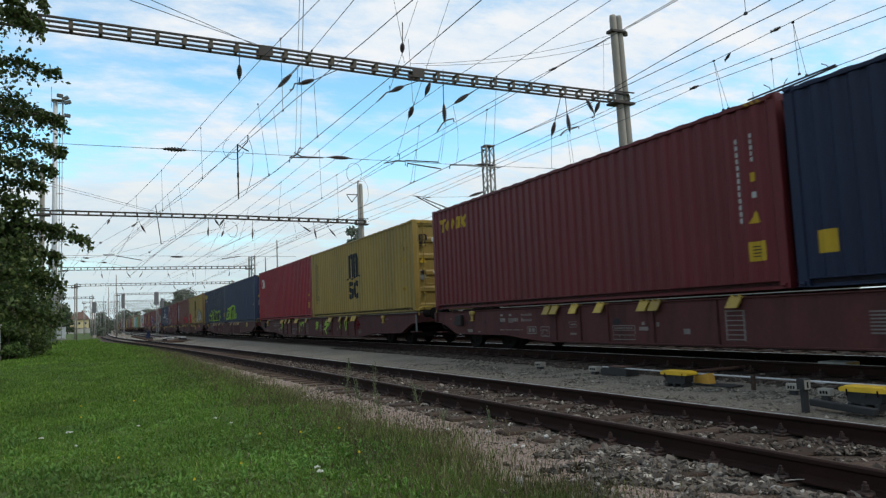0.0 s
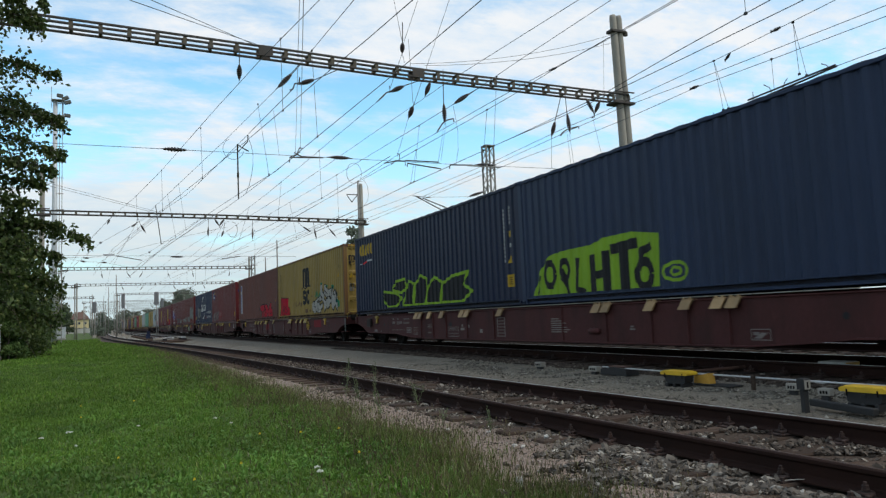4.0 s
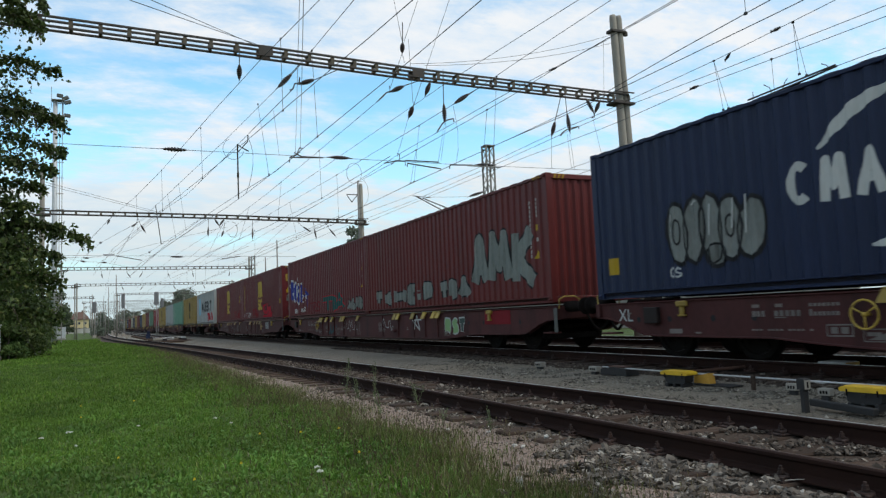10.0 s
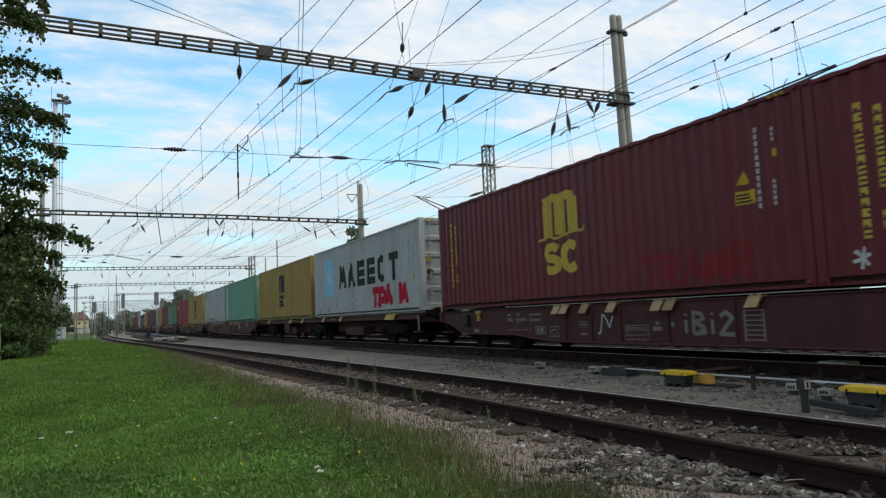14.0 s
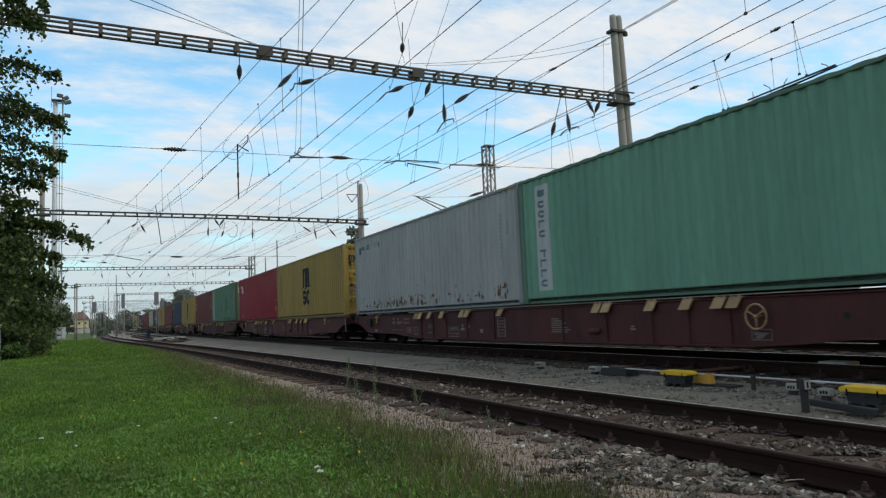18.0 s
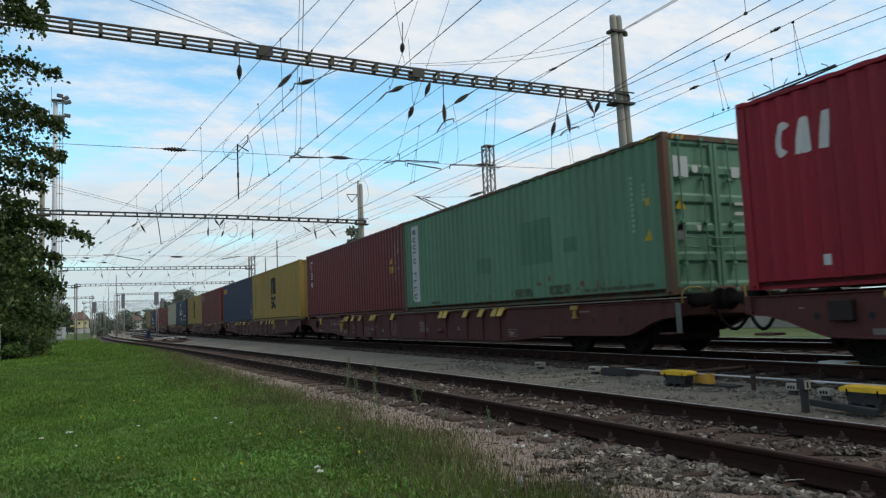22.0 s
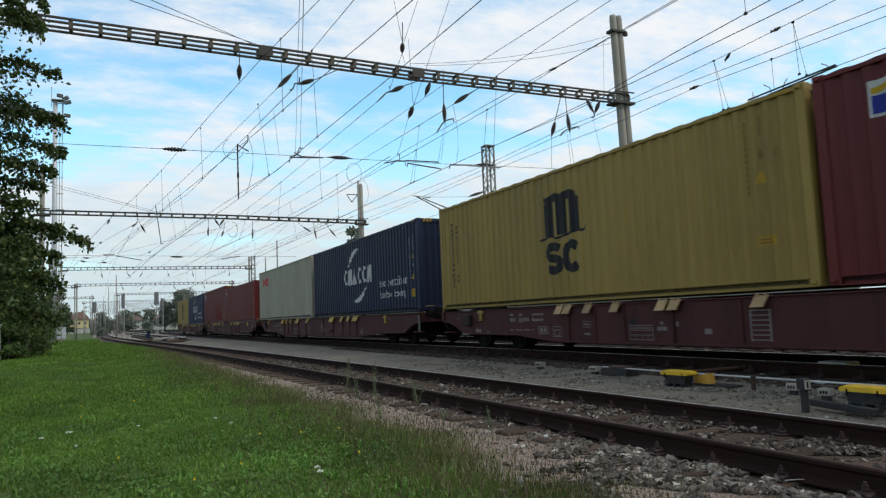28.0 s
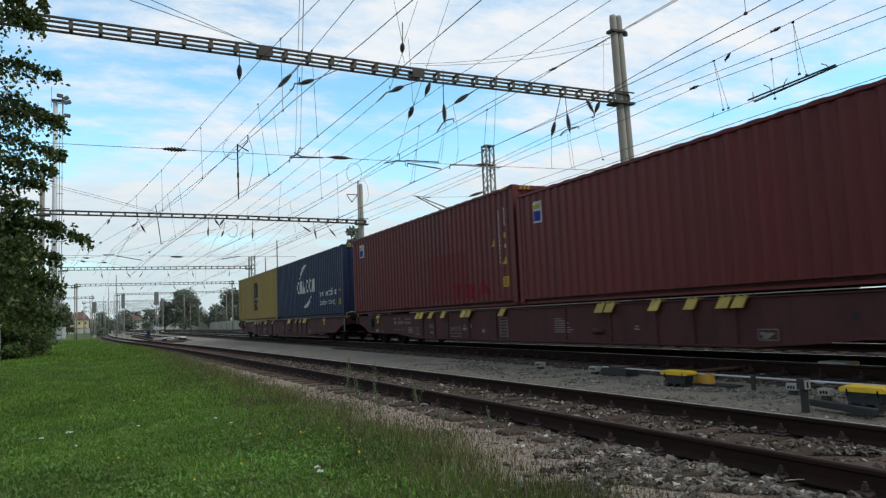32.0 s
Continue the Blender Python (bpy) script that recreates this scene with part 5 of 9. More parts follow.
def bushy_tree(name, x, y, h, r, n, size, mat, label, low=0.0, lobes=26, category="tree"):
    t = base(name, Matrix(), label, category, "trees beside the tracks")
    g = Geo()
    limb(g, (x, y, -0.6), (x + 0.2, y, h * 0.72), 0.035 * h, 0.012 * h, 0, 5)
    cs = []
    for i in range(lobes):
        a, b = rng.uniform(0, 6.28), rng.uniform(0, 1)
        rr = r * (0.35 + 0.65 * rng.random()) * (1 - 0.55 * b ** 2)
        cs.append((x + rr * math.cos(a) * 0.8, y + rr * math.sin(a) * 0.8, low + (h - low) * (0.12 + 0.80 * b), r * rng.uniform(0.22, 0.42)))
    for c in cs[::2]:
        limb(g, (x, y, min(c[2] * 0.7, h * 0.6)), c[:3], 0.012 * h, 0.004 * h, 0.0, 3)
    cs = np.array(cs)
    k = rng.integers(0, len(cs), n)
    d = rng.normal(0, 1, (n, 3))
    d /= np.linalg.norm(d, axis=1)[:, None]
    p = cs[k, :3] + d * (cs[k, 3] * (0.55 + 0.5 * rng.random(n)))[:, None] * np.array([1, 1, 0.85])
    p = p[p[:, 2] > -0.25]
    part("trunk", g, BARK, t, smooth=True)
    part("crown", leaves_mesh("crown", p, size), mat, t)
    return t


bushy_tree("tree", -5.0, 43.5, 6.6, 3.3, 36000, 0.17, LEAF_MID, "dense dark tree with boughs low over the grass", -0.7, 110)
bushy_tree("tree", -8.6, 72, 7.0, 3.9, 16000, 0.28, LEAF, "dense dark tree behind the lawn", -0.3, 50)
bushy_tree("tree", -10.6, 84, 11.0, 5.2, 18000, 0.34, LEAF, "tall dense dark tree behind the lawn", 0.2, 60)
bushy_tree("bush", -3.75, 41.5, 2.7, 1.45, 10000, 0.13, LEAF_MID, "dark bush under the trees at the lawn's end", -0.3, 34, "bush")
bushy_tree("bush", -4.0, 40.5, 1.5, 1.0, 3000, 0.12, WEEDLEAF, "light green bush at the lawn's end", -0.3, 22, "bush")
bushy_tree("tree", -6.2, 128, 7.5, 2.6, 4000, 0.42, LEAF_FAR, "distant round tree beside the tracks", 0.2, 26)


# ---------------------------------------------------------------- overhead line
CROSS_Y = 30.53


def wire(name, pts, label, r=0.008, sag=0.0, droppers=None, group="overhead wires"):
    """A wire through fixed points, sagging a little between them."""
    w = base(name, Matrix(), label, "overhead wire", group)
    out = []
    for (x0, y0, z0), (x1, y1, z1) in zip(pts[:-1], pts[1:]):
        n = 10 if sag else 1
        for i in range(n):
            a = i / n
            out.append((x0 + (x1 - x0) * a, y0 + (y1 - y0) * a, z0 + (z1 - z0) * a - 4 * sag * a * (1 - a)))
    out.append(pts[-1])
    part("strand", Geo().line(out, r, 5), WIRE, w)
    return w


FAR = 330
T, S = TRAIN_X, SECOND_X


def feeder(pts, label, r=0.010, sag=0.0):
    return wire("feeder_wire", pts, label, r, sag)


def catenary(contacts, messengers, droppers, label):
    """Contact wires, messengers and the droppers between them over one track."""
    c = base("catenary", Matrix(), label, "overhead line", "overhead lines along the tracks")
    for pts in contacts:
        part("contact_wire", Geo().line(pts, 0.0082, 5), WIRE, c)
    for pts in messengers:
        part("messenger", Geo().line(pts, 0.0082, 5), WIRE, c)
    for a, b in droppers:
        part("dropper", Geo().line([a, b], 0.006, 4), WIRE, c)
        for p in (a, b):
            part("clip", Geo().cbox(p[0] - 0.018, p[0] + 0.018, p[1] - 0.03, p[1] + 0.03, p[2] - 0.025, p[2] + 0.025, 0.006), WIRE, c)
    return c


far_droppers = [((T, y, 7.62), (T, y, 5.72)) for y in range(53, 150, 9)]
catenary([[(T - 0.8, -30, 5.7), (9.65, 7.75, 5.70), (9.86, 10.02, 5.70), (10.21, 12.89, 5.70), (10.26, 16.91, 5.70), (10.14, 23.64, 5.70), (10.24, 31.38, 5.70), (10.3, 49, 5.7), (10.0, 92, 5.7), (T, FAR, 5.7)],
          [(10.15, -30, 5.7), (10.22, 7.55, 5.72), (10.31, 10.46, 5.72), (10.40, 14.5, 5.72), (10.30, 16.97, 5.72), (10.20, 23.6, 5.72), (10.3, 31.4, 5.74), (10.0, 49, 5.75), (10.3, 92, 5.75), (T, FAR, 5.75)]],
         [[(10.2, -20, 7.75), (10.29, 12.79, 7.75), (10.33, 16.17, 7.75), (10.43, 19.49, 7.75), (10.38, 23.32, 7.75), (10.16, 32.67, 7.75), (9.58, 49.92, 7.75), (10.0, 92, 7.7), (T, FAR, 7.6)],
          [(10.2, -20, 6.93), (10.27, 14.54, 6.93), (10.38, 17.0, 6.93), (10.39, 23.80, 6.93), (10.37, 25.17, 6.93), (10.22, 35.48, 6.93), (10.15, 49, 6.93), (10.1, 70, 6.9)],
          [(10.4, -20, 8.25), (10.29, 13.52, 8.25), (10.06, 17.80, 8.25), (9.93, 20.32, 8.25), (9.79, 30.48, 8.25), (9.68, 39.08, 8.25), (9.2, 52, 8.2), (8.49, 68.06, 8.0), (8.3, 92, 7.9)]],
         [((10.42, 23.42, 7.76), (10.13, 23.42, 5.70)), ((10.36, 23.65, 6.92), (10.10, 23.65, 5.70)), ((10.43, 17.77, 7.76), (10.22, 17.77, 5.70)), ((10.38, 18.35, 6.93), (10.21, 18.35, 5.70)),
          ((10.16, 32.67, 7.75), (10.2, 32.67, 5.72)), ((9.72, 8.29, 7.72), (9.70, 8.29, 5.70)), ((9.9, 41.0, 7.75), (10.25, 41.0, 5.72))] + far_droppers, "copper contact wires and messengers over the main line")
catenary([[(S, -40, 5.55), (14.92, 10.17, 5.55), (14.81, 11.58, 5.55), (S, 16.1, 5.5), (S + 0.2, 49, 5.55), (S - 0.2, 92, 5.55), (S, FAR, 5.55)], [(S, -40, 6.6), (S, 10.3, 6.03), (S, 12.6, 5.91), (S, 16.1, 5.8), (S - 0.2, 49, 5.65), (S, FAR, 5.6)]],
         [[(12.9, -10, 7.2), (14.04, 9.69, 7.20), (14.41, 13.43, 7.20), (14.62, 18.46, 7.20), (14.55, 20.3, 7.20), (14.82, 25.83, 7.20), (14.6, 36.00, 7.20), (S, 49, 7.6), (S, 92, 7.7), (S, FAR, 7.6)],
          [(15.3, -10, 7.0), (14.91, 9.20, 7.00), (14.73, 13.13, 7.00), (14.40, 17.41, 7.00), (14.48, 20.39, 7.00), (14.71, 25.47, 7.00), (14.95, 34.12, 7.00), (14.8, 49, 7.1), (S, 92, 7.1)],
          [(15.6, -10, 6.9), (15.23, 9.41, 6.90), (15.07, 12.25, 6.90), (14.9, 14.55, 6.90), (15.13, 17.60, 6.90), (15.15, 19.24, 6.90), (14.96, 23.44, 6.90), (15.1, 49, 6.9)]],
         [((14.41, 13.43, 7.20), (14.61, 13.43, 5.92)), ((14.41, 13.43, 7.20), (14.80, 13.43, 5.98)), ((14.21, 10.88, 7.20), (14.27, 10.88, 6.0)), ((14.21, 10.88, 7.20), (14.51, 10.88, 6.0)), ((15.05, 12.21, 6.90), (15.06, 12.21, 5.9)), ((14.65, 18.90, 7.20), (14.97, 18.90, 5.8))],
         "copper contact wires and messengers over the second line")
catenary([[(5.3, -30, 5.7), (5.28, 9.34, 5.70), (5.25, 13.02, 5.70), (5.14, 18.11, 5.70), (5.06, 22.78, 5.70), (4.63, 27.27, 5.70), (4.3, 31.5, 5.7), (3.57, 43.26, 5.70), (2.4, 75, 5.7), (1.2, 120, 5.7), (0.9, FAR, 5.7)],
          [(5.14, 19.98, 5.70), (4.90, 26.72, 5.70), (4.71, 30.45, 5.70), (3.55, 46.04, 5.70), (2.6, 70, 5.7)]],
         [[(5.4, -20, 8.0), (5.12, 14.81, 8.00), (5.04, 18.28, 8.00), (4.88, 21.49, 8.00), (4.41, 27.99, 8.00), (3.57, 37.85, 8.00), (2.25, 53.59, 8.00), (1.1, 92, 7.6), (0.8, FAR, 7.6)]],
         [((4.65, 23.27, 8.0), (4.96, 23.27, 5.70)), ((5.05, 18.11, 8.0), (5.14, 18.11, 5.70)), ((3.57, 37.85, 8.00), (3.90, 37.85, 5.7)), ((3.3, 41.0, 8.0), (3.7, 41.0, 5.7))], "contact wires and messenger over the siding")
catenary([[(5.2, -20, 5.9), (4.47, 10.1, 5.9), (4.34, 11.8, 5.90), (4.18, 13.5, 5.90), (3.69, 19.2, 5.9), (3.17, 24.9, 5.90), (2.45, 32.3, 5.90), (0.77, 49.1, 5.90), (-0.6, 75, 5.9)]],
         [[(5.4, -10, 7.65), (4.19, 14.32, 7.65), (3.75, 18.09, 7.65), (3.27, 23.12, 7.65), (2.42, 32.95, 7.65), (1.64, 40.24, 7.65), (0.50, 48.73, 7.65), (-0.9, 60, 7.3)]],
         [((3.13, 25.44, 7.65), (3.17, 25.44, 5.9)), ((2.42, 32.95, 7.65), (2.45, 32.95, 5.9)), ((3.9, 16.7, 7.65), (3.92, 16.7, 5.9)), ((1.7, 39.7, 7.65), (1.75, 39.7, 5.9))], "contact wire and messenger swinging away from the siding")
catenary([[(7.9, 20.0, 5.75), (7.9, 27.4, 5.7), (7.6, 36, 5.7), (6.6, 49, 5.7), (5.8, 75, 5.7), (5.6, FAR, 5.7)]],
         [[(7.78, 20.00, 7.60), (7.84, 27.35, 7.60), (7.86, 31.65, 7.60), (7.87, 37.84, 7.60), (7.77, 45.10, 7.60), (6.6, 70, 7.6), (5.6, 110, 7.6), (5.6, FAR, 7.6)]],
         [((7.84, 27.44, 7.60), (7.89, 27.44, 5.70)), ((7.87, 34.2, 7.60), (7.66, 34.2, 5.70)), ((7.8, 42.0, 7.60), (7.2, 42.0, 5.70))], "contact wire and messenger between the lines")
feeder([(5.04, 20.19, 7.60), (4.75, 25.91, 7.60), (4.49, 30.78, 7.60), (4.03, 38.43, 7.60), (3.41, 43.30, 7.60), (2.03, 57.57, 7.60), (1.0, 80, 7.5)], "steel wire anchored at the gantry over the siding")
head_feeder = feeder([(17.3, -30, 10.97), (17.27, 17.40, 10.97), (17.22, 21.62, 10.97), (16.95, 27.64, 10.97), (16.75, 40.62, 10.97), (17.1, 50.14, 10.97), (16.31, 66.06, 10.5), (17.2, 92.4, 9.0), (17.2, 118, 8.8)], "feeder wire on the mast heads", 0.0125)
part("dropper", Geo().line([(17.15, 21.18, 10.97), (16.98, 21.18, 8.45)], 0.006, 4), WIRE, head_feeder)
feeder([(7.67, CROSS_Y, 8.2), (4.20, 16, 8.36), (2.62, 10, 5.57)], "thin crossing wire between the lines", 0.007)
feeder([(7.88, CROSS_Y, 8.2), (3.22, 12, 6.51)], "thin crossing wire between the lines", 0.007)
for p, q in (((6.76, 10.01), (6.96, 8.06)), ((13.02, 10.11), (12.41, 8.3)), ((14.97, 9.97), (14.63, 8.2)), ((14.85, 9.85), (14.51, 8.2)), ((20.99, 9.77), (20.88, 8.18)), ((22.12, 10.03), (22.31, 8.2)), ((21.98, 10.02), (22.12, 8.2))):
    feeder([(p[0], CROSS_Y, p[1]), (q[0], CROSS_Y, q[1])], "thin hanger wire at the cross-span", 0.008)
feeder([(15.42, CROSS_Y, 10.97), (15.60, CROSS_Y, 9.79), (15.58, CROSS_Y, 8.82), (15.43, CROSS_Y, 8.08)], "slack hanger wire at the cross-span", 0.008)
for p, q in (((8.23, 10.70), (8.46, 9.36)), ((9.05, 10.83), (8.50, 9.36)), ((8.43, 9.00), (7.99, 7.85)), ((8.45, 9.00), (8.51, 8.72)), ((8.67, 9.50), (8.74, 7.49)), ((10.15, 11.00), (8.78, 7.46))):
    feeder([(p[0], 20.05, p[1]), (q[0], 20.05, q[1])], "thin hanger wire at the beam", 0.007)
feeder([(4.14, 20.2, 8.78), (0.50, 14, 6.94)], "thin stay wire over the lawn", 0.008)
feeder([(4.0, 20.2, 8.78), (0.86, 14, 7.0)], "thin stay wire over the lawn", 0.008)
feeder([(8.8, 20.25, 8.8), (16.7, 20.2, 10.75)], "thin stay wires to the mast head", 0.007, 0.25)
feeder([(9.3, 20.25, 8.8), (16.7, 20.2, 10.45)], "thin stay wires to the mast head", 0.007, 0.2)
arms = base("cantilever_arm", Matrix(), "slanting steady arms of a farther support", "steady arm")
part("tube", Geo().tube((23.86, 55, 10.95), (27.0, 55, 9.45), 0.045, 6), BEAM, arms)
part("tube", Geo().tube((24.52, 55, 10.78), (27.2, 55, 9.85), 0.045, 6), BEAM, arms)
part("strut", Geo().tube((23.6, 55, 10.95), (25.25, 55, 10.85), 0.03, 6).tube((27.1, 55, -0.3), (27.1, 55, 9.9), 0.09, 8), BEAM, arms)
stay = wire("stay_wire", [(24.6, 55, 10.85), (28.9, 55, 11.05)], "insulated stay wire to the lattice mast", 0.012)
part("insulator", insulator((28.7, 55, 11.0), (30.6, 55, 11.6), 0.14), CERAMIC, stay)

# cross-span wire with its insulators and steady arms
span = wire("cross_span", [(-4.0, CROSS_Y, 8.0), (-1.1, CROSS_Y, 8.02), (2.9, CROSS_Y, 8.04), (9.6, CROSS_Y, 8.07), (15.2, CROSS_Y, 8.08), (24, CROSS_Y, 8.2)], "cross-span wire with dark insulators and steady arms", 0.011)
for x, z in ((2.75, 8.04), (9.65, 8.09), (17.05, 8.14)):
    part("insulator", insulator((x - 0.6, CROSS_Y, z), (x + 0.6, CROSS_Y, z), 0.10), CERAMIC, span)
for pts in ([(7.39, 7.75), (7.40, 7.97), (8.90, 8.04)], [(12.79, 7.90), (12.80, 8.13), (14.50, 8.14)], [(12.88, 7.85), (12.90, 8.0), (14.58, 7.83), (14.60, 7.75)], [(15.06, 7.85), (15.09, 8.04), (16.31, 8.09)]):
    part("steady_arm", Geo().line([(x, CROSS_Y - 0.03, z) for x, z in pts], 0.030, 8), BEAM, span)
for pts in ([(7.45, 8.02), (7.72, 8.12), (7.85, 8.42), (7.98, 8.40)], [(7.6, 8.2), (7.9, 8.05), (8.3, 8.0)], [(11.75, 7.95), (12.1, 8.02), (12.5, 8.10), (12.52, 8.40), (12.40, 8.44)], [(12.1, 7.90), (12.3, 8.1), (12.8, 8.1)], [(5.22, 8.40), (5.40, 8.27), (5.64, 8.55), (5.66, 8.82)], [(5.25, 8.1), (5.40, 8.27), (5.68, 8.14)]):
    part("clamp_horn", Geo().line([(x, CROSS_Y - 0.02, z) for x, z in pts], 0.026, 6), BEAM, span)
part("jumper_loop", Geo().line([(5.05 + 0.42 * math.cos(a), CROSS_Y, 8.20 + 0.44 * math.sin(a)) for a in np.linspace(2.0, 6.1, 20)], 0.010, 5), WIRE, span)
part("jumper_loop", Geo().line([(5.64, CROSS_Y, 8.77), (5.78, CROSS_Y, 8.45), (5.85, CROSS_Y, 8.10), (5.85, CROSS_Y, 7.6), (5.78, CROSS_Y, 7.13), (5.68, CROSS_Y, 6.7), (5.55, CROSS_Y, 6.36)], 0.010, 5), WIRE, span)
part("drop_rod", Geo().tube((5.22, CROSS_Y, 8.42), (5.23, CROSS_Y, 6.11), 0.030, 6).tube((5.225, CROSS_Y, 7.2), (5.225, CROSS_Y, 7.0), 0.045, 6), BEAM, span)


def v_pair(x, y, z, group="hanging insulators", drop=0.75):
    w = base("insulator_pair", Matrix(), "two dark insulators hung in a V under the beam", "insulator", group)
    for s in (-1, 1):
        part("insulator", insulator((x + s * 0.32, y, z), (x, y - 0.02, z - drop)), CERAMIC, w)
    part("clamp", Geo().tube((x, y, z - drop + 0.03), (x, y, z - drop - 0.12), 0.02, 6), BEAM, w)


v_pair(15.58, 20.0, 8.24, drop=0.56)
v_pair(7.1, 48.8, 7.86, drop=0.5)


def hung(p, a, q, y, hook=()):
    """A single insulator hung from the beam at p: its body lies between a and q, all in (x, z)."""
    w = base("hanging_insulator", Matrix(), "dark ribbed insulator hung from the gantry beam", "insulator", "hanging insulators")
    p, a, q = Vector((p[0], y, p[1])), Vector((a[0], y, a[1])), Vector((q[0], y - 0.04, q[1]))
    part("insulator", insulator(a, q, 0.080 if y < 30 else 0.07), CERAMIC, w)
    part("hanger", Geo().tube(p, a, 0.014, 6), BEAM, w)
    if hook:
        part("steady_arm", Geo().line([(x, y - 0.05, z) for x, z in hook], 0.022, 6), BEAM, w)
    return w


GY = 20.05
hung((3.53, 8.64), (3.52, 8.16), (3.50, 7.62), GY)
hung((5.28, 8.35), (5.04, 8.06), (4.52, 7.49), GY)
hung((6.47, 8.33), (5.70, 7.92), (5.12, 7.68), GY, [(4.90, 7.50), (4.99, 7.53), (5.05, 7.70), (5.18, 7.74), (5.20, 7.90)])
hung((9.18, 8.29), (8.52, 8.02), (7.94, 7.72), GY, [(7.55, 7.40), (7.71, 7.56), (7.86, 7.71), (7.98, 7.76), (7.96, 7.92)])
hung((9.39, 8.27), (9.37, 8.24), (9.13, 7.70), GY)
hung((9.82, 8.65), (9.79, 7.62), (9.79, 6.86), GY, [(9.50, 6.62), (9.57, 6.72), (9.71, 6.91), (9.88, 7.02), (10.08, 7.08), (10.10, 6.98)])
hung((11.16, 8.23), (10.77, 8.0), (10.08, 7.53), GY)
hung((14.25, 8.18), (13.98, 7.36), (13.75, 6.72), GY)
hung((14.44, 8.28), (14.47, 7.68), (14.53, 6.90), GY, [(14.12, 6.80), (14.20, 6.92), (14.39, 7.04), (14.87, 7.19), (14.90, 7.10)])
hung((8.49, 10.02), (8.47, 9.40), (8.42, 8.98), GY)
hung((8.80, 7.53), (8.76, 7.42), (8.54, 6.94), GY)
for p, q in (((0.67, 7.92), (0.44, 7.36)), ((2.21, 7.53), (1.79, 7.23)), ((2.15, 7.74), (2.64, 6.85)), ((6.44, 7.82), (6.39, 6.63)), ((7.47, 7.32), (7.24, 6.64)), ((9.27, 7.88), (9.25, 6.43)), ((12.2, 7.72), (13.30, 7.00)), ((13.4, 7.7), (13.61, 6.53)), ((14.2, 7.7), (15.04, 6.70))):
    hung((p[0], min(7.86, p[1] + 0.3)), (p[0] + (q[0] - p[0]) * 0.35, p[1] + (q[1] - p[1]) * 0.35), q, 48.9)
for p, q in (((-3.01, 49, 9.92), (4.06, 49, 8.05)), ((-3.01, 49, 9.75), (3.72, 49, 8.04))):
    feeder([p, q], "thin grey stay wire from the mast to the beam", 0.010)
drop = base("drop_rod", Matrix(), "thin steel rod hanging from the beam", "rod")
part("bar", Geo().tube((3.21, 48.7, 8.6), (3.53, 48.7, 6.14), 0.026, 6), BEAM, drop)
# wires running on beyond the second gantry
feeder([(3.38, 49, 7.89), (1.09, 70, 7.67), (-0.34, 90, 8.14)], "thin wire beyond the gantry", 0.010)
feeder([(6.42, 49, 7.95), (4.54, 60, 7.02), (2.86, 90, 7.34)], "wire beyond the gantry", 0.013)
feeder([(7.63, 49, 7.33), (6.01, 58, 7.77), (1.00, 70, 7.47)], "thin crossing wire beyond the gantry", 0.010)
feeder([(9.78, 55, 7.37), (8.81, 65, 7.19), (8.97, 90, 8.06)], "thin wire beyond the gantry", 0.011)
feeder([(7.56, 49, 7.97), (9.18, 70, 7.61)], "thin crossing wire beyond the gantry", 0.009)
feeder([(11.02, 60, 7.21), (9.38, 80, 7.07), (8.29, 110, 7.41)], "thin wire beyond the gantry", 0.012)
feeder([(10.75, 70, 7.13), (12.39, 60, 7.17), (15.32, 49, 8.21)], "thin crossing wire beyond the gantry", 0.011)
feeder([(12.85, 60, 6.89), (15.05, 54, 7.73), (16.36, 49, 8.23)], "thin crossing wire beyond the gantry", 0.011)
far_span = wire("cross_span", [(-4.6, 70, 7.42), (1.0, 70, 7.38), (12.3, 70, 7.29), (17.4, 70, 7.25)], "cross-span wire of the farther support", 0.013)
part("insulator", insulator((5.7, 70, 7.27), (7.1, 70, 7.25), 0.10), CERAMIC, far_span)
part("steady_arm", Geo().tube((1.31, 70, 7.37), (3.48, 70, 6.96), 0.035, 6).tube((0.3, 70, 7.46), (1.2, 70, 7.46), 0.04, 6), BEAM, far_span)
part("steady_arm", Geo().tube((10.34, 70, 7.03), (12.05, 70, 7.29), 0.035, 6), BEAM, far_span)
for pts, ends in (([(0.67, 49, 7.83), (-1.17, 60, 7.13), (-2.55, 68, 5.75)], (1,)), ([(2.71, 49, 7.87), (0.08, 60, 7.44), (-2.69, 70, 5.85)], (1,)),
                  ([(-3.23, 64, 6.74), (-0.93, 64, 6.65), (0.58, 64, 6.87)], (1,)), ([(-3.23, 64, 6.83), (-1.17, 64, 6.38), (0.33, 64, 6.28), (2.67, 64, 5.80)], (1, 2)), ([(6.06, 49, 7.94), (3.84, 66, 7.30), (3.30, 70, 7.40)], (1,))):
    w = wire("insulated_wire", pts, "thin distant wire with small dark insulators", 0.009)
    for i in ends:
        p, q = Vector(pts[i]), Vector(pts[i - 1])
        d = (q - p).normalized() * 0.22
        part("insulator", insulator(p - d, p + d, 0.085), CERAMIC, w)
head_loop = base("jumper_loop", Matrix(), "looped jumper cable over the mast head", "cable")
part("strand", Geo().line([(16.50 + 0.56 * math.cos(a), 48.9, 11.32 + 0.74 * math.sin(a)) for a in np.linspace(-0.6, 4.5, 24)], 0.013, 5), WIRE, head_loop)
part("tail", Geo().line([(16.4, 48.9, 10.58), (16.83, 48.9, 10.72), (17.2, 48.8, 10.8), (17.45, 48.8, 10.42), (17.50, 48.8, 9.9), (17.43, 48.8, 9.39), (17.16, 48.8, 8.97)], 0.013, 5), WIRE, head_loop)
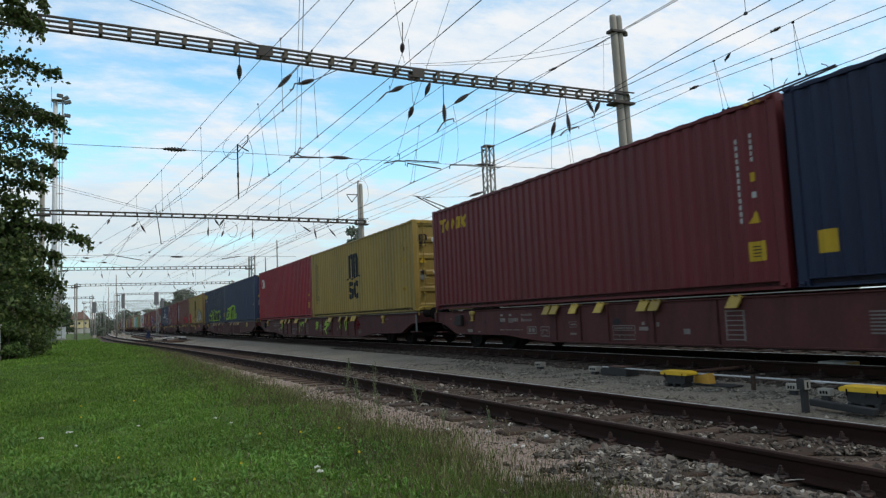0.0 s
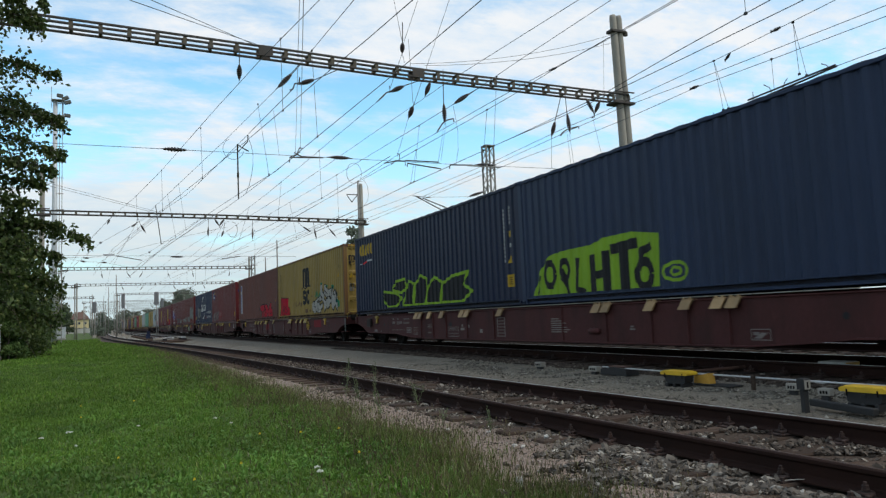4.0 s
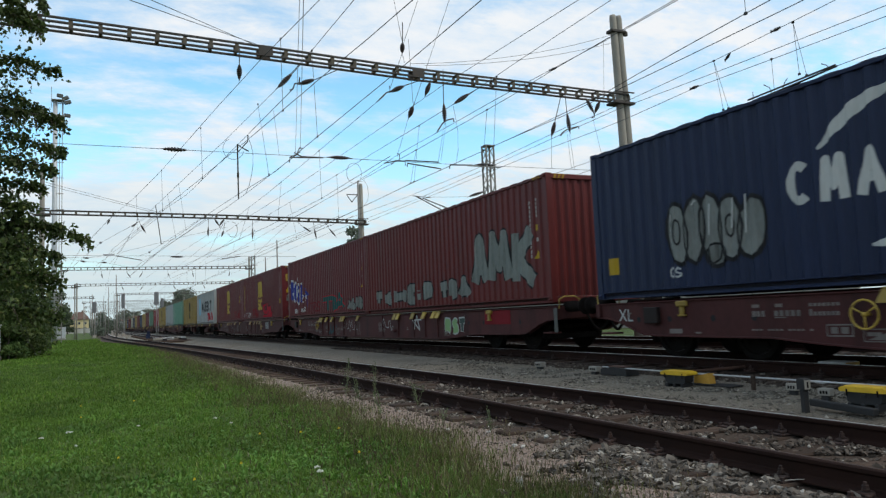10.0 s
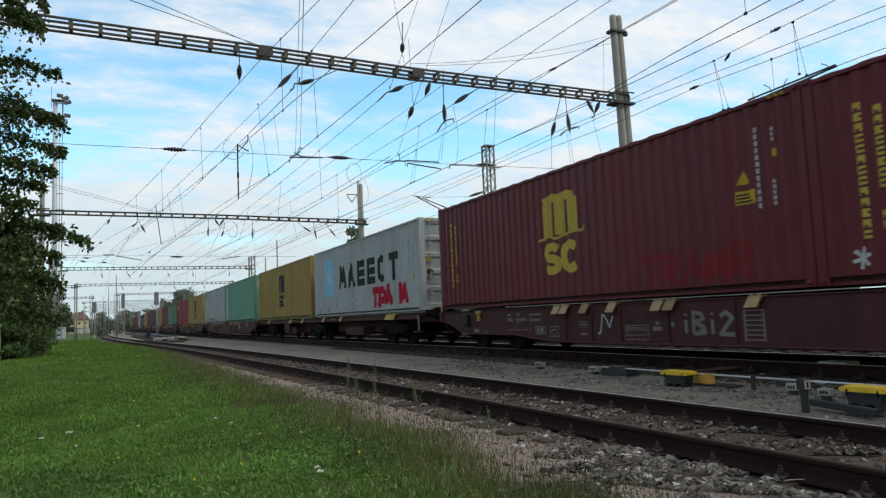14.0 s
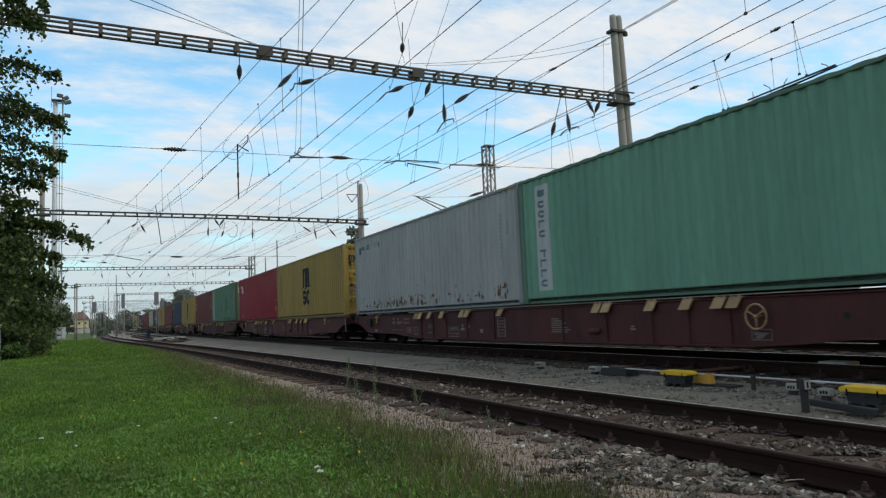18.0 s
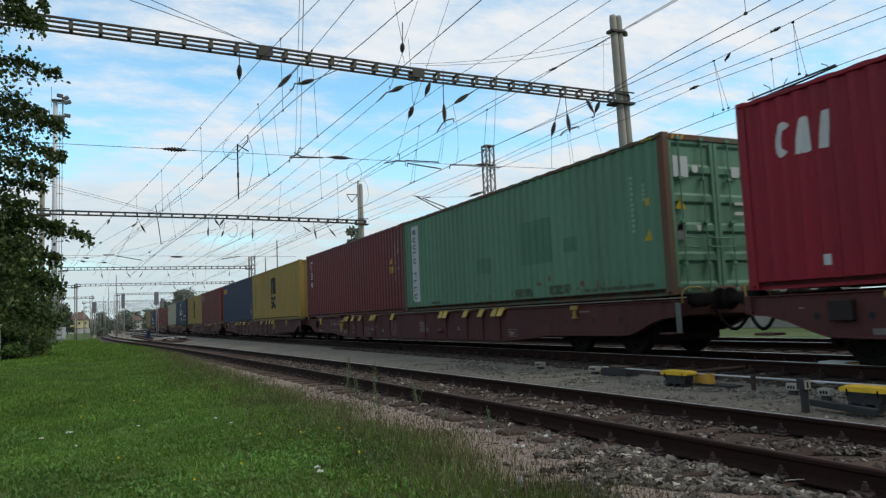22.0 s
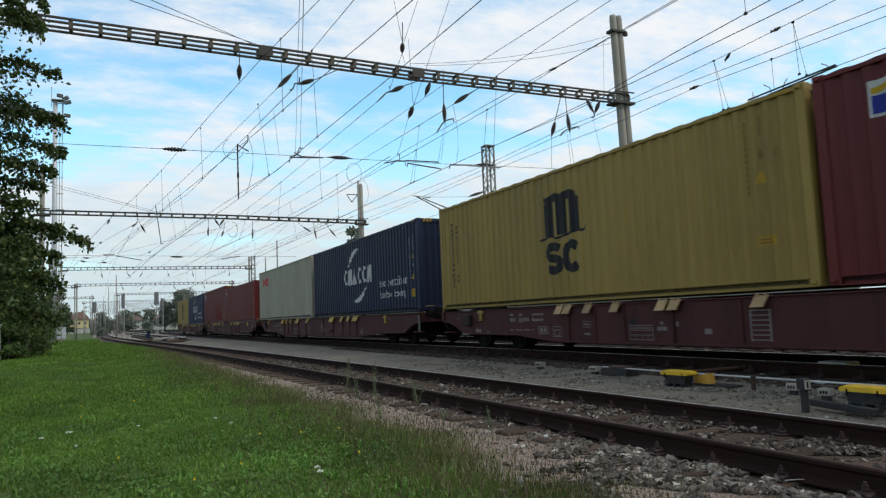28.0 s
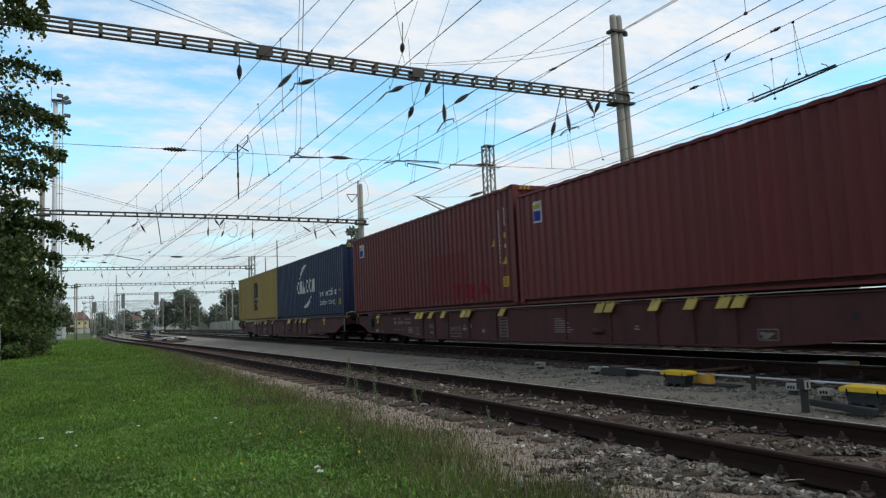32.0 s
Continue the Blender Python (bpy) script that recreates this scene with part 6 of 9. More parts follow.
loop = base("jumper_loop", Matrix(), "looped jumper cable under the beam", "cable")
part("strand", Geo().line([(7.95 + 0.32 * math.cos(a), 48.9, 7.15 + 0.5 * math.sin(a)) for a in np.linspace(-2.6, 1.6, 20)], 0.014, 5), WIRE, loop)
for x in (0.2, 2.9, 4.6, 7.4, 10.2, 14.6):
    hung((x, 7.8), (x, 7.45), (x + random.uniform(-0.5, 0.5), 6.8), 92.3)
for x in (3.0, 6.0, 10.2, 14.6):
    hung((x, 7.6), (x, 7.25), (x + random.uniform(-0.5, 0.5), 6.6), 117.9)

# section insulator in the second line's contact wire
sec = base("section_insulator", Matrix(), "long dark section insulator with bent horns in the contact wire", "section insulator")
A, B = Vector((SECOND_X, 12.61, 5.91)), Vector((SECOND_X, 10.28, 6.04))
part("runner", Geo().tube(A + Vector((0.1, 0, 0)), B + Vector((0.03, 0, 0)), 0.022, 6).tube(A + Vector((-0.12, 0, 0.02)), B + Vector((-0.02, 0, 0.02)), 0.022, 6), WIRE, sec)
for k, dy, dz in ((0.02, 0.0, 0.22), (0.26, 0.22, 0.27), (0.40, -0.13, 0.20), (0.92, 0.18, 0.18), (-0.55, -0.03, 0.13)):
    p = A.lerp(B, k)
    part("horn", Geo().line([p, p + Vector((0.02, dy * 0.3, dz * 0.6)), p + Vector((0.02, dy, dz))], 0.011, 5), WIRE, sec)


# small dark clamps and cut-in insulators in the second line's wires
for p, q in (((14.8, 14.70, 6.87), (14.8, 14.38, 6.875)), ((14.8, 11.95, 7.46), (14.8, 11.65, 7.48)), ((14.8, 13.42, 7.24), (14.8, 13.22, 7.40)), ((13.95, 20.2, 9.13), (14.31, 20.2, 9.29))):
    w = base("wire_clamp", Matrix(), "small dark clamp in an overhead wire", "wire clamp", "wire clamps")
    part("body", insulator(p, q, 0.045), CERAMIC, w)
    part("bolt", Geo().tube((p[0], p[1], p[2] - 0.03), (p[0], p[1], p[2] + 0.05), 0.014, 6), WIRE, w)


def lattice_mast(x, y, z1, w=0.42, label="square grey steel lattice mast"):
    m = base("lattice_mast", Matrix(), label, "mast", "masts beside the tracks")
    for sx in (-1, 1):
        for sy in (-1, 1):
            part("leg", Geo().cbox(x + sx * w / 2 - 0.035, x + sx * w / 2 + 0.035, y + sy * w / 2 - 0.035, y + sy * w / 2 + 0.035, -0.4, z1, 0.006), MASTGREY, m)
    n = int(z1 / 0.62)
    for i in range(n):
        z, q = z1 - i * 0.62, z1 - (i + 1) * 0.62
        s = 1 if i % 2 else -1
        for sy in (-1, 1):
            part("brace", Geo().tube((x - s * w / 2, y + sy * w / 2, z), (x + s * w / 2, y + sy * w / 2, q), 0.024, 5), MASTGREY, m)
        for sx in (-1, 1):
            part("brace", Geo().tube((x + sx * w / 2, y - s * w / 2, z), (x + sx * w / 2, y + s * w / 2, q), 0.024, 5), MASTGREY, m)
    part("cap", Geo().cbox(x - w / 2 - 0.05, x + w / 2 + 0.05, y - w / 2 - 0.05, y + w / 2 + 0.05, z1, z1 + 0.06, 0.01), MASTGREY, m)
    part("cross_arm", Geo().tube((x - 1.3, y - w / 2 - 0.05, z1 - 1.05), (x + 0.5, y - w / 2 - 0.05, z1 - 1.05), 0.03, 6), MASTGREY, m)
    return m


lattice_mast(17.2, CROSS_Y, 9.05)
lattice_mast(17.6, 93.0, 9.3)
lattice_mast(-4.1, 92.0, 8.6, 0.55)


def pole(x, y, z1, r=0.095, label="slim grey concrete trackside pole", mat=None):
    p = base("pole", Matrix(), label, "pole", "masts beside the tracks")
    part("shaft", Geo().lathe((x, y, -0.5), (x, y, z1), [(0, r), (0.5, r * 0.85), (1, r * 0.68)], 12), mat or MASTGREY, p, smooth=True)
    return p


pole(17.0, 76.5, 9.6)
pole(17.2, 83.5, 8.4)
pole(2.5, 130, 9.8)
pole(-1.9, 190, 8.0, 0.09)
pole(-0.4, 210, 6.6, 0.09)
pole(0.3, 235, 6.4, 0.09)
pole(3.03, 180, 8.9, 0.10)
pole(1.0, 150, 5.6, 0.09)
pole(-1.2, 165, 5.2, 0.09)
pole(6.6, 260, 7.2, 0.09)
pole(9.4, 240, 7.0, 0.09)
pole(18.0, 180, 9.2)
pole(1.9, 180, 10.5)
pole(1.2, 240, 11.0)
pole(4.4, 190, 9.0)
p2 = pole(17.0, 49.6, 10.9)
part("top_arm", Geo().tube((16.1, 49.6, 9.9), (17.0, 49.6, 9.9), 0.03, 6).tube((16.1, 49.6, 9.9), (16.5, 49.6, 9.35), 0.03, 6).tube((16.9, 49.6, 9.85), (16.5, 49.6, 9.35), 0.03, 6), BEAM, p2)
for y, x0, x1 in ((150, 3.1, 23), (186, -3.2, 22), (205, -1.0, 22), (225, -3.6, 22), (250, -2.0, 22), (275, -4.4, 22), (300, -3.0, 23), (330, -3.0, 23), (152, -7.6, -1.2)):
    gantry(y, x0, x1, 7.15 if y > 152 else 7.3 if x0 > 0 else 6.9, 7.6, False, "distant gantry over the station tracks", 0.09, 0.07)


# ---------------------------------------------------------------- light tower
def light_tower(x, y, h):
    t = base("light_tower", Matrix(), "tall slim white floodlight tower with a ladder and a lamp platform", "light tower")
    part("shaft", Geo().lathe((x, y, -0.4), (x, y, h), [(0, 0.34), (0.4, 0.31), (1, 0.26)], 14), GALV, t, smooth=True)
    part("ladder", Geo().tube((x + 0.52, y - 0.2, 1), (x + 0.52, y - 0.2, h - 1.5), 0.04, 5).tube((x + 0.80, y - 0.2, 1), (x + 0.80, y - 0.2, h - 1.5), 0.04, 5), MASTGREY, t)
    for i in range(14):
        z = 2 + i * (h - 4) / 13
        part("ladder_stay", Geo().box(x, x + 1.0, y - 0.25, y - 0.18, z, z + 0.07), MASTGREY, t)
    part("platform", Geo().cbox(x - 0.4, x + 1.05, y - 0.6, y + 0.6, h - 2.2, h - 2.0, 0.02).cbox(x - 0.4, x + 1.05, y - 0.6, y + 0.6, h - 0.1, h, 0.02), MASTGREY, t)
    part("basket", Geo().cbox(x - 0.1, x + 1.0, y - 0.5, y + 0.5, h - 2.9, h - 2.2, 0.04), POSTGREY, t)
    part("rod", Geo().tube((x - 0.42, y, h - 1.0), (x - 0.42, y, h + 1.7), 0.03, 5), MASTGREY, t)
    part("lamp_bracket", Geo().tube((x + 0.83, y, h - 2.7), (x + 0.83, y, h + 0.2), 0.08, 6).tube((x + 0.5, y, h - 0.1), (x + 1.4, y, h + 0.2), 0.05, 6).tube((x + 0.3, y, h - 0.4), (x + 1.6, y, h - 0.35), 0.05, 6), MASTGREY, t)
    for dx, dz, a, w in ((0.52, 0.52, 8, 0.36), (1.13, 0.25, -25, 0.40), (1.40, -0.25, -20, 0.38), (1.34, -1.95, 6, 0.36)):
        f = part("floodlight", Geo().cbox(-w, w, -0.2, 0.2, -0.21, 0.21, 0.06), POSTGREY, t, "grey floodlight housing")
        f.matrix_basis = pose(x + dx, y - 0.3, h + dz, 0, a, 0)


light_tower(-4.98, 100, 29.65)


# ---------------------------------------------------------------- signals
SIGNAL = material("signal_grey", (0.13, 0.13, 0.135), 0.6, 0.0, 0.2, 3, 20, 0.0)


def signal(x, y, h, head=1.9):
    s = base("railway_signal", Matrix(), "tall colour-light signal with a grey back plate", "signal", "signals")
    part("post", Geo().tube((x, y, -0.4), (x, y, h - head), 0.06, 10), MASTGREY, s)
    part("head", Geo().cbox(x - 0.32, x + 0.32, y - 0.12, y + 0.12, h - head, h, 0.08), SIGNAL, s, "grey signal head")
    for i in range(4):
        z = h - 0.3 - i * head / 4.6
        part("hood", Geo().lathe((x, y + 0.12, z), (x, y + 0.40, z), [(0, 0.14), (1, 0.15), (1, 0.13)], 10), BLACK, s)
    part("foot", Geo().cbox(x - 0.3, x + 0.3, y - 0.3, y + 0.3, -0.5, 0.1, 0.04), CONC, s)
    part("ladder", Geo().tube((x + 0.25, y, 0), (x + 0.2, y, h - head), 0.025, 5), GALV, s)


signal(4.07, 150, 7.5, 2.7)
signal(7.75, 117, 6.25, 1.95)
signal(12.6, 172, 7.3, 1.9)
signal(-0.72, 130, 5.4, 1.7)


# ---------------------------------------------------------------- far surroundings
# still paler leaf colours, with more of the distance haze mixed in
LEAF_HAZE = leafy("haze_paled_leaves", (0.110, 0.132, 0.100), (0.165, 0.182, 0.138), None, 0.9, 0.2)
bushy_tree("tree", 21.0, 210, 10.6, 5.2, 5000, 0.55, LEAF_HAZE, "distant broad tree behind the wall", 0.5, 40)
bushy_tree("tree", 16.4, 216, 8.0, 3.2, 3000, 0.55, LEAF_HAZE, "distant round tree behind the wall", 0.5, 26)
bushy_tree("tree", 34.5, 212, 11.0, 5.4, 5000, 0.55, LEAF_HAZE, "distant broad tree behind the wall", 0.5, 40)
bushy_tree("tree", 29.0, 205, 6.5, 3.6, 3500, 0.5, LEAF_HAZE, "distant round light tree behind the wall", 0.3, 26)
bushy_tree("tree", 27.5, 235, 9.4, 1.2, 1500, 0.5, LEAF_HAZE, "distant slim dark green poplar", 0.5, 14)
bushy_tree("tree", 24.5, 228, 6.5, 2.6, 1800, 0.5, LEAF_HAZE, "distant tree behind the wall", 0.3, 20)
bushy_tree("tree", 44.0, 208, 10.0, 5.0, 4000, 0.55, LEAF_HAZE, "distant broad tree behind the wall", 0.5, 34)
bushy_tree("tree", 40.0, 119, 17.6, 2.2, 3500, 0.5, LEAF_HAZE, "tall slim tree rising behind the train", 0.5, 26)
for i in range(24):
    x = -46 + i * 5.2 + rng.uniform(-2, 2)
    bushy_tree("tree", x, 470 + rng.uniform(-40, 60), rng.uniform(7, 12), rng.uniform(4.5, 7.5), 1100, 1.2, LEAF_HAZE, "far tree on the horizon, leaf colours paled by haze", 0.0, 22)
for i in range(12):
    y = rng.uniform(150, 260)
    bushy_tree("bush", -0.052 * y + rng.uniform(-6.0, 1.5), y, rng.uniform(1.2, 2.6), rng.uniform(1.3, 2.4), 900, 0.4, LEAF_FAR if i % 2 else LEAF_HAZE, "low distant bush beside the tracks", -0.4, 14, "bush")
for i in range(9):
    y = rng.uniform(160, 330)
    bushy_tree("bush", 0.005 * y + rng.uniform(-1.5, 1.5), y, rng.uniform(0.9, 1.8), rng.uniform(1.0, 1.8), 600, 0.35, LEAF_HAZE, "low weeds between the distant tracks, colours paled by haze", -0.4, 12, "bush")
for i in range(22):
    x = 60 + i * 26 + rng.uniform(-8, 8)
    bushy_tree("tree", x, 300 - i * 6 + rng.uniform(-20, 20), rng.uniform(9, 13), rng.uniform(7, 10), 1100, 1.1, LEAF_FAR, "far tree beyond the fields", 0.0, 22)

PLASTER = material("ochre_plaster", (0.52, 0.42, 0.22), 0.9, 0, 0.12, 0.6, 10, 0.1, 20)
PALEWALL = material("pale_plaster", (0.36, 0.35, 0.32), 0.9, 0, 0.12, 0.6, 10, 0.1, 20)
TILES = material("roof_tiles", (0.115, 0.068, 0.052), 0.85, 0, 0.25, 1.5, 12, 0.3, 16)
GLASS = material("dark_window_glass", (0.03, 0.035, 0.04), 0.12, 0, 0.1, 2, 10, 0.0)
WALLC = material("wall_panels", (0.27, 0.25, 0.215), 0.9, 0, 0.2, 0.5, 12, 0.15, 20, rand=0.12)


def house(x, y, w, d, h, roof, coat, label):
    b = base("house", Matrix(), label, "house", "houses beyond the station")
    for x0, x1, y0, y1 in ((x - w / 2, x + w / 2, y - d / 2, y - d / 2 + 0.3), (x - w / 2, x + w / 2, y + d / 2 - 0.3, y + d / 2), (x - w / 2, x - w / 2 + 0.3, y - d / 2 + 0.3, y + d / 2 - 0.3), (x + w / 2 - 0.3, x + w / 2, y - d / 2 + 0.3, y + d / 2 - 0.3)):
        part("wall", Geo().box(x0, x1, y0, y1, -0.6, h), coat, b)
    o, e = 0.6, min(w, d) * 0.32
    c = [(x - w / 2 - o, y - d / 2 - o), (x + w / 2 + o, y - d / 2 - o), (x + w / 2 + o, y + d / 2 + o), (x - w / 2 - o, y + d / 2 + o)]
    r = [(x - w / 2 + e, y), (x + w / 2 - e, y)]
    for a, b2, top in ((0, 1, r), (1, 2, r[1:]), (2, 3, r[::-1]), (3, 0, r[:1])):
        low = [(*c[a], h - 0.2), (*c[b2], h - 0.2)] + [(*p, h + roof) for p in top[::-1]]
        n = len(low)
        v = low + [(p[0], p[1], p[2] + 0.2) for p in low]
        part("roof_slope", Geo().add(v, [tuple(range(n))[::-1], tuple(range(n, 2 * n))] + [(i, (i + 1) % n, n + (i + 1) % n, n + i) for i in range(n)]), TILES, b)
    part("chimney", Geo().cbox(x + 1, x + 1.7, y, y + 0.7, h + roof * 0.4, h + roof + 1.0, 0.03), TILES, b)
    for k in range(3):
        for z in (1.2, 4.0):
            if z + 1.3 < h:
                wx = x - w / 2 + w * (k + 0.5) / 3
                win = part("window", Geo().cbox(wx - 0.55, wx + 0.55, y - d / 2 - 0.06, y - d / 2 + 0.02, z, z + 1.3, 0.02), PALEWALL, b)
                part("pane", Geo().box(wx - 0.45, wx + 0.45, y - d / 2 - 0.075, y - d / 2 - 0.062, z + 0.1, z + 1.2), GLASS, win)


house(-9.3, 420, 8.6, 7.0, 6.7, 3.6, PLASTER, "ochre two-storey house with a brown tiled roof")
house(-19.0, 425, 6, 6, 4.0, 2.6, PALEWALL, "small pale house beside the ochre one")
house(31.0, 400, 12, 10, 4.5, 4.0, PALEWALL, "pale house with a red-brown tiled roof")
house(17.0, 520, 18, 10, 6.0, 3.0, PALEWALL, "long pale station building")


garden = base("garden_wall", Matrix(), "low pale plastered wall before the ochre house", "wall")
part("wall", Geo().cbox(-15.0, -3.5, 380, 380.3, -0.5, 1.9, 0.03), PALEWALL, garden)
part("coping", Geo().cbox(-15.1, -3.4, 379.9, 380.4, 1.9, 2.05, 0.03), TILES, garden)
bushy_tree("tree", -11.6, 330, 8.6, 2.4, 1800, 0.7, LEAF_FAR, "dark tree beside the ochre house", 0.0, 22)


def build_wall():
    w = base("boundary_wall", Matrix(), "grey concrete panel wall along the station", "wall", kind="structure")
    me = Geo().cbox(-0.06, 0.06, -1.22, 1.22, -0.5, 1.55, 0.02).mesh("wall_panel")
    post = Geo().cbox(-0.11, 0.11, -0.11, 0.11, -0.5, 1.70, 0.02).mesh("wall_post")
    for i in range(96):
        y = 20 + i * 2.7
        part("wall_panel", me, WALLC, w).matrix_basis = pose(27.0, y, 0)
        part("wall_post", post, WALLC, w).matrix_basis = pose(27.0, y + 1.35, 0)


build_wall()


# ---------------------------------------------------------------- cabinets
def cabinet(x, y, w, d, h, label, doors=2):
    c = base("switch_cabinet", Matrix(), label, "cabinet", "trackside cabinets")
    part("body", Geo().cbox(x - w / 2, x + w / 2, y - d / 2, y + d / 2, -0.15, h, 0.03), GALV, c)
    part("plinth", Geo().cbox(x - w / 2 - 0.04, x + w / 2 + 0.04, y - d / 2 - 0.04, y + d / 2 + 0.04, -0.5, -0.12, 0.02), CONC, c)
    part("lid", Geo().cbox(x - w / 2 - 0.05, x + w / 2 + 0.05, y - d / 2 - 0.05, y + d / 2 + 0.05, h, h + 0.06, 0.02), GALV, c)
    for i in range(doors):
        x0 = x - w / 2 + 0.05 + i * (w - 0.1) / doors
        dd = part("door", Geo().cbox(x0 + 0.01, x0 + (w - 0.1) / doors - 0.01, y - d / 2 - 0.03, y - d / 2 - 0.002, 0.0, h - 0.08, 0.01), GALV, c)
        part("handle", Geo().cbox(x0 + 0.08, x0 + 0.12, y - d / 2 - 0.06, y - d / 2 - 0.03, h * 0.5, h * 0.5 + 0.15, 0.01), BLACK, dd)


cabinet(-4.62, 40.0, 0.8, 0.5, 1.30, "pale grey steel cabinet at the lawn's end")
cabinet(-5.45, 124, 1.7, 0.9, 1.5, "pale grey steel cabinet by the light tower")


# ---------------------------------------------------------------- point machines by the main line
CASTIRON = material("dark_cast_iron", (0.019, 0.018, 0.018), 0.7, 0.1, 0.3, 5, 40, 0.2)
LID = material("yellow_machine_lid", (0.60, 0.37, 0.015), 0.5, 0, 0.15, 4, 40, 0.05, second=(0.42, 0.27, 0.03), second_at=(0.55, 0.75))
ORANGE = material("faded_orange", (0.50, 0.27, 0.04), 0.6, 0, 0.2, 5, 30, 0.1)
PIPE = material("pale_pipe", (0.42, 0.42, 0.42), 0.45, 0.2, 0.15, 3, 30, 0.05)


def point_machine(m, label):
    """A low dark casting on legs under a domed yellow lid."""
    p = base("point_machine", m, label, "point machine", "point machines")
    part("lid", Geo().slab([(-0.50, 0.30), (0.50, 0.30), (0.53, 0.33), (0.52, 0.37), (0.46, 0.41), (-0.46, 0.41), (-0.52, 0.37), (-0.53, 0.33)], 0, -0.23, 0.23).cbox(-0.19, 0.19, -0.43, 0.43, 0.40, 0.428, 0.012), LID, p, "bright yellow lid")
    part("body", Geo().slab([(-0.40, 0.30), (0.40, 0.30), (0.38, 0.10), (0.28, 0.04), (-0.28, 0.04), (-0.38, 0.10)], 0, -0.17, 0.17).cbox(-0.21, -0.18, -0.06, 0.06, 0.18, 0.26, 0.01), CASTIRON, p)
    for y in (-0.3, 0.0, 0.3):
        part("leg", Geo().cbox(-0.24, 0.24, y - 0.05, y + 0.05, -0.10, 0.06, 0.015), CASTIRON, p)
    for y in (-0.34, 0.34):
        part("clasp", Geo().tube((-0.235, y, 0.22), (-0.235, y, 0.36), 0.018, 6), BLACK, p)
    return p


point_machine(pose(7.45, 8.02, -0.20, 0, 0, 4) @ Matrix.Scale(0.47, 4), "dark point machine under a yellow lid on the gravel")
point_machine(pose(6.85, 4.78, -0.14, 0, 0, 4) @ Matrix.Scale(0.45, 4), "dark point machine under a yellow lid on the gravel")


def small_things():
    box = base("junction_box", Matrix(), "small orange cable box on the gravel", "junction box")
    part("body", Geo().slab([(7.66, -0.20), (7.95, -0.20), (7.94, -0.09), (7.68, -0.04)], 0, 7.66, 7.78), ORANGE, box)
    part("base_plate", Geo().cbox(7.62, 7.86, 7.25, 7.96, -0.205, -0.185, 0.005), CASTIRON, box, "dark base plate")
    pipe = base("cable_pipe", Matrix(), "long pale pipe along the rail", "pipe")
    part("tube", Geo().line([(7.75, 2.0, -0.04), (7.75, 5.3, -0.05), (7.75, 7.0, -0.06), (7.78, 8.5, -0.07), (7.95, 10.4, -0.09)], 0.012, 10), PIPE, pipe, smooth=True)
    for y in (6.0, 8.3):
        part("sleeve", Geo().tube((7.755, y - 0.06, -0.06), (7.755, y + 0.06, -0.06), 0.018, 10), PIPE, pipe)
    for i, (x, y) in enumerate(((7.85, 12.25), (7.82, 10.45), (7.62, 6.27), (7.42, 5.68))):
        b = base("track_box", pose(x, y, -0.20, 0, 0, 5), "small pale concrete marker box with dark slots", "marker box", "marker boxes")
        b.scale = (0.62, 0.62, 0.62) if i < 2 else (0.44, 0.44, 0.60)
        part("body", Geo().cbox(-0.10, 0.10, -0.17, 0.17, 0.06, 0.20, 0.015), CONC, b)
        part("foot", Geo().cbox(-0.07, 0.07, -0.10, 0.10, -0.15, 0.06, 0.01), CASTIRON, b)
        for d in (-0.08, 0.0, 0.08):
            part("slot", Geo().box(-0.106, -0.099, d - 0.025, d + 0.025, 0.10, 0.155), BLACK, b)
    dark = base("lever_frame", pose(7.92, 9.92, -0.2, 0, 0, 4), "dark cast lever box with a pale cover", "lever box")
    part("body", Geo().slab([(-0.32, 0.0), (0.32, 0.0), (0.30, 0.10), (0.0, 0.14), (-0.30, 0.11)], 0, -0.14, 0.14), CASTIRON, dark)
    part("cover", Geo().cbox(-0.10, 0.10, -0.22, 0.16, 0.125, 0.15, 0.01), RUST, dark)
    post = base("marker_post", pose(6.62, 5.32, -0.24, 0, 0, -12) @ Matrix.Diagonal((0.72, 0.72, 1.0, 1.0)), "short dark steel post with a pale number plate", "marker post")
    part("post", Geo().cbox(-0.042, 0.042, -0.042, 0.042, -0.1, 0.30, 0.008), CASTIRON, post)
    part("head", Geo().slab([(-0.075, 0.235), (0.075, 0.235), (0.075, 0.33), (0.055, 0.352), (-0.055, 0.352), (-0.075, 0.33)], 0, -0.058, 0.058), CASTIRON, post)
    plate = part("plate", Geo().cbox(-0.05, 0.05, -0.083, -0.076, 0.24, 0.335, 0.002), CONC, post, "pale plate with a dark mark")
    part("mark", Geo().box(-0.016, 0.012, -0.086, -0.084, 0.258, 0.318), BLACK, plate)
    beam = base("steel_channel", pose(6.75, 5.0, -0.2, 0, 0, 75), "short steel channel on the gravel", "steel channel")
    part("web", Geo().cbox(-0.45, 0.45, -0.035, 0.035, 0.0, 0.07, 0.008), CASTIRON, beam)
    stub = base("pipe_support", pose(7.68, 6.92, -0.2), "small weathered grey pipe support", "support")
    part("upright", Geo().cbox(-0.02, 0.02, -0.028, 0.028, -0.05, 0.17, 0.006), WOOD, stub)
    slab = base("crossing_slab", pose(9.9, 7.33, -0.05), "pale board lying between the rails", "board")
    part("board", Geo().cbox(-0.16, 0.16, -0.22, 0.22, 0.0, 0.05, 0.01), WHITE, slab)
    part("end_cap", Geo().cbox(-0.15, 0.15, -0.235, -0.222, -0.02, 0.045, 0.004), ORANGE, slab, "faded orange end")
    rod = base("stretcher_rod", pose(8.6, 8.6, -0.1), "rusty stretcher rod to the rails", "rod")
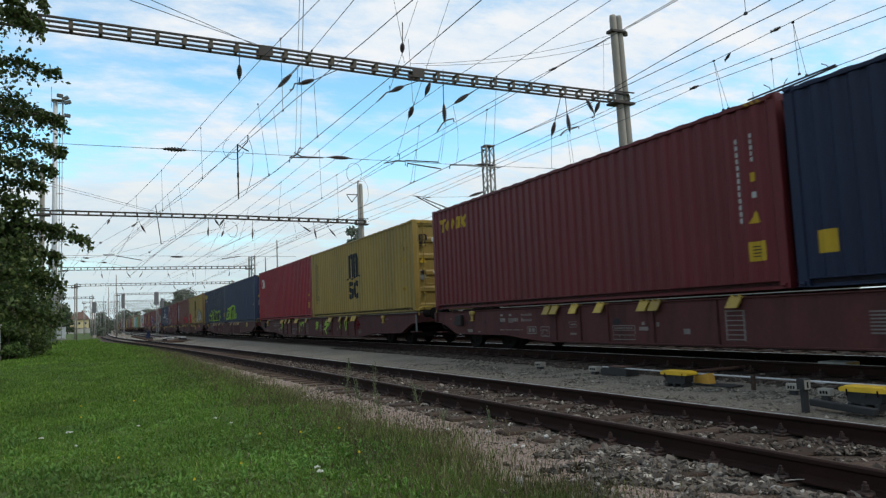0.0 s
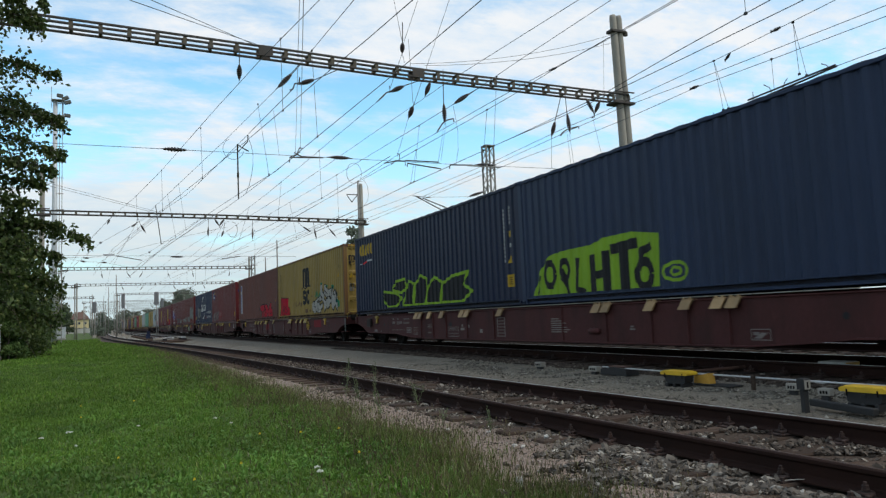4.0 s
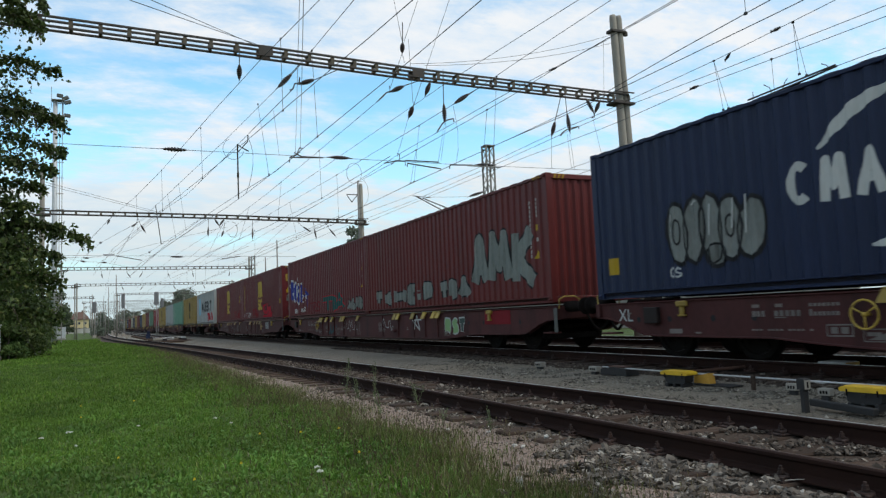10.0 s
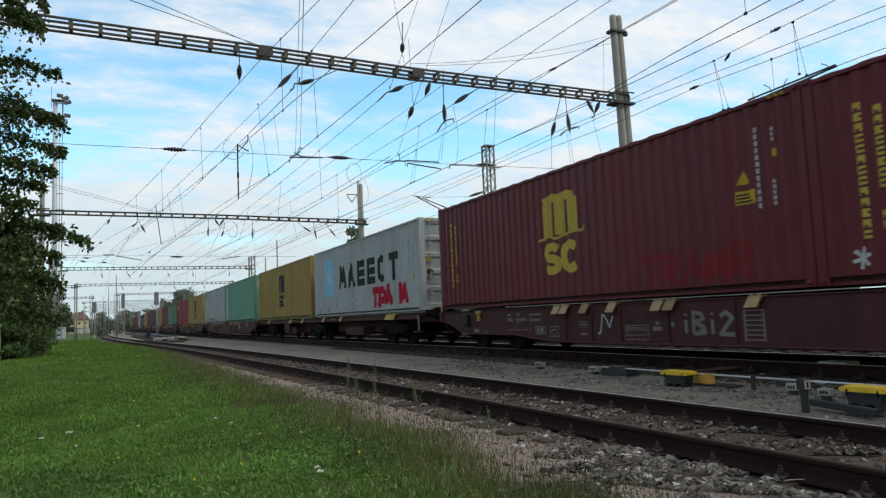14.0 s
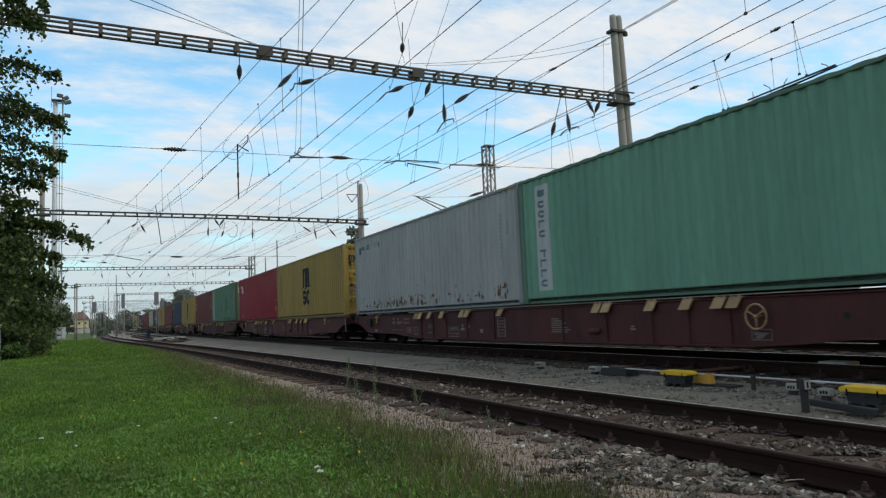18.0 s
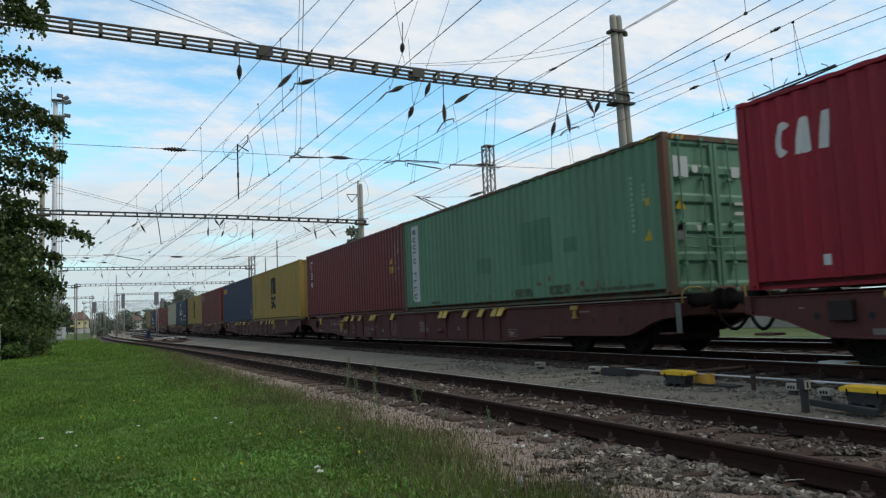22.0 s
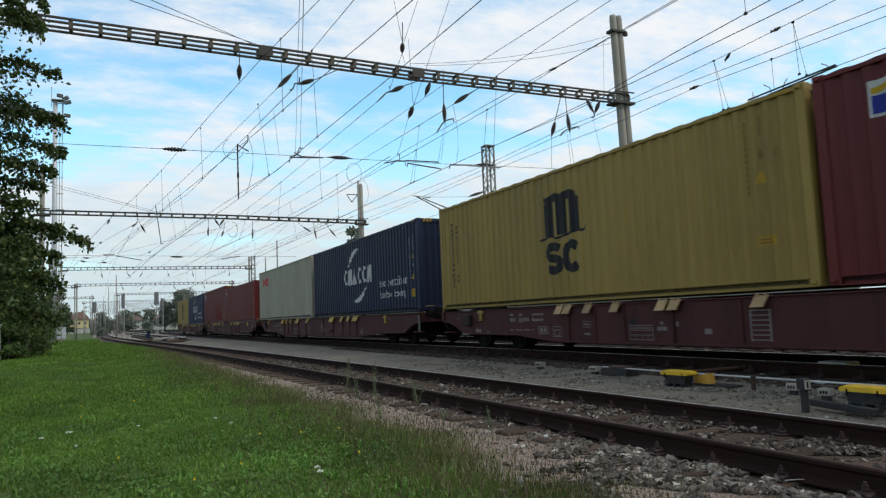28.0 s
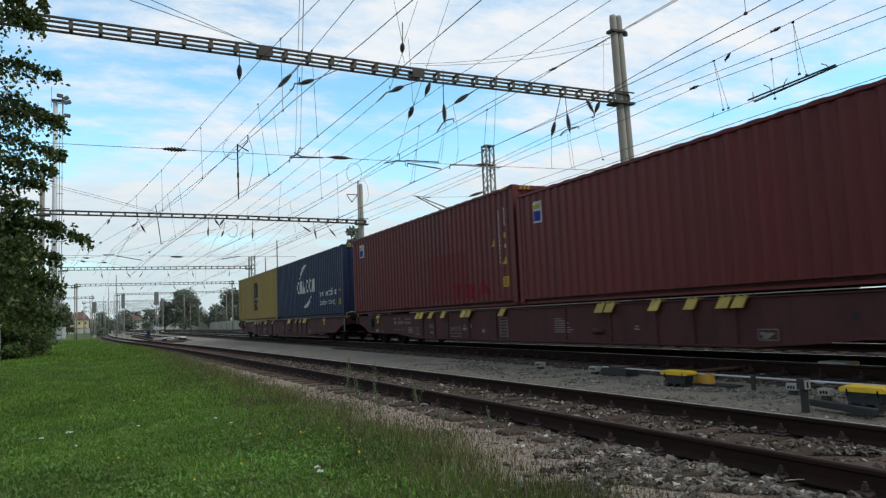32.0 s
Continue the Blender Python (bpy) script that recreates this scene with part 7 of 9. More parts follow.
    part("bar", Geo().tube((-0.8, 0, 0), (1.6, 0.05, -0.02), 0.025, 8), RUST, rod)
    # switch gear and a blue signal far down the siding
    dwarf = base("dwarf_signal", pose(4.6, 82, -0.2) @ Matrix.Scale(0.62, 4), "small dark blue dwarf signal", "signal")
    part("body", Geo().cbox(-0.35, 0.35, -0.25, 0.25, 0.0, 0.75, 0.06), C_BLUE, dwarf)
    part("hood", Geo().cbox(-0.2, 0.3, -0.3, 0.2, 0.72, 1.25, 0.05), C_NAVY, dwarf)
    for i, x in enumerate((4.6, 5.3, 6.0, 6.6)):
        g = base("point_gear", pose(x, 66 + 1.2 * i, -0.2, 0, 0, 20 * i), "pale point gear beside the distant switch", "point gear", "distant point gear")
        part("cover", Geo().cbox(-0.5, 0.5, -0.3, 0.3, 0.0, 0.22, 0.05), PIPE if i % 2 else CONC, g)
        part("rod", Geo().tube((0.2, 0, 0.15), (1.0, 0.3, 0.18), 0.04, 6), CASTIRON, g)


small_things()


# ---------------------------------------------------------------- plants on the path
WEEDY = leafy("weed_leaves", (0.085, 0.110, 0.050), (0.165, 0.19, 0.10))


def weed(x, y, h, n, label, stems=1, wide=0.02):
    """Upright stems clad in small narrow leaves."""
    w = base("weed", Matrix(), label, "weed", "weeds by the path")
    g = Geo()
    pts = []
    z0 = -0.335
    x, y = x * 1.035, y * 1.035
    for s in range(stems):
        q = (x + rng.uniform(-0.09, 0.09), y + rng.uniform(-0.09, 0.09), z0 + h * rng.uniform(0.75, 1.0))
        g.line([(x, y, z0), ((x + q[0]) / 2 + 0.01, (y + q[1]) / 2, z0 + h * 0.45), q], 0.004, 5)
        a = 0.12 + 0.88 * rng.random(n)
        r = wide * (0.4 + 0.6 * np.sin(a * math.pi))
        pts.append(np.stack([x + (q[0] - x) * a + rng.normal(0, 1, n) * r, y + (q[1] - y) * a + rng.normal(0, 1, n) * r, z0 + (q[2] - z0) * a], 1))
    part("stem", g, WEEDY, w)
    part("leaf_mass", leaves_mesh("leaf_mass", np.concatenate(pts), 0.026, -0.6), WEEDY, w)["kind"] = "stuff"


weed(3.40, 10.8, 0.80, 150, "tall slender grey-green weed at the edge of the gravel", 1, 0.035)
weed(3.50, 10.5, 0.42, 60, "small green weed at the edge of the gravel", 2)
weed(3.76, 10.5, 0.70, 45, "thin flowering weed in the gravel", 2, 0.022)
weed(3.95, 9.3, 0.34, 16, "low thin weed with pale buds in the gravel", 4, 0.03)
weed(3.60, 6.6, 0.26, 18, "small thin weed in the gravel", 2)
weed(3.42, 7.4, 0.22, 12, "small thin weed in the gravel", 2)
weed(3.15, 8.6, 0.34, 20, "thin weed at the edge of the gravel", 2)
FLOWER = material("white_umbel", (0.50, 0.51, 0.42), 0.9, 0, 0.1, 20, 60, 0.0)
YFLOWER = material("yellow_petals", (0.70, 0.50, 0.02), 0.8, 0, 0.1, 20, 60, 0.0)


def flower(x, y, h, r, mat, label):
    f = base("flower", Matrix(), label, "flower", "flowers in the lawn")
    part("stem", Geo().line([(x, y, -0.32), (x + 0.01, y, -0.32 + h / 2), (x, y, -0.32 + h)], 0.003, 4), BROAD, f)
    g = Geo()
    for i in range(14):
        a, k = rng.uniform(0, 6.28), rng.random() ** 0.5
        c = Vector((x + r * k * math.cos(a), y + r * k * math.sin(a), -0.32 + h + 0.01 * (1 - k)))
        g.lathe(c, c + Vector((0, 0, 0.012)), [(0, r * 0.12), (0.5, r * 0.28), (1, r * 0.12)], 6)
    part("head", g, mat, f)


for x, y, h, r in ((-0.28, 8.5, 0.20, 0.045), (-0.52, 8.4, 0.18, 0.030), (1.40, 5.1, 0.18, 0.032), (1.45, 5.35, 0.16, 0.026), (1.19, 8.7, 0.18, 0.030), (1.3, 8.3, 0.16, 0.022), (-0.2, 7.9, 0.14, 0.020), (0.4, 9.0, 0.14, 0.022)):
    flower(x, y, h, r * 0.8, FLOWER, "white umbel flower in the lawn")
for i in range(12):
    y = rng.uniform(4.5, 14)
    flower(rng.uniform(-0.08 * y, 2.5), y, rng.uniform(0.10, 0.2), 0.010, YFLOWER, "small yellow flower in the lawn")


# ---------------------------------------------------------------- odds and ends on the gravel
def white_stone(x, y, r):
    """A single pale broken stone."""
    g, q = Geo(), random.Random(int(x * 100 + y * 1000))
    g.cbox(-r, r, -r * 0.7, r * 0.7, -r * 0.4, r * 0.5, r * 0.25)
    g.v = [(a * q.uniform(0.75, 1.2), b * q.uniform(0.75, 1.2), c * q.uniform(0.75, 1.2)) for a, b, c in g.v]
    o = thing("stone", g, WHITESTONE, "single pale broken stone on the soil", "stone", "pale stones")
    o.matrix_basis = pose(x * 1.1, y * 1.1, -0.322, q.uniform(-20, 20), q.uniform(-20, 20), q.uniform(0, 180))


WHITESTONE = material("white_limestone", (0.46, 0.44, 0.40), 0.9, 0, 0.2, 12, 60, 0.3, 40)
for x, y, r in ((3.14, 6.64, 0.022), (3.37, 6.22, 0.026), (3.65, 5.66, 0.036), (3.20, 5.46, 0.030), (3.23, 5.37, 0.026), (3.05, 7.6, 0.020), (3.28, 8.3, 0.018)):
    white_stone(x, y, r)
twig = thing("branch", Geo().line([(3.10, 4.46, -0.19), (3.13, 4.36, -0.16), (3.17, 4.20, -0.175), (3.14, 4.02, -0.165), (3.09, 3.83, -0.19)], 0.007, 6).line([(3.16, 4.22, -0.172), (3.24, 4.12, -0.14), (3.26, 4.02, -0.17)], 0.005, 5), BARK, "dry dark branch lying on the stones", "branch")
twig.matrix_basis = pose(0.37, 0.49, -0.125)
stick = thing("stick", Geo().line([(3.80, 3.29, -0.19), (3.90, 3.22, -0.18), (4.03, 3.14, -0.185)], 0.004, 5), CONC, "thin pale stick beside the rail", "stick")
stick.matrix_basis = pose(0.44, 0.38, -0.125)


# ---------------------------------------------------------------- markings: convex pieces in (u, z), u from the rear, z from the floor
def rect(u0, u1, z0, z1):
    return [[(u0, z0), (u1, z0), (u1, z1), (u0, z1)]]


def stroke(pts, w, close=False):
    """A brush line of width w: a quad for each leg and an octagon at each joint."""
    out = []
    pts = list(pts) + ([pts[0]] if close else [])
    for (a, b), (c, d) in zip(pts[:-1], pts[1:]):
        n = math.hypot(c - a, d - b) or 1e-6
        ox, oz = -(d - b) / n * w / 2, (c - a) / n * w / 2
        out.append([(a + ox, b + oz), (c + ox, d + oz), (c - ox, d - oz), (a - ox, b - oz)])
    for a, b in pts[1:-1]:
        out.append([(a + w / 2 * math.cos(k * math.pi / 4), b + w / 2 * math.sin(k * math.pi / 4)) for k in range(8)])
    return out


def arc(cu, cz, ru, rz, a0, a1, w, n=10):
    return stroke([(cu + ru * math.cos(radians(a0 + (a1 - a0) * i / n)), cz + rz * math.sin(radians(a0 + (a1 - a0) * i / n))) for i in range(n + 1)], w)


def crescent(p, q, bow, w):
    """A swoosh between two points, thick in the middle and thin at its ends."""
    out, n = [], 9
    d = Vector((q[0] - p[0], q[1] - p[1]))
    nn = Vector((-d.y, d.x)).normalized()
    mid = [Vector(p) + d * (i / n) + nn * bow * math.sin(math.pi * i / n) for i in range(n + 1)]
    th = [w * math.sin(math.pi * min(1, 0.04 + i / n)) ** 0.8 for i in range(n + 1)]
    for i in range(n):
        a, b = mid[i], mid[i + 1]
        out.append([tuple(a + nn * th[i] / 2), tuple(b + nn * th[i + 1] / 2), tuple(b - nn * th[i + 1] / 2), tuple(a - nn * th[i] / 2)])
    return out


def clip_half(poly, axis, value, keep_less):
    out = []
    for i, p in enumerate(poly):
        q = poly[(i + 1) % len(poly)]
        a, b = (p[axis] <= value), (q[axis] <= value)
        if not keep_less:
            a, b = (p[axis] >= value), (q[axis] >= value)
        if a:
            out.append(p)
        if a != b:
            t = (value - p[axis]) / (q[axis] - p[axis])
            out.append((p[0] + (q[0] - p[0]) * t, p[1] + (q[1] - p[1]) * t))
    return out


def on_side(polys, h, layer):
    """Lays the pieces on the corrugated side, following its folds."""
    g = Geo()
    for k, poly in enumerate(polys):
        poly = clip_half(clip_half(poly, 1, 0.170, False), 1, h - 0.090, True)
        if len(poly) < 3:
            continue
        lo, hi = min(p[0] for p in poly), max(p[0] for p in poly)
        edges = [lo] + [c for c in CUTS if lo < c < hi] + [hi]
        off = 0.003 * layer + 0.00015 * (k % 12)
        for a, b in zip(edges[:-1], edges[1:]):
            if b - a < 1e-4:
                continue
            piece = clip_half(clip_half(poly, 0, a, False), 0, b, True)
            if len(piece) < 3:
                continue
            n = len(g.v)
            for u, z in piece:
                g.v.append((-(WID / 2 - 0.018 - dent(min(max(u, a + 1e-6), b - 1e-6))) - off, LEN / 2 - u, z))
            g.f.append(tuple(range(n, len(g.v))))
    return g


def plain(name, color, rough=0.6, vary=0.14):
    return material(name, color, rough, 0, vary, 1.5, 20, 0.0, stretch=(1, 1, 0.4), spec=0.15)


M_WHITE, M_BLACK, M_YEL = plain("marking_white", (0.46, 0.46, 0.44)), plain("marking_black", (0.018, 0.018, 0.020)), plain("marking_yellow", (0.38, 0.245, 0.02))
M_GOLD, M_RED = plain("marking_gold", (0.40, 0.29, 0.05)), plain("spray_red", (0.36, 0.006, 0.022))
M_LIME, M_BLUE, M_TEAL = plain("spray_lime", (0.20, 0.34, 0.028)), plain("spray_blue", (0.022, 0.032, 0.21)), plain("spray_teal", (0.014, 0.075, 0.070))
M_PALE, M_SKY, M_GREEN, M_DULLRED = plain("label_white", (0.40, 0.41, 0.40)), plain("label_sky_blue", (0.20, 0.42, 0.55)), plain("spray_green", (0.02, 0.16, 0.08)), plain("spray_dull_red", (0.15, 0.009, 0.014), 0.7, 0.3)
M_PINK, M_NAVY = plain("marking_red", (0.55, 0.02, 0.03)), plain("marking_navy", (0.02, 0.035, 0.13))
M_RUST = material("rust_stain", (0.115, 0.062, 0.036), 0.9, 0, 0.4, 4, 40, 0.1)


M_RUSTG = material("rust_eating_grey_paint", (0.115, 0.062, 0.036), 0.9, 0, 0.4, 5, 40, 0.1, second=(0.27, 0.28, 0.27), second_at=(0.53, 0.66), spec=0.2)


def islands(polys):
    """Groups of pieces whose boxes touch."""
    groups = []
    for q in polys:
        b = [min(p[0] for p in q) - 0.01, max(p[0] for p in q) + 0.01, min(p[1] for p in q) - 0.01, max(p[1] for p in q) + 0.01]
        hit = [g for g in groups if not (g[0][1] < b[0] or g[0][0] > b[1] or g[0][3] < b[2] or g[0][2] > b[3])]
        new_g = [b, [q]]
        for g in hit:
            gb = g[0]
            new_g = [[min(new_g[0][0], gb[0]), max(new_g[0][1], gb[1]), min(new_g[0][2], gb[2]), max(new_g[0][3], gb[3])], g[1] + new_g[1]]
            groups.remove(g)
        groups.append(new_g)
    parts = [g[1] for g in groups]
    return (parts, False) if len(parts) <= 13 else ([polys], True)


def mark(code, polys, mat, name="marking", layer=1, label=""):
    box = BOXES[code]
    h = next(t[2] for t in TRAIN if t[0] == code)
    groups, many = islands(polys)
    for q in groups:
        g = on_side(q, h, layer)
        if g.f:
            o = part(name, g, mat, box, label)
            if many:
                o["kind"] = "stuff"


def copied(codes, polys, mat, name="marking", layer=1, label=""):
    """The same marking on several containers, on one mesh."""
    groups, many = islands(polys)
    for q in groups:
        me = on_side(q, next(t[2] for t in TRAIN if t[0] == codes[0]), layer).mesh(name)
        for c in codes:
            o = part(name, me, mat, BOXES[c], label)
            if many:
                o["kind"] = "stuff"


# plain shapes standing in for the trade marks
def triple_arch(u0, u1, z0, z1):
    w = u1 - u0
    p = []
    zb = z0 + (z1 - z0) * 0.10
    for k in (0.22, 0.50, 0.78):
        p += rect(u0 + w * (k - 0.098), u0 + w * (k + 0.098), zb, z1 - 0.16)
    p += arc(u0 + w * 0.36, z1 - 0.20, w * 0.14, 0.13, 180, 0, 0.19, 8) + arc(u0 + w * 0.64, z1 - 0.20, w * 0.14, 0.13, 180, 0, 0.19, 8)
    p += stroke([(u0 + w * 0.12, z1 - 0.07), (u0 + w * 0.25, z1 - 0.10)], 0.10)
    p += stroke([(u0, z0 + 0.02), (u0 + w * 0.10, z0 + 0.05), (u0 + w * 0.26, zb + 0.0), (u0 + w * 0.38, z0 + 0.03), (u0 + w * 0.62, z0 + 0.08), (u0 + w * 0.80, zb + 0.03), (u0 + w * 0.92, z0 + 0.10), (u1, z0 + 0.18)], 0.055)
    return p


def open_rings(u0, u1, z0, z1, t=0.19):
    p = []
    w = u1 - u0
    for k, (a0, a1) in ((0.25, (28, 270)), (0.25, (90, -152)), (0.75, (45, 315))):
        cz, rz = (z0 + z1) / 2, (z1 - z0) / 2 - t / 2
        if k < 0.5:
            s = 1 if a1 > a0 else -1
            p += arc(u0 + w * k, cz + s * rz * 0.5, w * 0.25 - t / 2, rz * 0.5, a0, a1, t, 9)
        else:
            p += arc(u0 + w * k, cz, w * 0.25 - t / 2, rz, a0, a1, t, 10)
    return p


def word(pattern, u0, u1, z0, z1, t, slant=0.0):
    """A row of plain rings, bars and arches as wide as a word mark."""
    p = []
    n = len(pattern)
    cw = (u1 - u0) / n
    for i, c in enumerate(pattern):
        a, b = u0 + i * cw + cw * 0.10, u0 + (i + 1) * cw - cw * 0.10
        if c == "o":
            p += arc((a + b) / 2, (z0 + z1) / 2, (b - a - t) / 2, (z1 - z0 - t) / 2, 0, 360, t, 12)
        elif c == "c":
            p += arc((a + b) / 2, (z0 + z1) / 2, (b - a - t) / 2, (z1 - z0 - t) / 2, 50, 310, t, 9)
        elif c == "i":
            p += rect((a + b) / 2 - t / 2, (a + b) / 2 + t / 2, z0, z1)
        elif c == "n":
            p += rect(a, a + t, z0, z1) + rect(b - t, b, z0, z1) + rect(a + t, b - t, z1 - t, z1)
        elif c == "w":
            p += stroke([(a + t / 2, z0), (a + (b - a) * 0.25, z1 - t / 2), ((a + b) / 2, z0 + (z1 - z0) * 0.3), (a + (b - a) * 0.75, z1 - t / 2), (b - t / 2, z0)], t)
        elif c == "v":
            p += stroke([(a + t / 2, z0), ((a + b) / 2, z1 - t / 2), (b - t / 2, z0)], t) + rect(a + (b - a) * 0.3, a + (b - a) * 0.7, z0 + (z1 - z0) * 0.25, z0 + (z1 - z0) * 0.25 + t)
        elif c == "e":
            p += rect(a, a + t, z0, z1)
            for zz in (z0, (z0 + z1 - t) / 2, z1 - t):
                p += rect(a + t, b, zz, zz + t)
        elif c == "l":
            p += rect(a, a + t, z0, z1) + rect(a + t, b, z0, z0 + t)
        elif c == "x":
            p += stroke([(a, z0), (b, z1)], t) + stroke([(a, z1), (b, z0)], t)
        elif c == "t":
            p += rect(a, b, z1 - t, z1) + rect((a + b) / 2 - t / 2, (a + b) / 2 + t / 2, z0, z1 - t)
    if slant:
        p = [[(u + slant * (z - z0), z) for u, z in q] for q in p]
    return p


def bars(u0, u1, z0, z1, n, seed=1, across=True, fill=0.72):
    """Small unreadable characters as plain bars, stacked upwards or set in lines."""
    r = random.Random(seed)
    p = []
    for i in range(n):
        a = z0 + (z1 - z0) * i / n
        b = a + (z1 - z0) / n * fill
        if across:
            p += rect(u0, u1 - (u1 - u0) * 0.25 * r.random(), a, b)
        else:
            p += rect(u0, u0 + (u1 - u0) * r.uniform(0.5, 1.0), a, b)
    return p


def stamped(u0, u1, z0, z1, n, seed=1):
    """A column of block characters too worn to read, each a short upright with two cross bars."""
    r = random.Random(seed)
    p = []
    for i in range(n):
        a, b = z0 + (z1 - z0) * (i + 0.1) / n, z0 + (z1 - z0) * (i + 0.86) / n
        t, k = (b - a) * 0.34, r.random()
        p += rect(u0, u0 + t, a, b) + rect(u0 + t, u1, b - t, b)
        p += rect(u0 + t, u1, a, a + t) if k < 0.5 else rect(u1 - t, u1, a, b - t)
        if k > 0.3:
            p += rect(u0 + t, u1 - t, (a + b - t) / 2, (a + b + t) / 2)
    return p


def triangle(u0, u1, z0, z1):
    return [[(u0, z0), (u1, z0), ((u0 + u1) / 2, z1)]]


GLYPH = {"O": [[(0.5, 0), (0.08, 0.2), (0.05, 0.75), (0.45, 1), (0.92, 0.8), (0.95, 0.2), (0.5, 0)]], "U": [[(0.05, 1), (0.1, 0.2), (0.5, 0), (0.9, 0.2), (0.95, 1)]], "H": [[(0, 0), (0.05, 1)], [(0.9, 0), (1, 1)], [(0.02, 0.45), (0.95, 0.5)]], "E": [[(1, 0), (0, 0.03), (0.08, 1), (1, 0.95)], [(0.05, 0.5), (0.8, 0.5)]], "I": [[(0.5, 0), (0.45, 0.68)], [(0.46, 0.88), (0.5, 1)]],
         "P": [[(0.1, 0), (0.1, 1), (0.7, 0.98), (1, 0.8), (0.95, 0.55), (0.7, 0.42), (0.12, 0.36)]], "D": [[(0.05, 0.05), (0.1, 1), (0.7, 0.95), (1, 0.6), (0.85, 0.2), (0.05, 0.05)]],
         "A": [[(0, 0), (0.45, 1), (1, 0.02)], [(0.2, 0.33), (0.8, 0.36)]], "M": [[(0, 0), (0.12, 1), (0.5, 0.35), (0.82, 1), (1, 0)]], "F": [[(0.05, 0), (0.1, 1), (1, 0.97)], [(0.08, 0.5), (0.75, 0.52)]],
         "K": [[(0.05, 0), (0.1, 1)], [(0.95, 1), (0.15, 0.5), (1, 0)]], "T": [[(0, 0.95), (1, 1)], [(0.52, 0.96), (0.5, 0)]], "B": [[(0.05, 0), (0.05, 1), (0.75, 0.95), (0.85, 0.7), (0.1, 0.52), (0.9, 0.35), (0.8, 0.04), (0.05, 0)]],
         "S": [[(0.95, 0.85), (0.5, 1), (0.1, 0.8), (0.2, 0.58), (0.85, 0.42), (0.95, 0.15), (0.5, 0), (0.05, 0.12)]], "N": [[(0, 0), (0.05, 1), (0.9, 0), (1, 1)]], "C": [[(1, 0.85), (0.5, 1), (0.05, 0.6), (0.15, 0.15), (0.6, 0), (1, 0.2)]],
         "W": [[(0, 1), (0.25, 0), (0.5, 0.7), (0.75, 0), (1, 1)]], "R": [[(0.05, 0), (0.05, 1), (0.8, 0.95), (0.85, 0.6), (0.1, 0.48), (1, 0)]], "G": [[(0.95, 0.85), (0.4, 1), (0.02, 0.5), (0.4, 0), (0.95, 0.1), (0.95, 0.45), (0.55, 0.45)]],
         "2": [[(0.05, 0.8), (0.5, 1), (0.9, 0.75), (0.05, 0.02), (1, 0)]], "1": [[(0.2, 0.8), (0.5, 1), (0.5, 0)]]}


def tag(text, u0, u1, z0, z1, w, wobble=0.06, seed=3, rise=0.0):
    """Sprayed letters filling a box."""
    r = random.Random(seed)
    n = len(text)
    cw = (u1 - u0) / n
    out = []
    for i, ch in enumerate(text):
        if ch == " ":
            continue
        a, b = u0 + i * cw + cw * 0.07, u0 + (i + 1) * cw - cw * 0.09
        dz = rise * i + r.uniform(-wobble, wobble)
        for line in GLYPH[ch]:
            out += stroke([(a + (b - a) * (x + r.uniform(-wobble, wobble) * 0.6), z0 + dz + (z1 - z0) * (y + r.uniform(-wobble, wobble) * 0.4)) for x, y in line], w)
    return out


def graffiti(code, text, u0, u1, z0, z1, w, fill, edge, grow=0.10, seed=3, rise=0.0):
    if edge is not None:
        mark(code, tag(text, u0, u1, z0, z1, w + grow, seed=seed, rise=rise), edge, "graffiti_outline", 1)
    mark(code, tag(text, u0, u1, z0, z1, w, seed=seed, rise=rise), fill, "graffiti", 3)


def letters(rows, w, seed=3, wobble=0.03):
    """Sprayed letters, each in its own box: (letter, u0, u1, z0, z1)."""
    r = random.Random(seed)
    out = []
    for ch, u0, u1, z0, z1 in rows:
        for line in GLYPH[ch]:
            out += stroke([(u0 + w / 2 + (u1 - u0 - w) * (x + r.uniform(-wobble, wobble)), z0 + w / 2 + (z1 - z0 - w) * (y + r.uniform(-wobble, wobble))) for x, y in line], w)
    return out


def sprayed(code, rows, w, fill, edge, grow=0.10, seed=3):
    mark(code, letters(rows, w + grow, seed), edge, "graffiti_outline", 1)
    mark(code, [[(u, z) for u, z in q] for q in letters([(c, a + grow / 2, b - grow / 2, d + grow / 2, e - grow / 2) for c, a, b, d, e in rows], w, seed)], fill, "graffiti", 3)


def shapes(code, polys, fill, edge, w=0.05, halo=None, glow=0.16):
    """Filled letter bodies with a painted contour."""
    if halo is not None:
        for q in polys:
            mark(code, stroke(q, glow, True), halo, "graffiti_halo", 1)
    for q in polys:
        mark(code, [q], fill, "graffiti", 3)
        mark(code, stroke(q, w, True), edge, "graffiti_outline", 5)


def lobe(cu, cz, ru, rz, n=12, lean=0.0):
    return [(cu + ru * math.cos(2 * math.pi * k / n) + lean * math.sin(2 * math.pi * k / n), cz + rz * math.sin(2 * math.pi * k / n)) for k in range(n)]


def scribble(u0, u1, z0, z1, n, w, seed):
    r = random.Random(seed)
    pts = []
    for i in range(n):
        pts.append((u0 + (u1 - u0) * (i + r.uniform(-0.5, 0.5)) / n, r.choice((z0 + (z1 - z0) * r.uniform(0, 0.35), z1 - (z1 - z0) * r.uniform(0, 0.35)))))
    return stroke(pts, w)


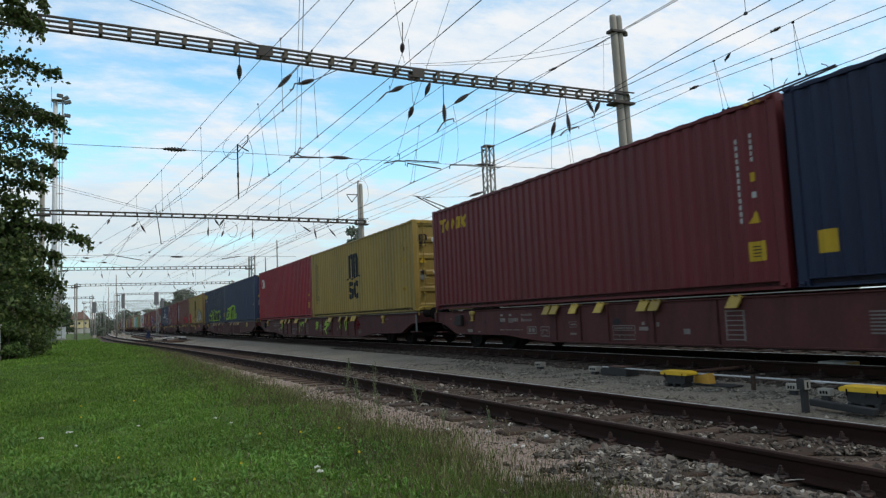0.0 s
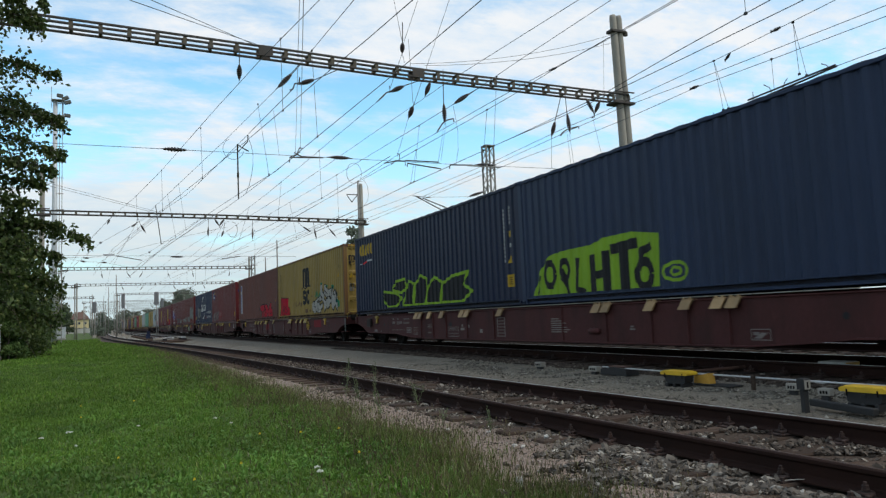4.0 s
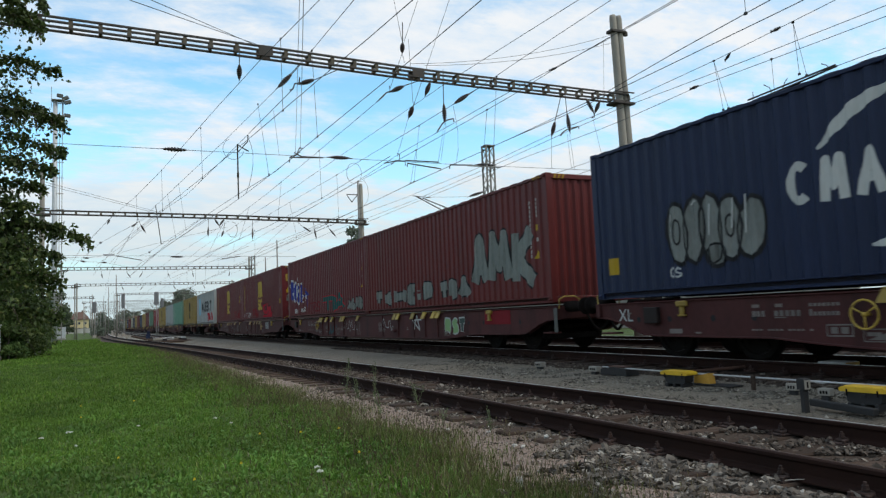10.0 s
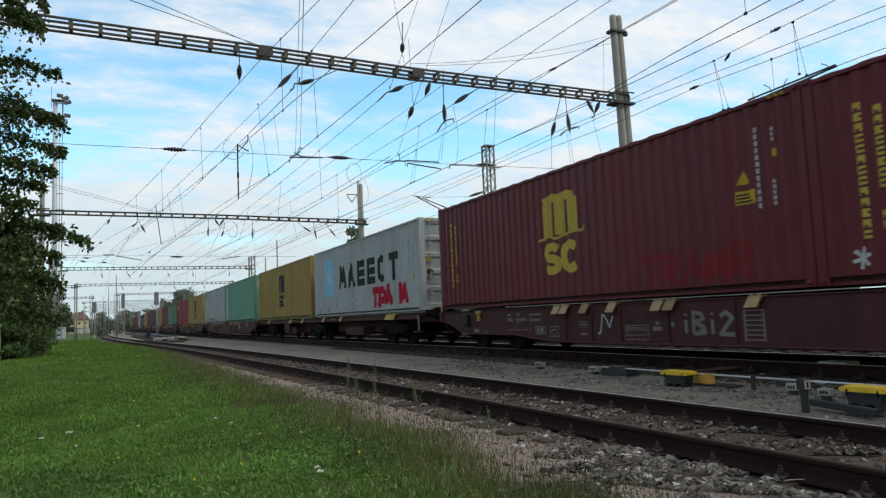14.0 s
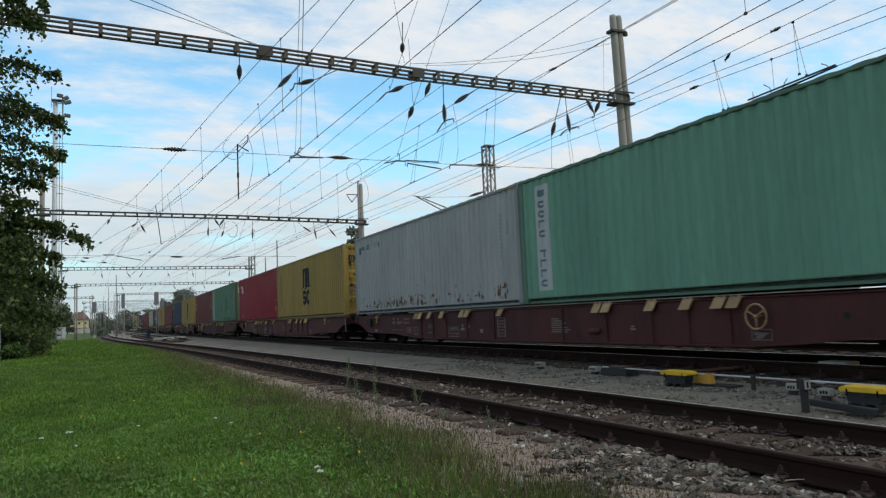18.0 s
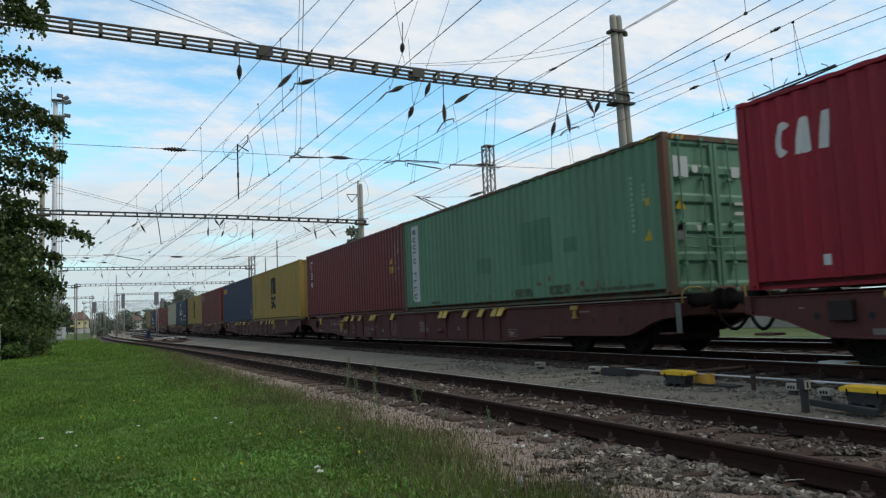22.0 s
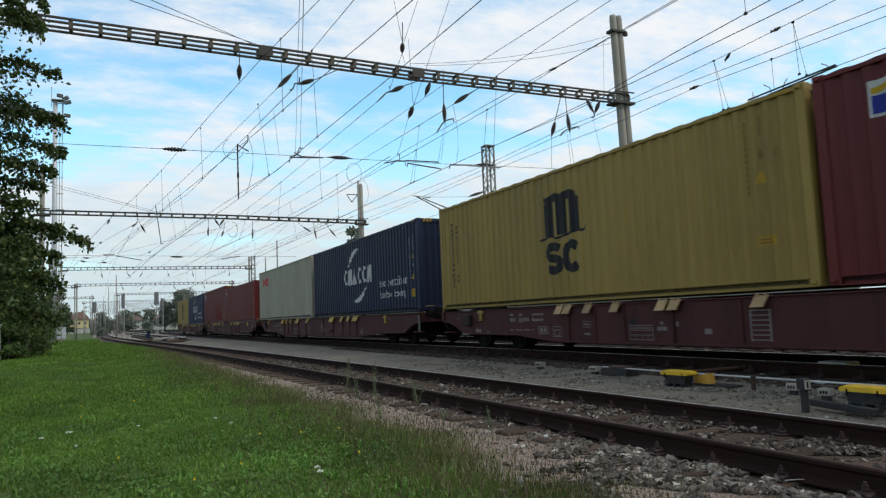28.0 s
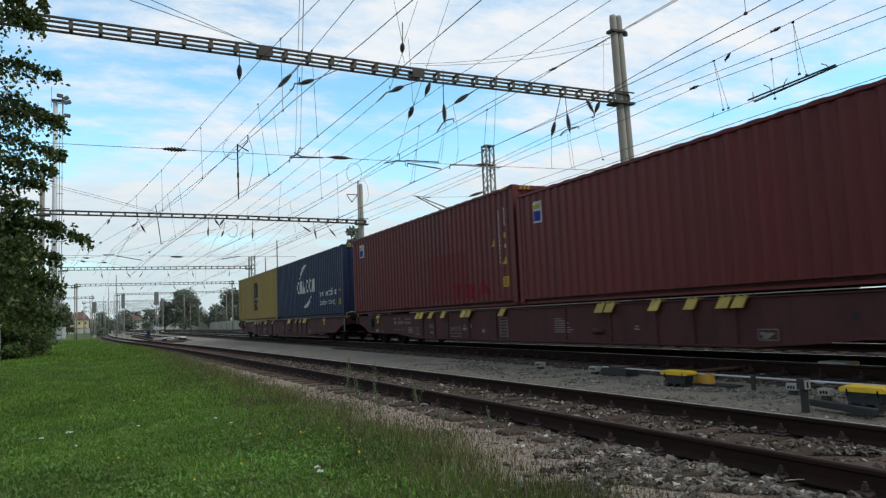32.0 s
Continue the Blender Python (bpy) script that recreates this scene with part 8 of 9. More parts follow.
def lettering(text, u0, z0, width):
    """Real words in the built-in font, as pieces."""
    cu = bpy.data.curves.new("words", "FONT")
    cu.body, cu.size, cu.resolution_u = text, 1.0, 3
    ob = bpy.data.objects.new("words", cu)
    scene.collection.objects.link(ob)
    bpy.context.view_layer.update()
    me = bpy.data.meshes.new_from_object(ob.evaluated_get(bpy.context.evaluated_depsgraph_get()))
    me.calc_loop_triangles()
    tris = [[(me.vertices[i].co.x, me.vertices[i].co.y) for i in t.vertices] for t in me.loop_triangles]
    bpy.data.objects.remove(ob)
    bpy.data.meshes.remove(me)
    bpy.data.curves.remove(cu)
    lo, hi = min(p[0] for t in tris for p in t), max(p[0] for t in tris for p in t)
    k = width / (hi - lo)
    return [[(u0 + (x - lo) * k, z0 + y * k) for x, y in t] for t in tris]


M_CODE, M_DIMGOLD, M_DULLYEL = plain("code_white", (0.34, 0.34, 0.32)), plain("code_brown", (0.13, 0.085, 0.02)), plain("dull_yellow_plate", (0.32, 0.19, 0.02))
GOLDEN = ["B1", "F1", "J2", "L1", "N1", "O2", "R2"]
for names, mat in ((GOLDEN, M_BLACK), (["I1", "I2"], M_GOLD)):
    copied(names, triple_arch(5.2, 6.97, 1.36, 2.36) + open_rings(5.40, 6.74, 0.60, 1.32), mat, "logo", 1, "black arched logo" if mat == M_BLACK else "yellow arched logo")
    copied(names, stamped(0.70, 0.83, 0.57, 2.40, 13, 3) + stamped(0.97, 1.10, 1.20, 2.30, 8, 4) + stamped(0.97, 1.10, 0.68, 0.94, 2, 5), mat, "vertical_lettering")
copied(GOLDEN, bars(11.05, 11.10, 1.45, 2.62, 12, 5) + bars(11.33, 11.38, 2.33, 2.64, 4, 6) + rect(11.30, 11.37, 1.98, 2.10) + stroke([(11.59, 1.97), (11.59, 2.08), (11.66, 2.08), (11.66, 1.97)], 0.012, True), M_DIMGOLD, "container_code")
mark("I2", bars(11.30, 11.36, 1.23, 2.50, 12, 5) + bars(11.60, 11.65, 2.20, 2.43, 3, 6) + bars(11.58, 11.63, 1.24, 1.65, 5, 7), M_CODE, "container_code")
mark("I1", bars(11.44, 11.50, 1.40, 2.62, 12, 5) + bars(11.74, 11.79, 2.20, 2.60, 5, 6) + bars(11.73, 11.78, 1.56, 1.84, 4, 7), M_CODE, "container_code")
copied(GOLDEN, rect(11.18, 11.53, 0.66, 0.80), M_DULLYEL, "label_plate")
copied(GOLDEN, [q for i in range(2) for q in rect(11.22, 11.48 - 0.05 * i, 0.69 + 0.05 * i, 0.715 + 0.05 * i)], M_DIMGOLD, "label_print", 2)
copied(GOLDEN, triangle(11.22, 11.43, 1.61, 1.81), M_DULLYEL, "warning_sign")
copied(["I2", "M2"], rect(10.86, 11.27, 1.33, 1.54), M_YEL, "label_plate")
copied(["I2", "M2"], [q for i in range(3) for q in rect(10.90, 11.22 - 0.04 * i, 1.36 + 0.055 * i, 1.385 + 0.055 * i)], M_BLACK, "label_print", 2)
copied(["I2", "M2"], triangle(10.93, 11.17, 1.64, 1.86) + rect(11.60, 11.68, 1.96, 2.08), M_YEL, "warning_sign")
mark("I1", rect(11.30, 11.74, 0.90, 1.11), M_YEL, "label_plate")
mark("I1", [q for i in range(3) for q in rect(11.34, 11.69 - 0.04 * i, 0.93 + 0.055 * i, 0.955 + 0.055 * i)], M_BLACK, "label_print", 2)
mark("I1", triangle(11.62, 11.84, 1.28, 1.48) + rect(11.72, 11.80, 1.92, 2.04), M_YEL, "warning_sign")

DARKS = ["Q2", "A2", "B2", "C1", "C2", "F2", "G1", "H1", "H2", "G2", "L2", "M2", "N2", "O1", "P1", "R1", "A1"]
copied(DARKS, bars(11.35, 11.40, 1.05, 2.40, 13, 7) + bars(11.63, 11.68, 1.97, 2.43, 5, 8) + rect(11.61, 11.71, 1.41, 1.50), M_CODE, "container_code")
copied(["Q1"], bars(11.34, 11.41, 0.95, 2.15, 13, 7) + bars(11.62, 11.69, 1.72, 2.15, 5, 8), M_CODE, "container_code")
copied(["K1", "K2", "M1", "J1"], bars(11.24, 11.30, 1.2, 2.30, 11, 9, fill=0.6) + bars(11.56, 11.61, 1.75, 2.1, 4, 8), plain("marking_faded", (0.19, 0.27, 0.22)), "container_code")
copied([c for c in DARKS if c != "M2"] + ["K1", "M1", "J1"], triangle(11.54, 11.77, 1.02, 1.22) + rect(11.60, 11.70, 1.66, 1.80), M_YEL, "warning_sign")
copied(["A2", "G1", "C2", "N2"], rect(11.50, 11.82, 0.44, 0.74), M_YEL, "label_plate")
copied(["L2", "B2", "P1", "O1", "R1", "Q2"], rect(11.54, 11.81, 0.46, 0.71), M_YEL, "label_plate")
copied(["A1", "G2"], rect(0.34, 0.64, 0.46, 0.78), M_YEL, "label_plate")

LINES_ON = [q for i in range(4) for q in rect(11.57, 11.70 + 0.02 * (i % 3), 0.505 + 0.05 * i, 0.522 + 0.05 * i)]
copied(["A2", "G1", "C2", "N2", "L2", "B2", "P1", "O1", "R1", "Q2"], LINES_ON, M_BLACK, "label_print", 2)
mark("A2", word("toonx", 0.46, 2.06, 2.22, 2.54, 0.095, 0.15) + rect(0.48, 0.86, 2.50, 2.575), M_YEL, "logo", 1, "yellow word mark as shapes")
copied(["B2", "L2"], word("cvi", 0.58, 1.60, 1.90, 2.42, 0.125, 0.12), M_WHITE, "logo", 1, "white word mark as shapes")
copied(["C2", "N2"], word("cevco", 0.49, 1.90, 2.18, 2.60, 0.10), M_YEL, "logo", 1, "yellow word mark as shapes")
mark("C2", rect(0.55, 0.78, 1.86, 1.90) + rect(1.3, 1.86, 1.93, 1.99), M_PALE, "sub_mark")
mark("C2", stroke([(0.85, 1.88), (1.1, 1.90), (1.3, 2.0)], 0.06), M_PINK, "sub_mark")
# lime graffiti on the two blue containers
mark("C1", [[(0.46, 0.18), (0.76, 0.72), (1.15, 1.04), (1.79, 1.10), (2.67, 1.12), (3.07, 1.22), (3.91, 1.24), (4.63, 1.13), (4.57, 0.18)]], M_LIME, "graffiti_halo", 1, "lime spray cloud")
mark("C1", arc(1.15, 0.62, 0.20, 0.26, 0, 360, 0.15, 10) + arc(1.72, 0.68, 0.16, 0.20, -80, 260, 0.14, 9) + stroke([(1.62, 0.7), (1.85, 0.16)], 0.13) + stroke([(2.2, 0.9), (2.12, 0.25), (2.45, 0.16)], 0.14) + rect(2.58, 2.80, 0.13, 0.92) + stroke([(2.8, 0.5), (3.05, 0.52)], 0.16)
     + rect(3.02, 3.24, 0.13, 0.96) + stroke([(3.3, 0.96), (4.05, 1.02)], 0.20) + rect(3.52, 3.78, 0.13, 0.98) + arc(4.22, 0.42, 0.20, 0.24, 0, 360, 0.17, 9) + stroke([(4.08, 0.5), (4.18, 0.85), (4.45, 0.92)], 0.15) + stroke([(0.62, 0.2), (0.8, 0.62)], 0.05), M_BLACK, "graffiti", 3)
mark("C1", arc(5.0, 0.42, 0.30, 0.16, 0, 360, 0.06, 10) + arc(5.0, 0.42, 0.13, 0.07, 0, 360, 0.05, 8), M_LIME, "graffiti", 1)
shapes("C2", [[(2.95, 0.73), (2.97, 0.40), (3.4, 0.18), (4.15, 0.19), (4.6, 0.45), (4.15, 0.62)], [(3.77, 0.75), (4.15, 1.02), (4.9, 1.06), (5.1, 0.78), (4.6, 0.62)], [(4.7, 0.2), (5.5, 0.18), (5.7, 0.85), (5.2, 0.98), (4.95, 0.6)], [(5.6, 0.2), (6.5, 0.18), (6.7, 0.95), (6.2, 1.08), (5.75, 0.8)], [(6.6, 0.2), (7.6, 0.18), (7.7, 0.8), (7.2, 0.98), (6.75, 0.7)], [(7.6, 0.2), (9.0, 0.18), (9.6, 0.45), (9.1, 0.65), (9.4, 0.98), (8.4, 0.92), (7.8, 0.75)]], M_BLACK, M_LIME, 0.085)
# silver letters on the mustard container
CHROME = plain("spray_chrome", (0.305, 0.295, 0.270), 0.5, 0.3)
mark("F1", [lobe(11.12, 0.50, 0.24, 0.20), lobe(10.5, 1.22, 0.22, 0.12), lobe(9.45, 1.28, 0.28, 0.10), lobe(8.75, 1.42, 0.14, 0.10)], M_GREEN, "graffiti_halo", 1)
mark("F1", scribble(7.60, 8.55, 0.88, 1.16, 16, 0.05, 5), M_GREEN, "graffiti", 1)
shapes("F1", [[(7.18, 0.55), (7.33, 0.70), (7.60, 0.71), (7.51, 0.54), (7.84, 0.26), (7.52, 0.13), (7.24, 0.33)],
              [(7.63, 0.73), (8.28, 0.87), (8.37, 0.76), (8.05, 0.70), (8.04, 0.49), (8.27, 0.27), (7.88, 0.24), (7.56, 0.54)],
              [(8.09, 0.62), (8.36, 0.68), (8.56, 0.41), (8.88, 0.68), (8.91, 0.52), (8.73, 0.34), (8.47, 0.18), (8.10, 0.18)],
              [(8.40, 0.89), (8.60, 0.98), (8.84, 0.75), (8.45, 0.68)],
              [(8.59, 1.36), (8.82, 1.44), (8.93, 1.18), (9.22, 0.77), (9.54, 0.55), (9.21, 0.20), (9.01, 0.67), (8.64, 0.99)],
              [(9.24, 1.36), (9.37, 1.39), (9.67, 1.19), (9.77, 1.07), (9.68, 0.96), (9.30, 1.13)],
              [(9.09, 1.08), (9.20, 1.18), (9.36, 1.06), (9.54, 1.09), (9.68, 0.90), (9.48, 0.74), (9.27, 0.97)]], CHROME, M_BLACK, 0.024, M_BLACK, 0.075)
shapes("F1", [[(9.52, 0.71), (9.79, 0.86), (10.00, 0.81), (10.24, 0.69), (10.20, 0.60), (9.69, 0.27), (9.48, 0.47)],
              [(9.73, 1.08), (9.91, 1.17), (10.12, 0.88), (9.75, 0.83)],
              [(10.02, 1.10), (10.28, 1.23), (10.34, 0.97), (10.28, 0.75), (10.12, 0.85)],
              [(10.41, 1.01), (10.47, 1.23), (10.59, 1.10), (10.61, 0.90), (10.86, 0.85), (10.86, 0.57), (10.55, 0.19), (10.21, 0.49), (10.34, 0.74)],
              [(10.66, 0.97), (10.81, 1.14), (11.02, 0.87), (11.01, 0.66), (10.88, 0.76)],
              [(10.79, 1.10), (10.95, 1.05), (11.12, 0.69), (11.23, 0.38), (11.05, 0.23), (10.86, 0.52)]], CHROME, M_BLACK, 0.024, M_BLACK, 0.075)
mark("F1", [lobe(11.06, 0.62, 0.12, 0.08)], M_TEAL, "graffiti_detail", 6)
mark("F1", [[(0.48, 0.1), (2.78, 0.1), (2.81, 0.25), (2.66, 0.53), (2.39, 0.63), (2.49, 1.06), (0.81, 1.15)]], M_RED, "graffiti", 1)
mark("F1", stroke([(0.52, 0.15), (0.81, 1.13), (2.49, 1.06), (2.39, 0.63), (2.66, 0.53), (2.81, 0.25), (2.78, 0.15)], 0.045) + stroke([(1.05, 0.15), (1.2, 0.62), (1.5, 0.66), (1.45, 0.52), (1.28, 0.45), (1.5, 0.36), (1.4, 0.15)], 0.04) + stroke([(1.65, 0.2), (1.62, 0.5), (1.8, 0.70), (2.1, 0.64), (1.95, 0.5), (2.3, 0.42), (2.1, 0.28), (1.8, 0.36)], 0.04), M_BLACK, "graffiti_outline", 3)
mark("F1", [[(u, z), (u + 0.10, z), (u + 0.07, z + dz), (u + 0.02, z + dz)] for u, z, dz in [(3.2 + 0.31 * i, 0.55 + 0.04 * (i % 3), 0.10 + 0.06 * (i % 4)) for i in range(8)]] + rect(5.9, 6.4, 0.22, 0.40) + rect(6.7, 6.9, 0.25, 0.35) + rect(7.0, 7.2, 0.95, 1.0), M_RUST, "rust_streaks", 1)
shapes("F2", [[(7.28, 0.62), (7.48, 0.89), (8.75, 0.95), (8.75, 0.58), (8.35, 0.52), (8.42, 0.17), (7.85, 0.17), (7.95, 0.50)], [(8.5, 0.17), (8.85, 0.92), (9.5, 0.93), (9.75, 0.55), (9.4, 0.17)], [(9.6, 0.17), (9.95, 0.75), (10.46, 0.99), (10.75, 0.6), (11.05, 0.17)]], M_RED, M_BLACK, 0.05)
mark("F2", arc(9.12, 0.55, 0.14, 0.14, 0, 360, 0.05, 8) + stroke([(10.15, 0.35), (10.6, 0.35)], 0.05), M_BLACK, "graffiti_detail", 6)
mark("F2", rect(0.66, 1.14, 0.52, 2.46), M_PALE, "label_strip", 1, "white label strip")
mark("F2", rect(0.71, 1.09, 2.06, 2.40) + bars(0.78, 1.02, 0.62, 1.92, 7, 12, fill=0.5), M_BLUE, "label_print", 2)
mark("F2", stroke([(0.74, 2.2), (0.9, 2.27), (1.06, 2.25)], 0.06), M_YEL, "label_print", 3)
# lighthouse-blue plate and grey letters
mark("G1", rect(0.75, 1.80, 1.98, 2.62), M_NAVY, "logo", 1, "dark blue plate with a pale tower shape")
mark("G1", rect(0.62, 0.82, 1.95, 2.40) + rect(0.58, 0.86, 2.38, 2.46) + bars(0.95, 1.70, 2.08, 2.26, 1, 3) + rect(0.88, 1.0, 2.06, 2.28), M_WHITE, "logo_print", 2)
mark("G1", [[(0.95, 2.36), (1.75, 2.42), (1.75, 2.60), (0.95, 2.40)]], M_YEL, "logo_print", 3)
sprayed("G1", [("H", 0.64, 1.20, 0.16, 0.84), ("E", 1.26, 1.95, 0.16, 0.86), ("I", 1.98, 2.28, 0.19, 0.94), ("D", 2.38, 3.24, 0.16, 0.95), ("A", 3.36, 3.96, 0.17, 0.97)], 0.095, plain("spray_dim_grey", (0.17, 0.165, 0.155), 0.6, 0.3), M_BLACK, 0.06, 41)
sprayed("G1", [("M", 3.90, 4.72, 0.17, 0.92), ("F", 4.76, 5.46, 0.28, 0.90)], 0.08, plain("spray_dim_rose", (0.24, 0.14, 0.13), 0.6, 0.3), plain("spray_red_glow", (0.22, 0.010, 0.018), 0.7, 0.3), 0.14, 43)
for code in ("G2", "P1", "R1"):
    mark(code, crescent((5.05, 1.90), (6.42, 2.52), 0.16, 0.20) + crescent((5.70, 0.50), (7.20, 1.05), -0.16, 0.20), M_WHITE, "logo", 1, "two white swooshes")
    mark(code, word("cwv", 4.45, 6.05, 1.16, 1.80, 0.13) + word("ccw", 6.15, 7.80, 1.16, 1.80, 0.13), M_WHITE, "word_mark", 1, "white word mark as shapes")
ECO, BAM = lettering("eco container", 8.58, 0.90, 2.56), lettering("bamboo flooring", 8.68, 0.52, 2.32)
copied(["G2", "P1", "R1"], ECO + BAM, M_WHITE, "slogan", 1, "white printed words")
shapes("G2", [lobe(2.27, 1.05, 0.25, 0.52, lean=-0.04), lobe(2.66, 1.08, 0.23, 0.56, lean=0.03), lobe(3.03, 1.05, 0.24, 0.58, lean=-0.03), lobe(3.42, 1.02, 0.25, 0.50), lobe(3.84, 0.98, 0.26, 0.46, lean=0.05), lobe(3.1, 0.62, 0.22, 0.18)], plain("spray_bright_silver", (0.17, 0.18, 0.17), 0.5, 0.3), M_BLACK, 0.035, M_BLACK, 0.10)
mark("G2", arc(2.25, 1.08, 0.07, 0.22, 0, 360, 0.03, 8) + arc(3.42, 1.05, 0.07, 0.18, 0, 360, 0.03, 8), M_BLACK, "graffiti_detail", 6)
mark("G2", stroke([(2.15, 1.40), (2.10, 0.80)], 0.03) + stroke([(2.62, 1.50), (2.75, 1.55)], 0.03) + stroke([(3.05, 1.45), (3.0, 0.95)], 0.03) + stroke([(3.5, 1.48), (3.45, 1.0)], 0.03) + stroke([(3.75, 1.5), (3.72, 0.9)], 0.03), M_WHITE, "graffiti_highlight", 7)
mark("G2", tag("OS", 2.0, 2.3, 0.30, 0.46, 0.03, seed=5), M_PALE, "graffiti", 1)
mark("G2", tag("TPA", 6.9, 8.3, 0.35, 0.75, 0.08, seed=4), M_DULLRED, "graffiti", 1)
# brick red container with large grey letters
SILVER = plain("spray_grey_silver", (0.165, 0.18, 0.165), 0.5, 0.35)
sprayed("H1", [("A", 8.36, 9.45, 0.40, 1.98), ("M", 9.25, 10.55, 0.42, 1.94), ("K", 10.40, 11.68, 0.30, 1.90)], 0.36, SILVER, M_BLACK, 0.09, 61)
sprayed("H1", [("T", 0.77, 1.72, 0.17, 0.80), ("K", 1.70, 2.66, 0.16, 0.78), ("H", 2.68, 3.82, 0.16, 0.87), ("E", 3.86, 4.68, 0.16, 0.90), ("I", 4.66, 5.02, 0.16, 0.80), ("P", 5.02, 5.94, 0.16, 0.90), ("T", 6.28, 7.00, 0.16, 0.84), ("D", 6.92, 7.56, 0.17, 0.88), ("A", 7.52, 8.36, 0.16, 0.92)], 0.25, SILVER, M_BLACK, 0.09, 62)
ROST = [("R", 0.30, 1.12, 0.72, 1.95), ("O", 0.98, 1.66, 0.66, 1.86), ("S", 1.58, 2.22, 0.62, 1.76), ("T", 2.10, 2.86, 0.55, 1.74)]
sprayed("H2", ROST, 0.23, M_BLUE, M_WHITE, 0.20, 71)
mark("H2", stroke([(1.55, 1.3), (1.65, 1.1), (1.85, 1.2)], 0.03) + stroke([(1.6, 1.0), (1.72, 1.1)], 0.03), M_WHITE, "graffiti_detail", 6)
mark("H2", [[(3.42, 1.25), (3.50, 1.80), (3.60, 1.22)], [(3.40, 1.05), (3.64, 0.42), (3.66, 1.05)], [(3.42, 1.25), (2.90, 0.98), (3.42, 1.04)], [(3.55, 1.24), (3.98, 1.08), (3.60, 1.03)], [(3.40, 1.26), (3.0, 1.48), (3.46, 1.06)], [(3.38, 1.02), (3.62, 1.02), (3.62, 1.26), (3.38, 1.26)]], M_BLUE, "graffiti", 1)
mark("H2", tag("1 B 12 I", 1.1, 2.1, 0.28, 0.46, 0.04, seed=8) + tag("KS12", 2.5, 3.2, 0.28, 0.46, 0.04, seed=9) + tag("2 K", 2.6, 3.6, 0.75, 1.1, 0.05, seed=10) + tag("K", 1.8, 2.0, 1.85, 2.05, 0.04) + tag("K", 0.2, 0.35, 1.6, 1.8, 0.04), M_WHITE, "graffiti", 2)
mark("H2", tag("TRS", 4.1, 5.8, 0.20, 0.66, 0.06, seed=12), M_DULLRED, "graffiti", 1)
mark("H2", letters([("T", 6.10, 8.02, 0.12, 0.90), ("D", 7.72, 8.42, 0.14, 0.88), ("A", 8.18, 9.45, 0.14, 1.02)], 0.29, 13), M_RED, "graffiti_halo", 1)
mark("H2", letters([("T", 6.15, 7.95, 0.16, 0.86), ("D", 7.75, 8.36, 0.18, 0.84), ("A", 8.22, 9.38, 0.17, 0.98)], 0.21, 13), M_TEAL, "graffiti", 3)
sprayed("H2", [("A", 9.80, 10.34, 0.14, 0.66), ("G", 10.28, 10.80, 0.14, 0.69), ("A", 10.74, 11.26, 0.14, 0.70), ("B", 11.20, 11.68, 0.15, 0.72)], 0.13, SILVER, M_BLACK, 0.06, 72)
# dark red containers with yellow logos
mark("I1", [[(6.85, 0.10), (9.55, 0.10), (9.2, 0.62), (7.3, 0.55)], [(6.90, 0.5), (7.5, 0.5), (7.7, 1.0), (6.95, 0.95)], [(7.95, 0.55), (8.35, 0.6), (8.4, 1.06), (8.0, 1.02)], [(8.3, 0.55), (9.2, 0.6), (9.1, 0.8), (8.35, 0.72)]], M_RED, "graffiti", 1)
mark("I1", stroke([(6.9, 0.15), (6.95, 0.95), (7.7, 1.0), (7.65, 0.8), (7.25, 0.74), (7.3, 0.6), (7.9, 0.62), (8.0, 1.02), (8.4, 1.06), (8.38, 0.80), (9.1, 0.82), (9.55, 0.15)], 0.05) + stroke([(7.2, 0.35), (7.9, 0.30), (8.7, 0.5)], 0.05), M_BLACK, "graffiti_outline", 3)
mark("I1", [stroke([(0.66 - 0.13 * math.cos(a), 0.34 - 0.15 * math.sin(a)), (0.66 + 0.13 * math.cos(a), 0.34 + 0.15 * math.sin(a))], 0.05)[0] for a in (0.3, 1.35, 2.4)], M_PALE, "graffiti", 1)
mark("I1", tag("BST CEMI", 1.15, 3.15, 0.24, 0.52, 0.05, seed=14), M_PALE, "graffiti", 1)
mark("I1", tag("TRA", 3.6, 5.6, 0.24, 0.62, 0.16, seed=15), M_DULLRED, "graffiti", 1)
mark("I2", tag("TRAMR", 8.60, 11.15, 0.20, 0.70, 0.13, seed=16), plain("spray_dim_red", (0.155, 0.012, 0.016), 0.6, 0.3), "graffiti", 1)
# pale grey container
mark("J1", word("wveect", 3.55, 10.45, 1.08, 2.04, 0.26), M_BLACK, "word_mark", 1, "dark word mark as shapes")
mark("J1", rect(1.45, 2.95, 0.82, 2.42), M_SKY, "logo", 1, "sky blue square with a white star")
mark("J1", [[(2.2, 1.62 + 0.0), (2.2 + 0.12 * math.cos(a - 0.45), 1.62 + 0.12 * math.sin(a - 0.45)), (2.2 + 0.55 * math.cos(a), 1.62 + 0.55 * math.sin(a)), (2.2 + 0.12 * math.cos(a + 0.45), 1.62 + 0.12 * math.sin(a + 0.45))] for a in [math.pi / 2 + k * 2 * math.pi / 7 for k in range(7)]], M_WHITE, "logo_print", 2)
graffiti("J1", "TPA M", 7.7, 11.0, 0.22, 0.82, 0.26, M_RED, None, seed=17)
mark("J1", tag("RATP", 3.6, 6.3, 0.24, 0.66, 0.05, seed=18), M_PALE, "graffiti", 1)
